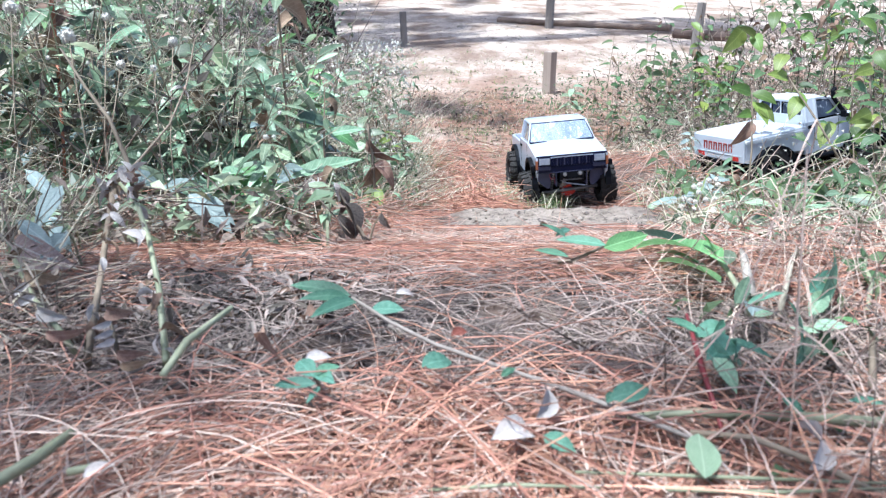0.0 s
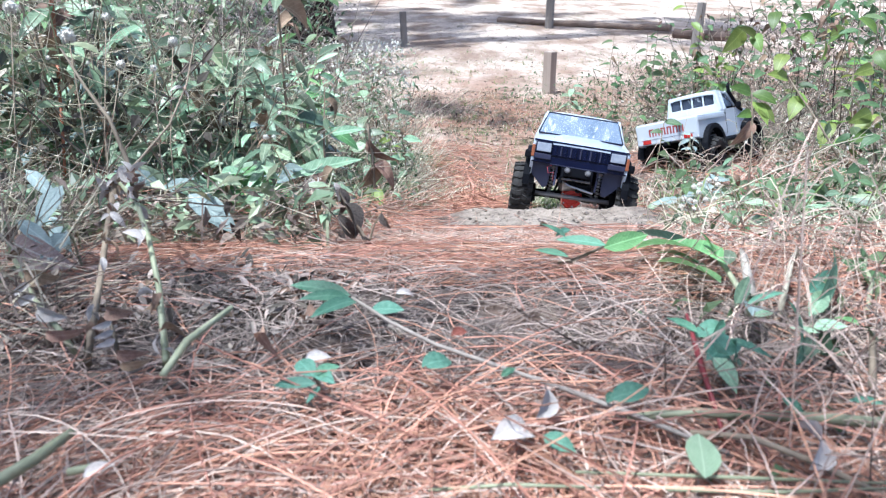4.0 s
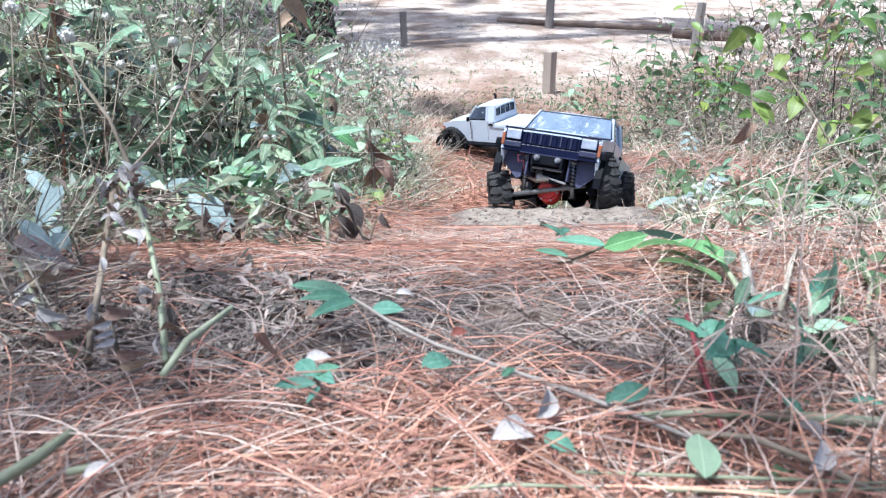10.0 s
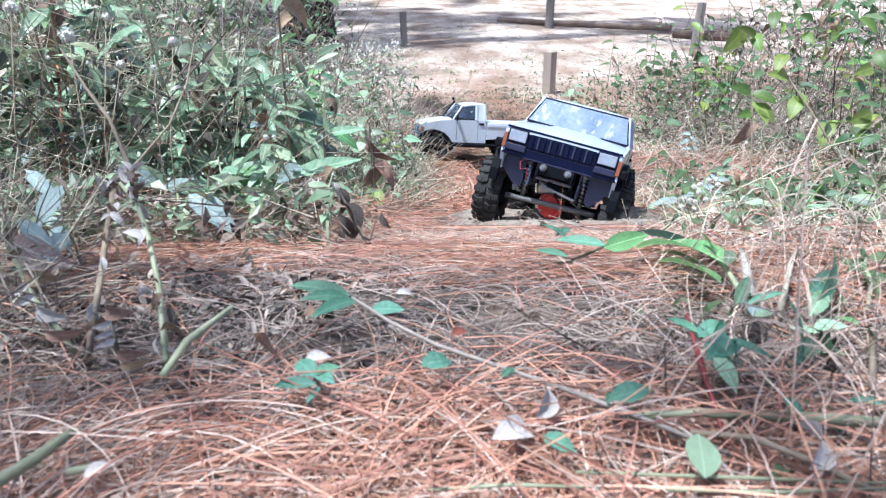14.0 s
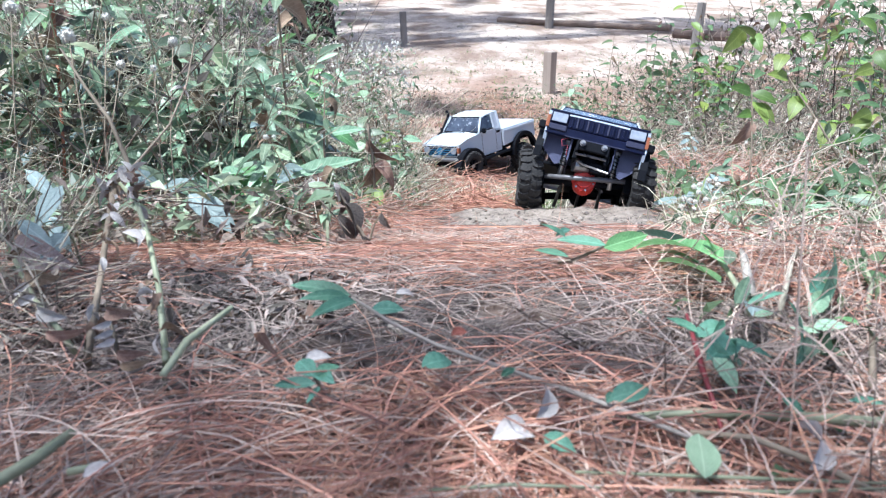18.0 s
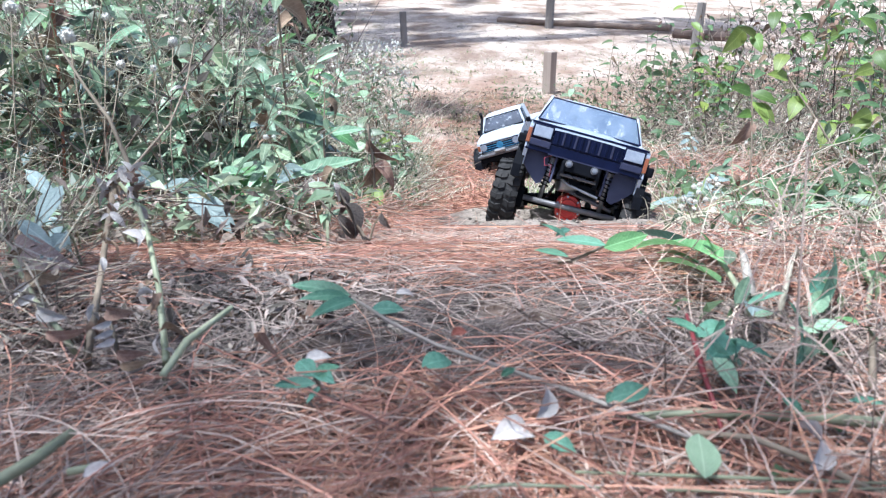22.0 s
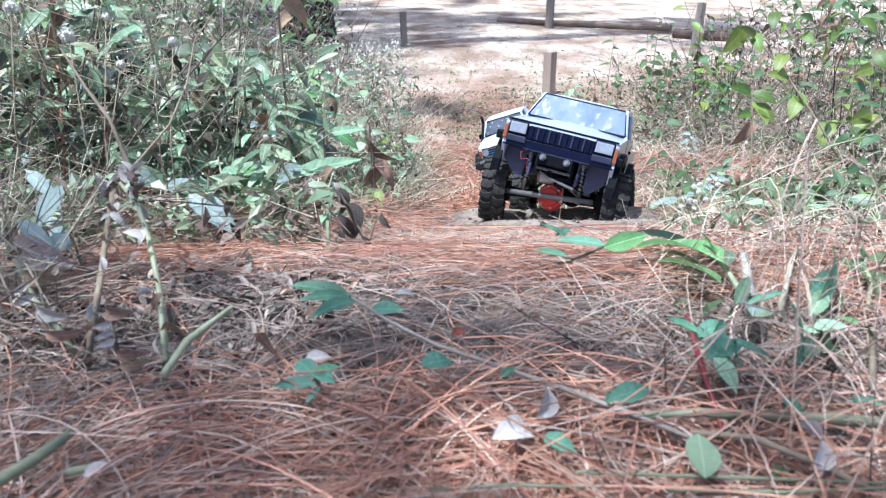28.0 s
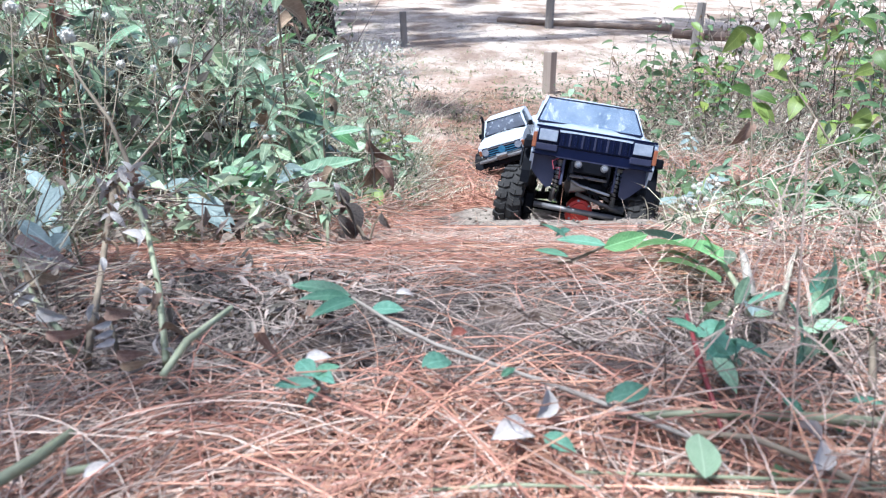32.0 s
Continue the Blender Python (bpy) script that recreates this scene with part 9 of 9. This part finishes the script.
    hauler = [
        (0.0, pose(0.9675, 1.9274, -0.2762, 5.6, -4.8, -69.4)),
        (1.0, pose(0.8332, 1.8395, -0.2786, -0.4, -11.7, -57.2)),
        (2.0, pose(0.9479, 2.2261, -0.3040, -1.1, -23.3, -40.5)),
        (3.0, pose(0.8558, 2.1926, -0.3123, -2.6, -22.8, -41.6)),
        (6.0, pose(0.8030, 2.2818, -0.3286, -7.8, -5.4, -20.8)),
        (7.0, pose(0.6457, 2.0721, -0.3151, -7.2, -7.2, 1.3)),
        (8.0, pose(0.6425, 2.2369, -0.3229, -5.5, 0.5, 6.2)),
        (9.0, pose(0.4833, 2.4835, -0.3518, -10.4, -4.9, 36.1)),
        (10.0, pose(0.2250, 2.8419, -0.4416, -3.7, -3.6, 53.9)),
        (11.0, pose(-0.0074, 2.8742, -0.4319, 1.8, 5.2, 55.7)),
        (12.0, pose(-0.2341, 3.1272, -0.4155, 5.8, 3.0, 70.1)),
        (13.0, pose(-0.1149, 2.8933, -0.4045, -1.1, -5.0, 63.7)),
        (14.0, pose(0.0995, 2.7405, -0.4347, 4.1, 6.3, 101.2)),
        (17.0, pose(0.2116, 2.5473, -0.4178, -7.0, 10.6, 120.6)),
        (18.0, pose(0.1328, 2.6124, -0.4454, -2.2, 6.9, 139.4)),
        (19.0, pose(0.1685, 2.5894, -0.4314, -3.2, 7.6, 143.8)),
        (20.0, pose(0.3249, 2.9192, -0.4379, -4.9, 14.8, 155.2)),
        (21.0, pose(0.3078, 2.8326, -0.4387, -2.8, 22.2, 158.7)),
        (22.0, pose(0.2899, 2.7404, -0.4523, 1.8, 18.8, 164.1)),
        (24.0, pose(0.2938, 2.6910, -0.4536, 0.7, 19.3, 163.9)),
        (28.0, pose(0.2938, 2.6910, -0.4536, 0.7, 19.3, 163.9)),
        (32.0, pose(0.2938, 2.6910, -0.4536, 0.7, 19.3, 163.9)),
    ]
    walk(crawler, body)
    walk(crawler_front_axle, front)
    walk(crawler_rear_axle, rear)
    for side, wheel in zip((1, -1), crawler_wheels[:2]):
        walk(wheel, rolling(body, front, side * 0.108, 0.060, True))
    for side, wheel in zip((1, -1), crawler_wheels[2:]):
        walk(wheel, rolling(body, rear, side * 0.108, 0.060, False))
    walk(pickup, hauler)
    # The unseen limb swings in and out to change the foreground shade.
    shade_swing = [(t, pose(0, 0, 4.73, 0, 0, a - 200)) for t, a in ((0, 0), (3, 2), (8, -1), (14, 1), (15.2, 20), (16.5, 36.5), (20, 38), (25, 37.3), (29, 38), (30.3, 37), (31.0, 33), (31.5, 14), (32, 0))]
    walk(swaying_limb, shade_swing)
    for k, y in enumerate((.16, -.16)):
        axle = settled(hauler, y, .092, .055)
        walk(pickup_axles[k], axle)
        for side, wheel in zip((.092, -.092), pickup_wheels[2 * k:2 * k + 2]):
            walk(wheel, rolling(hauler, axle, side, .055, False))


motions()
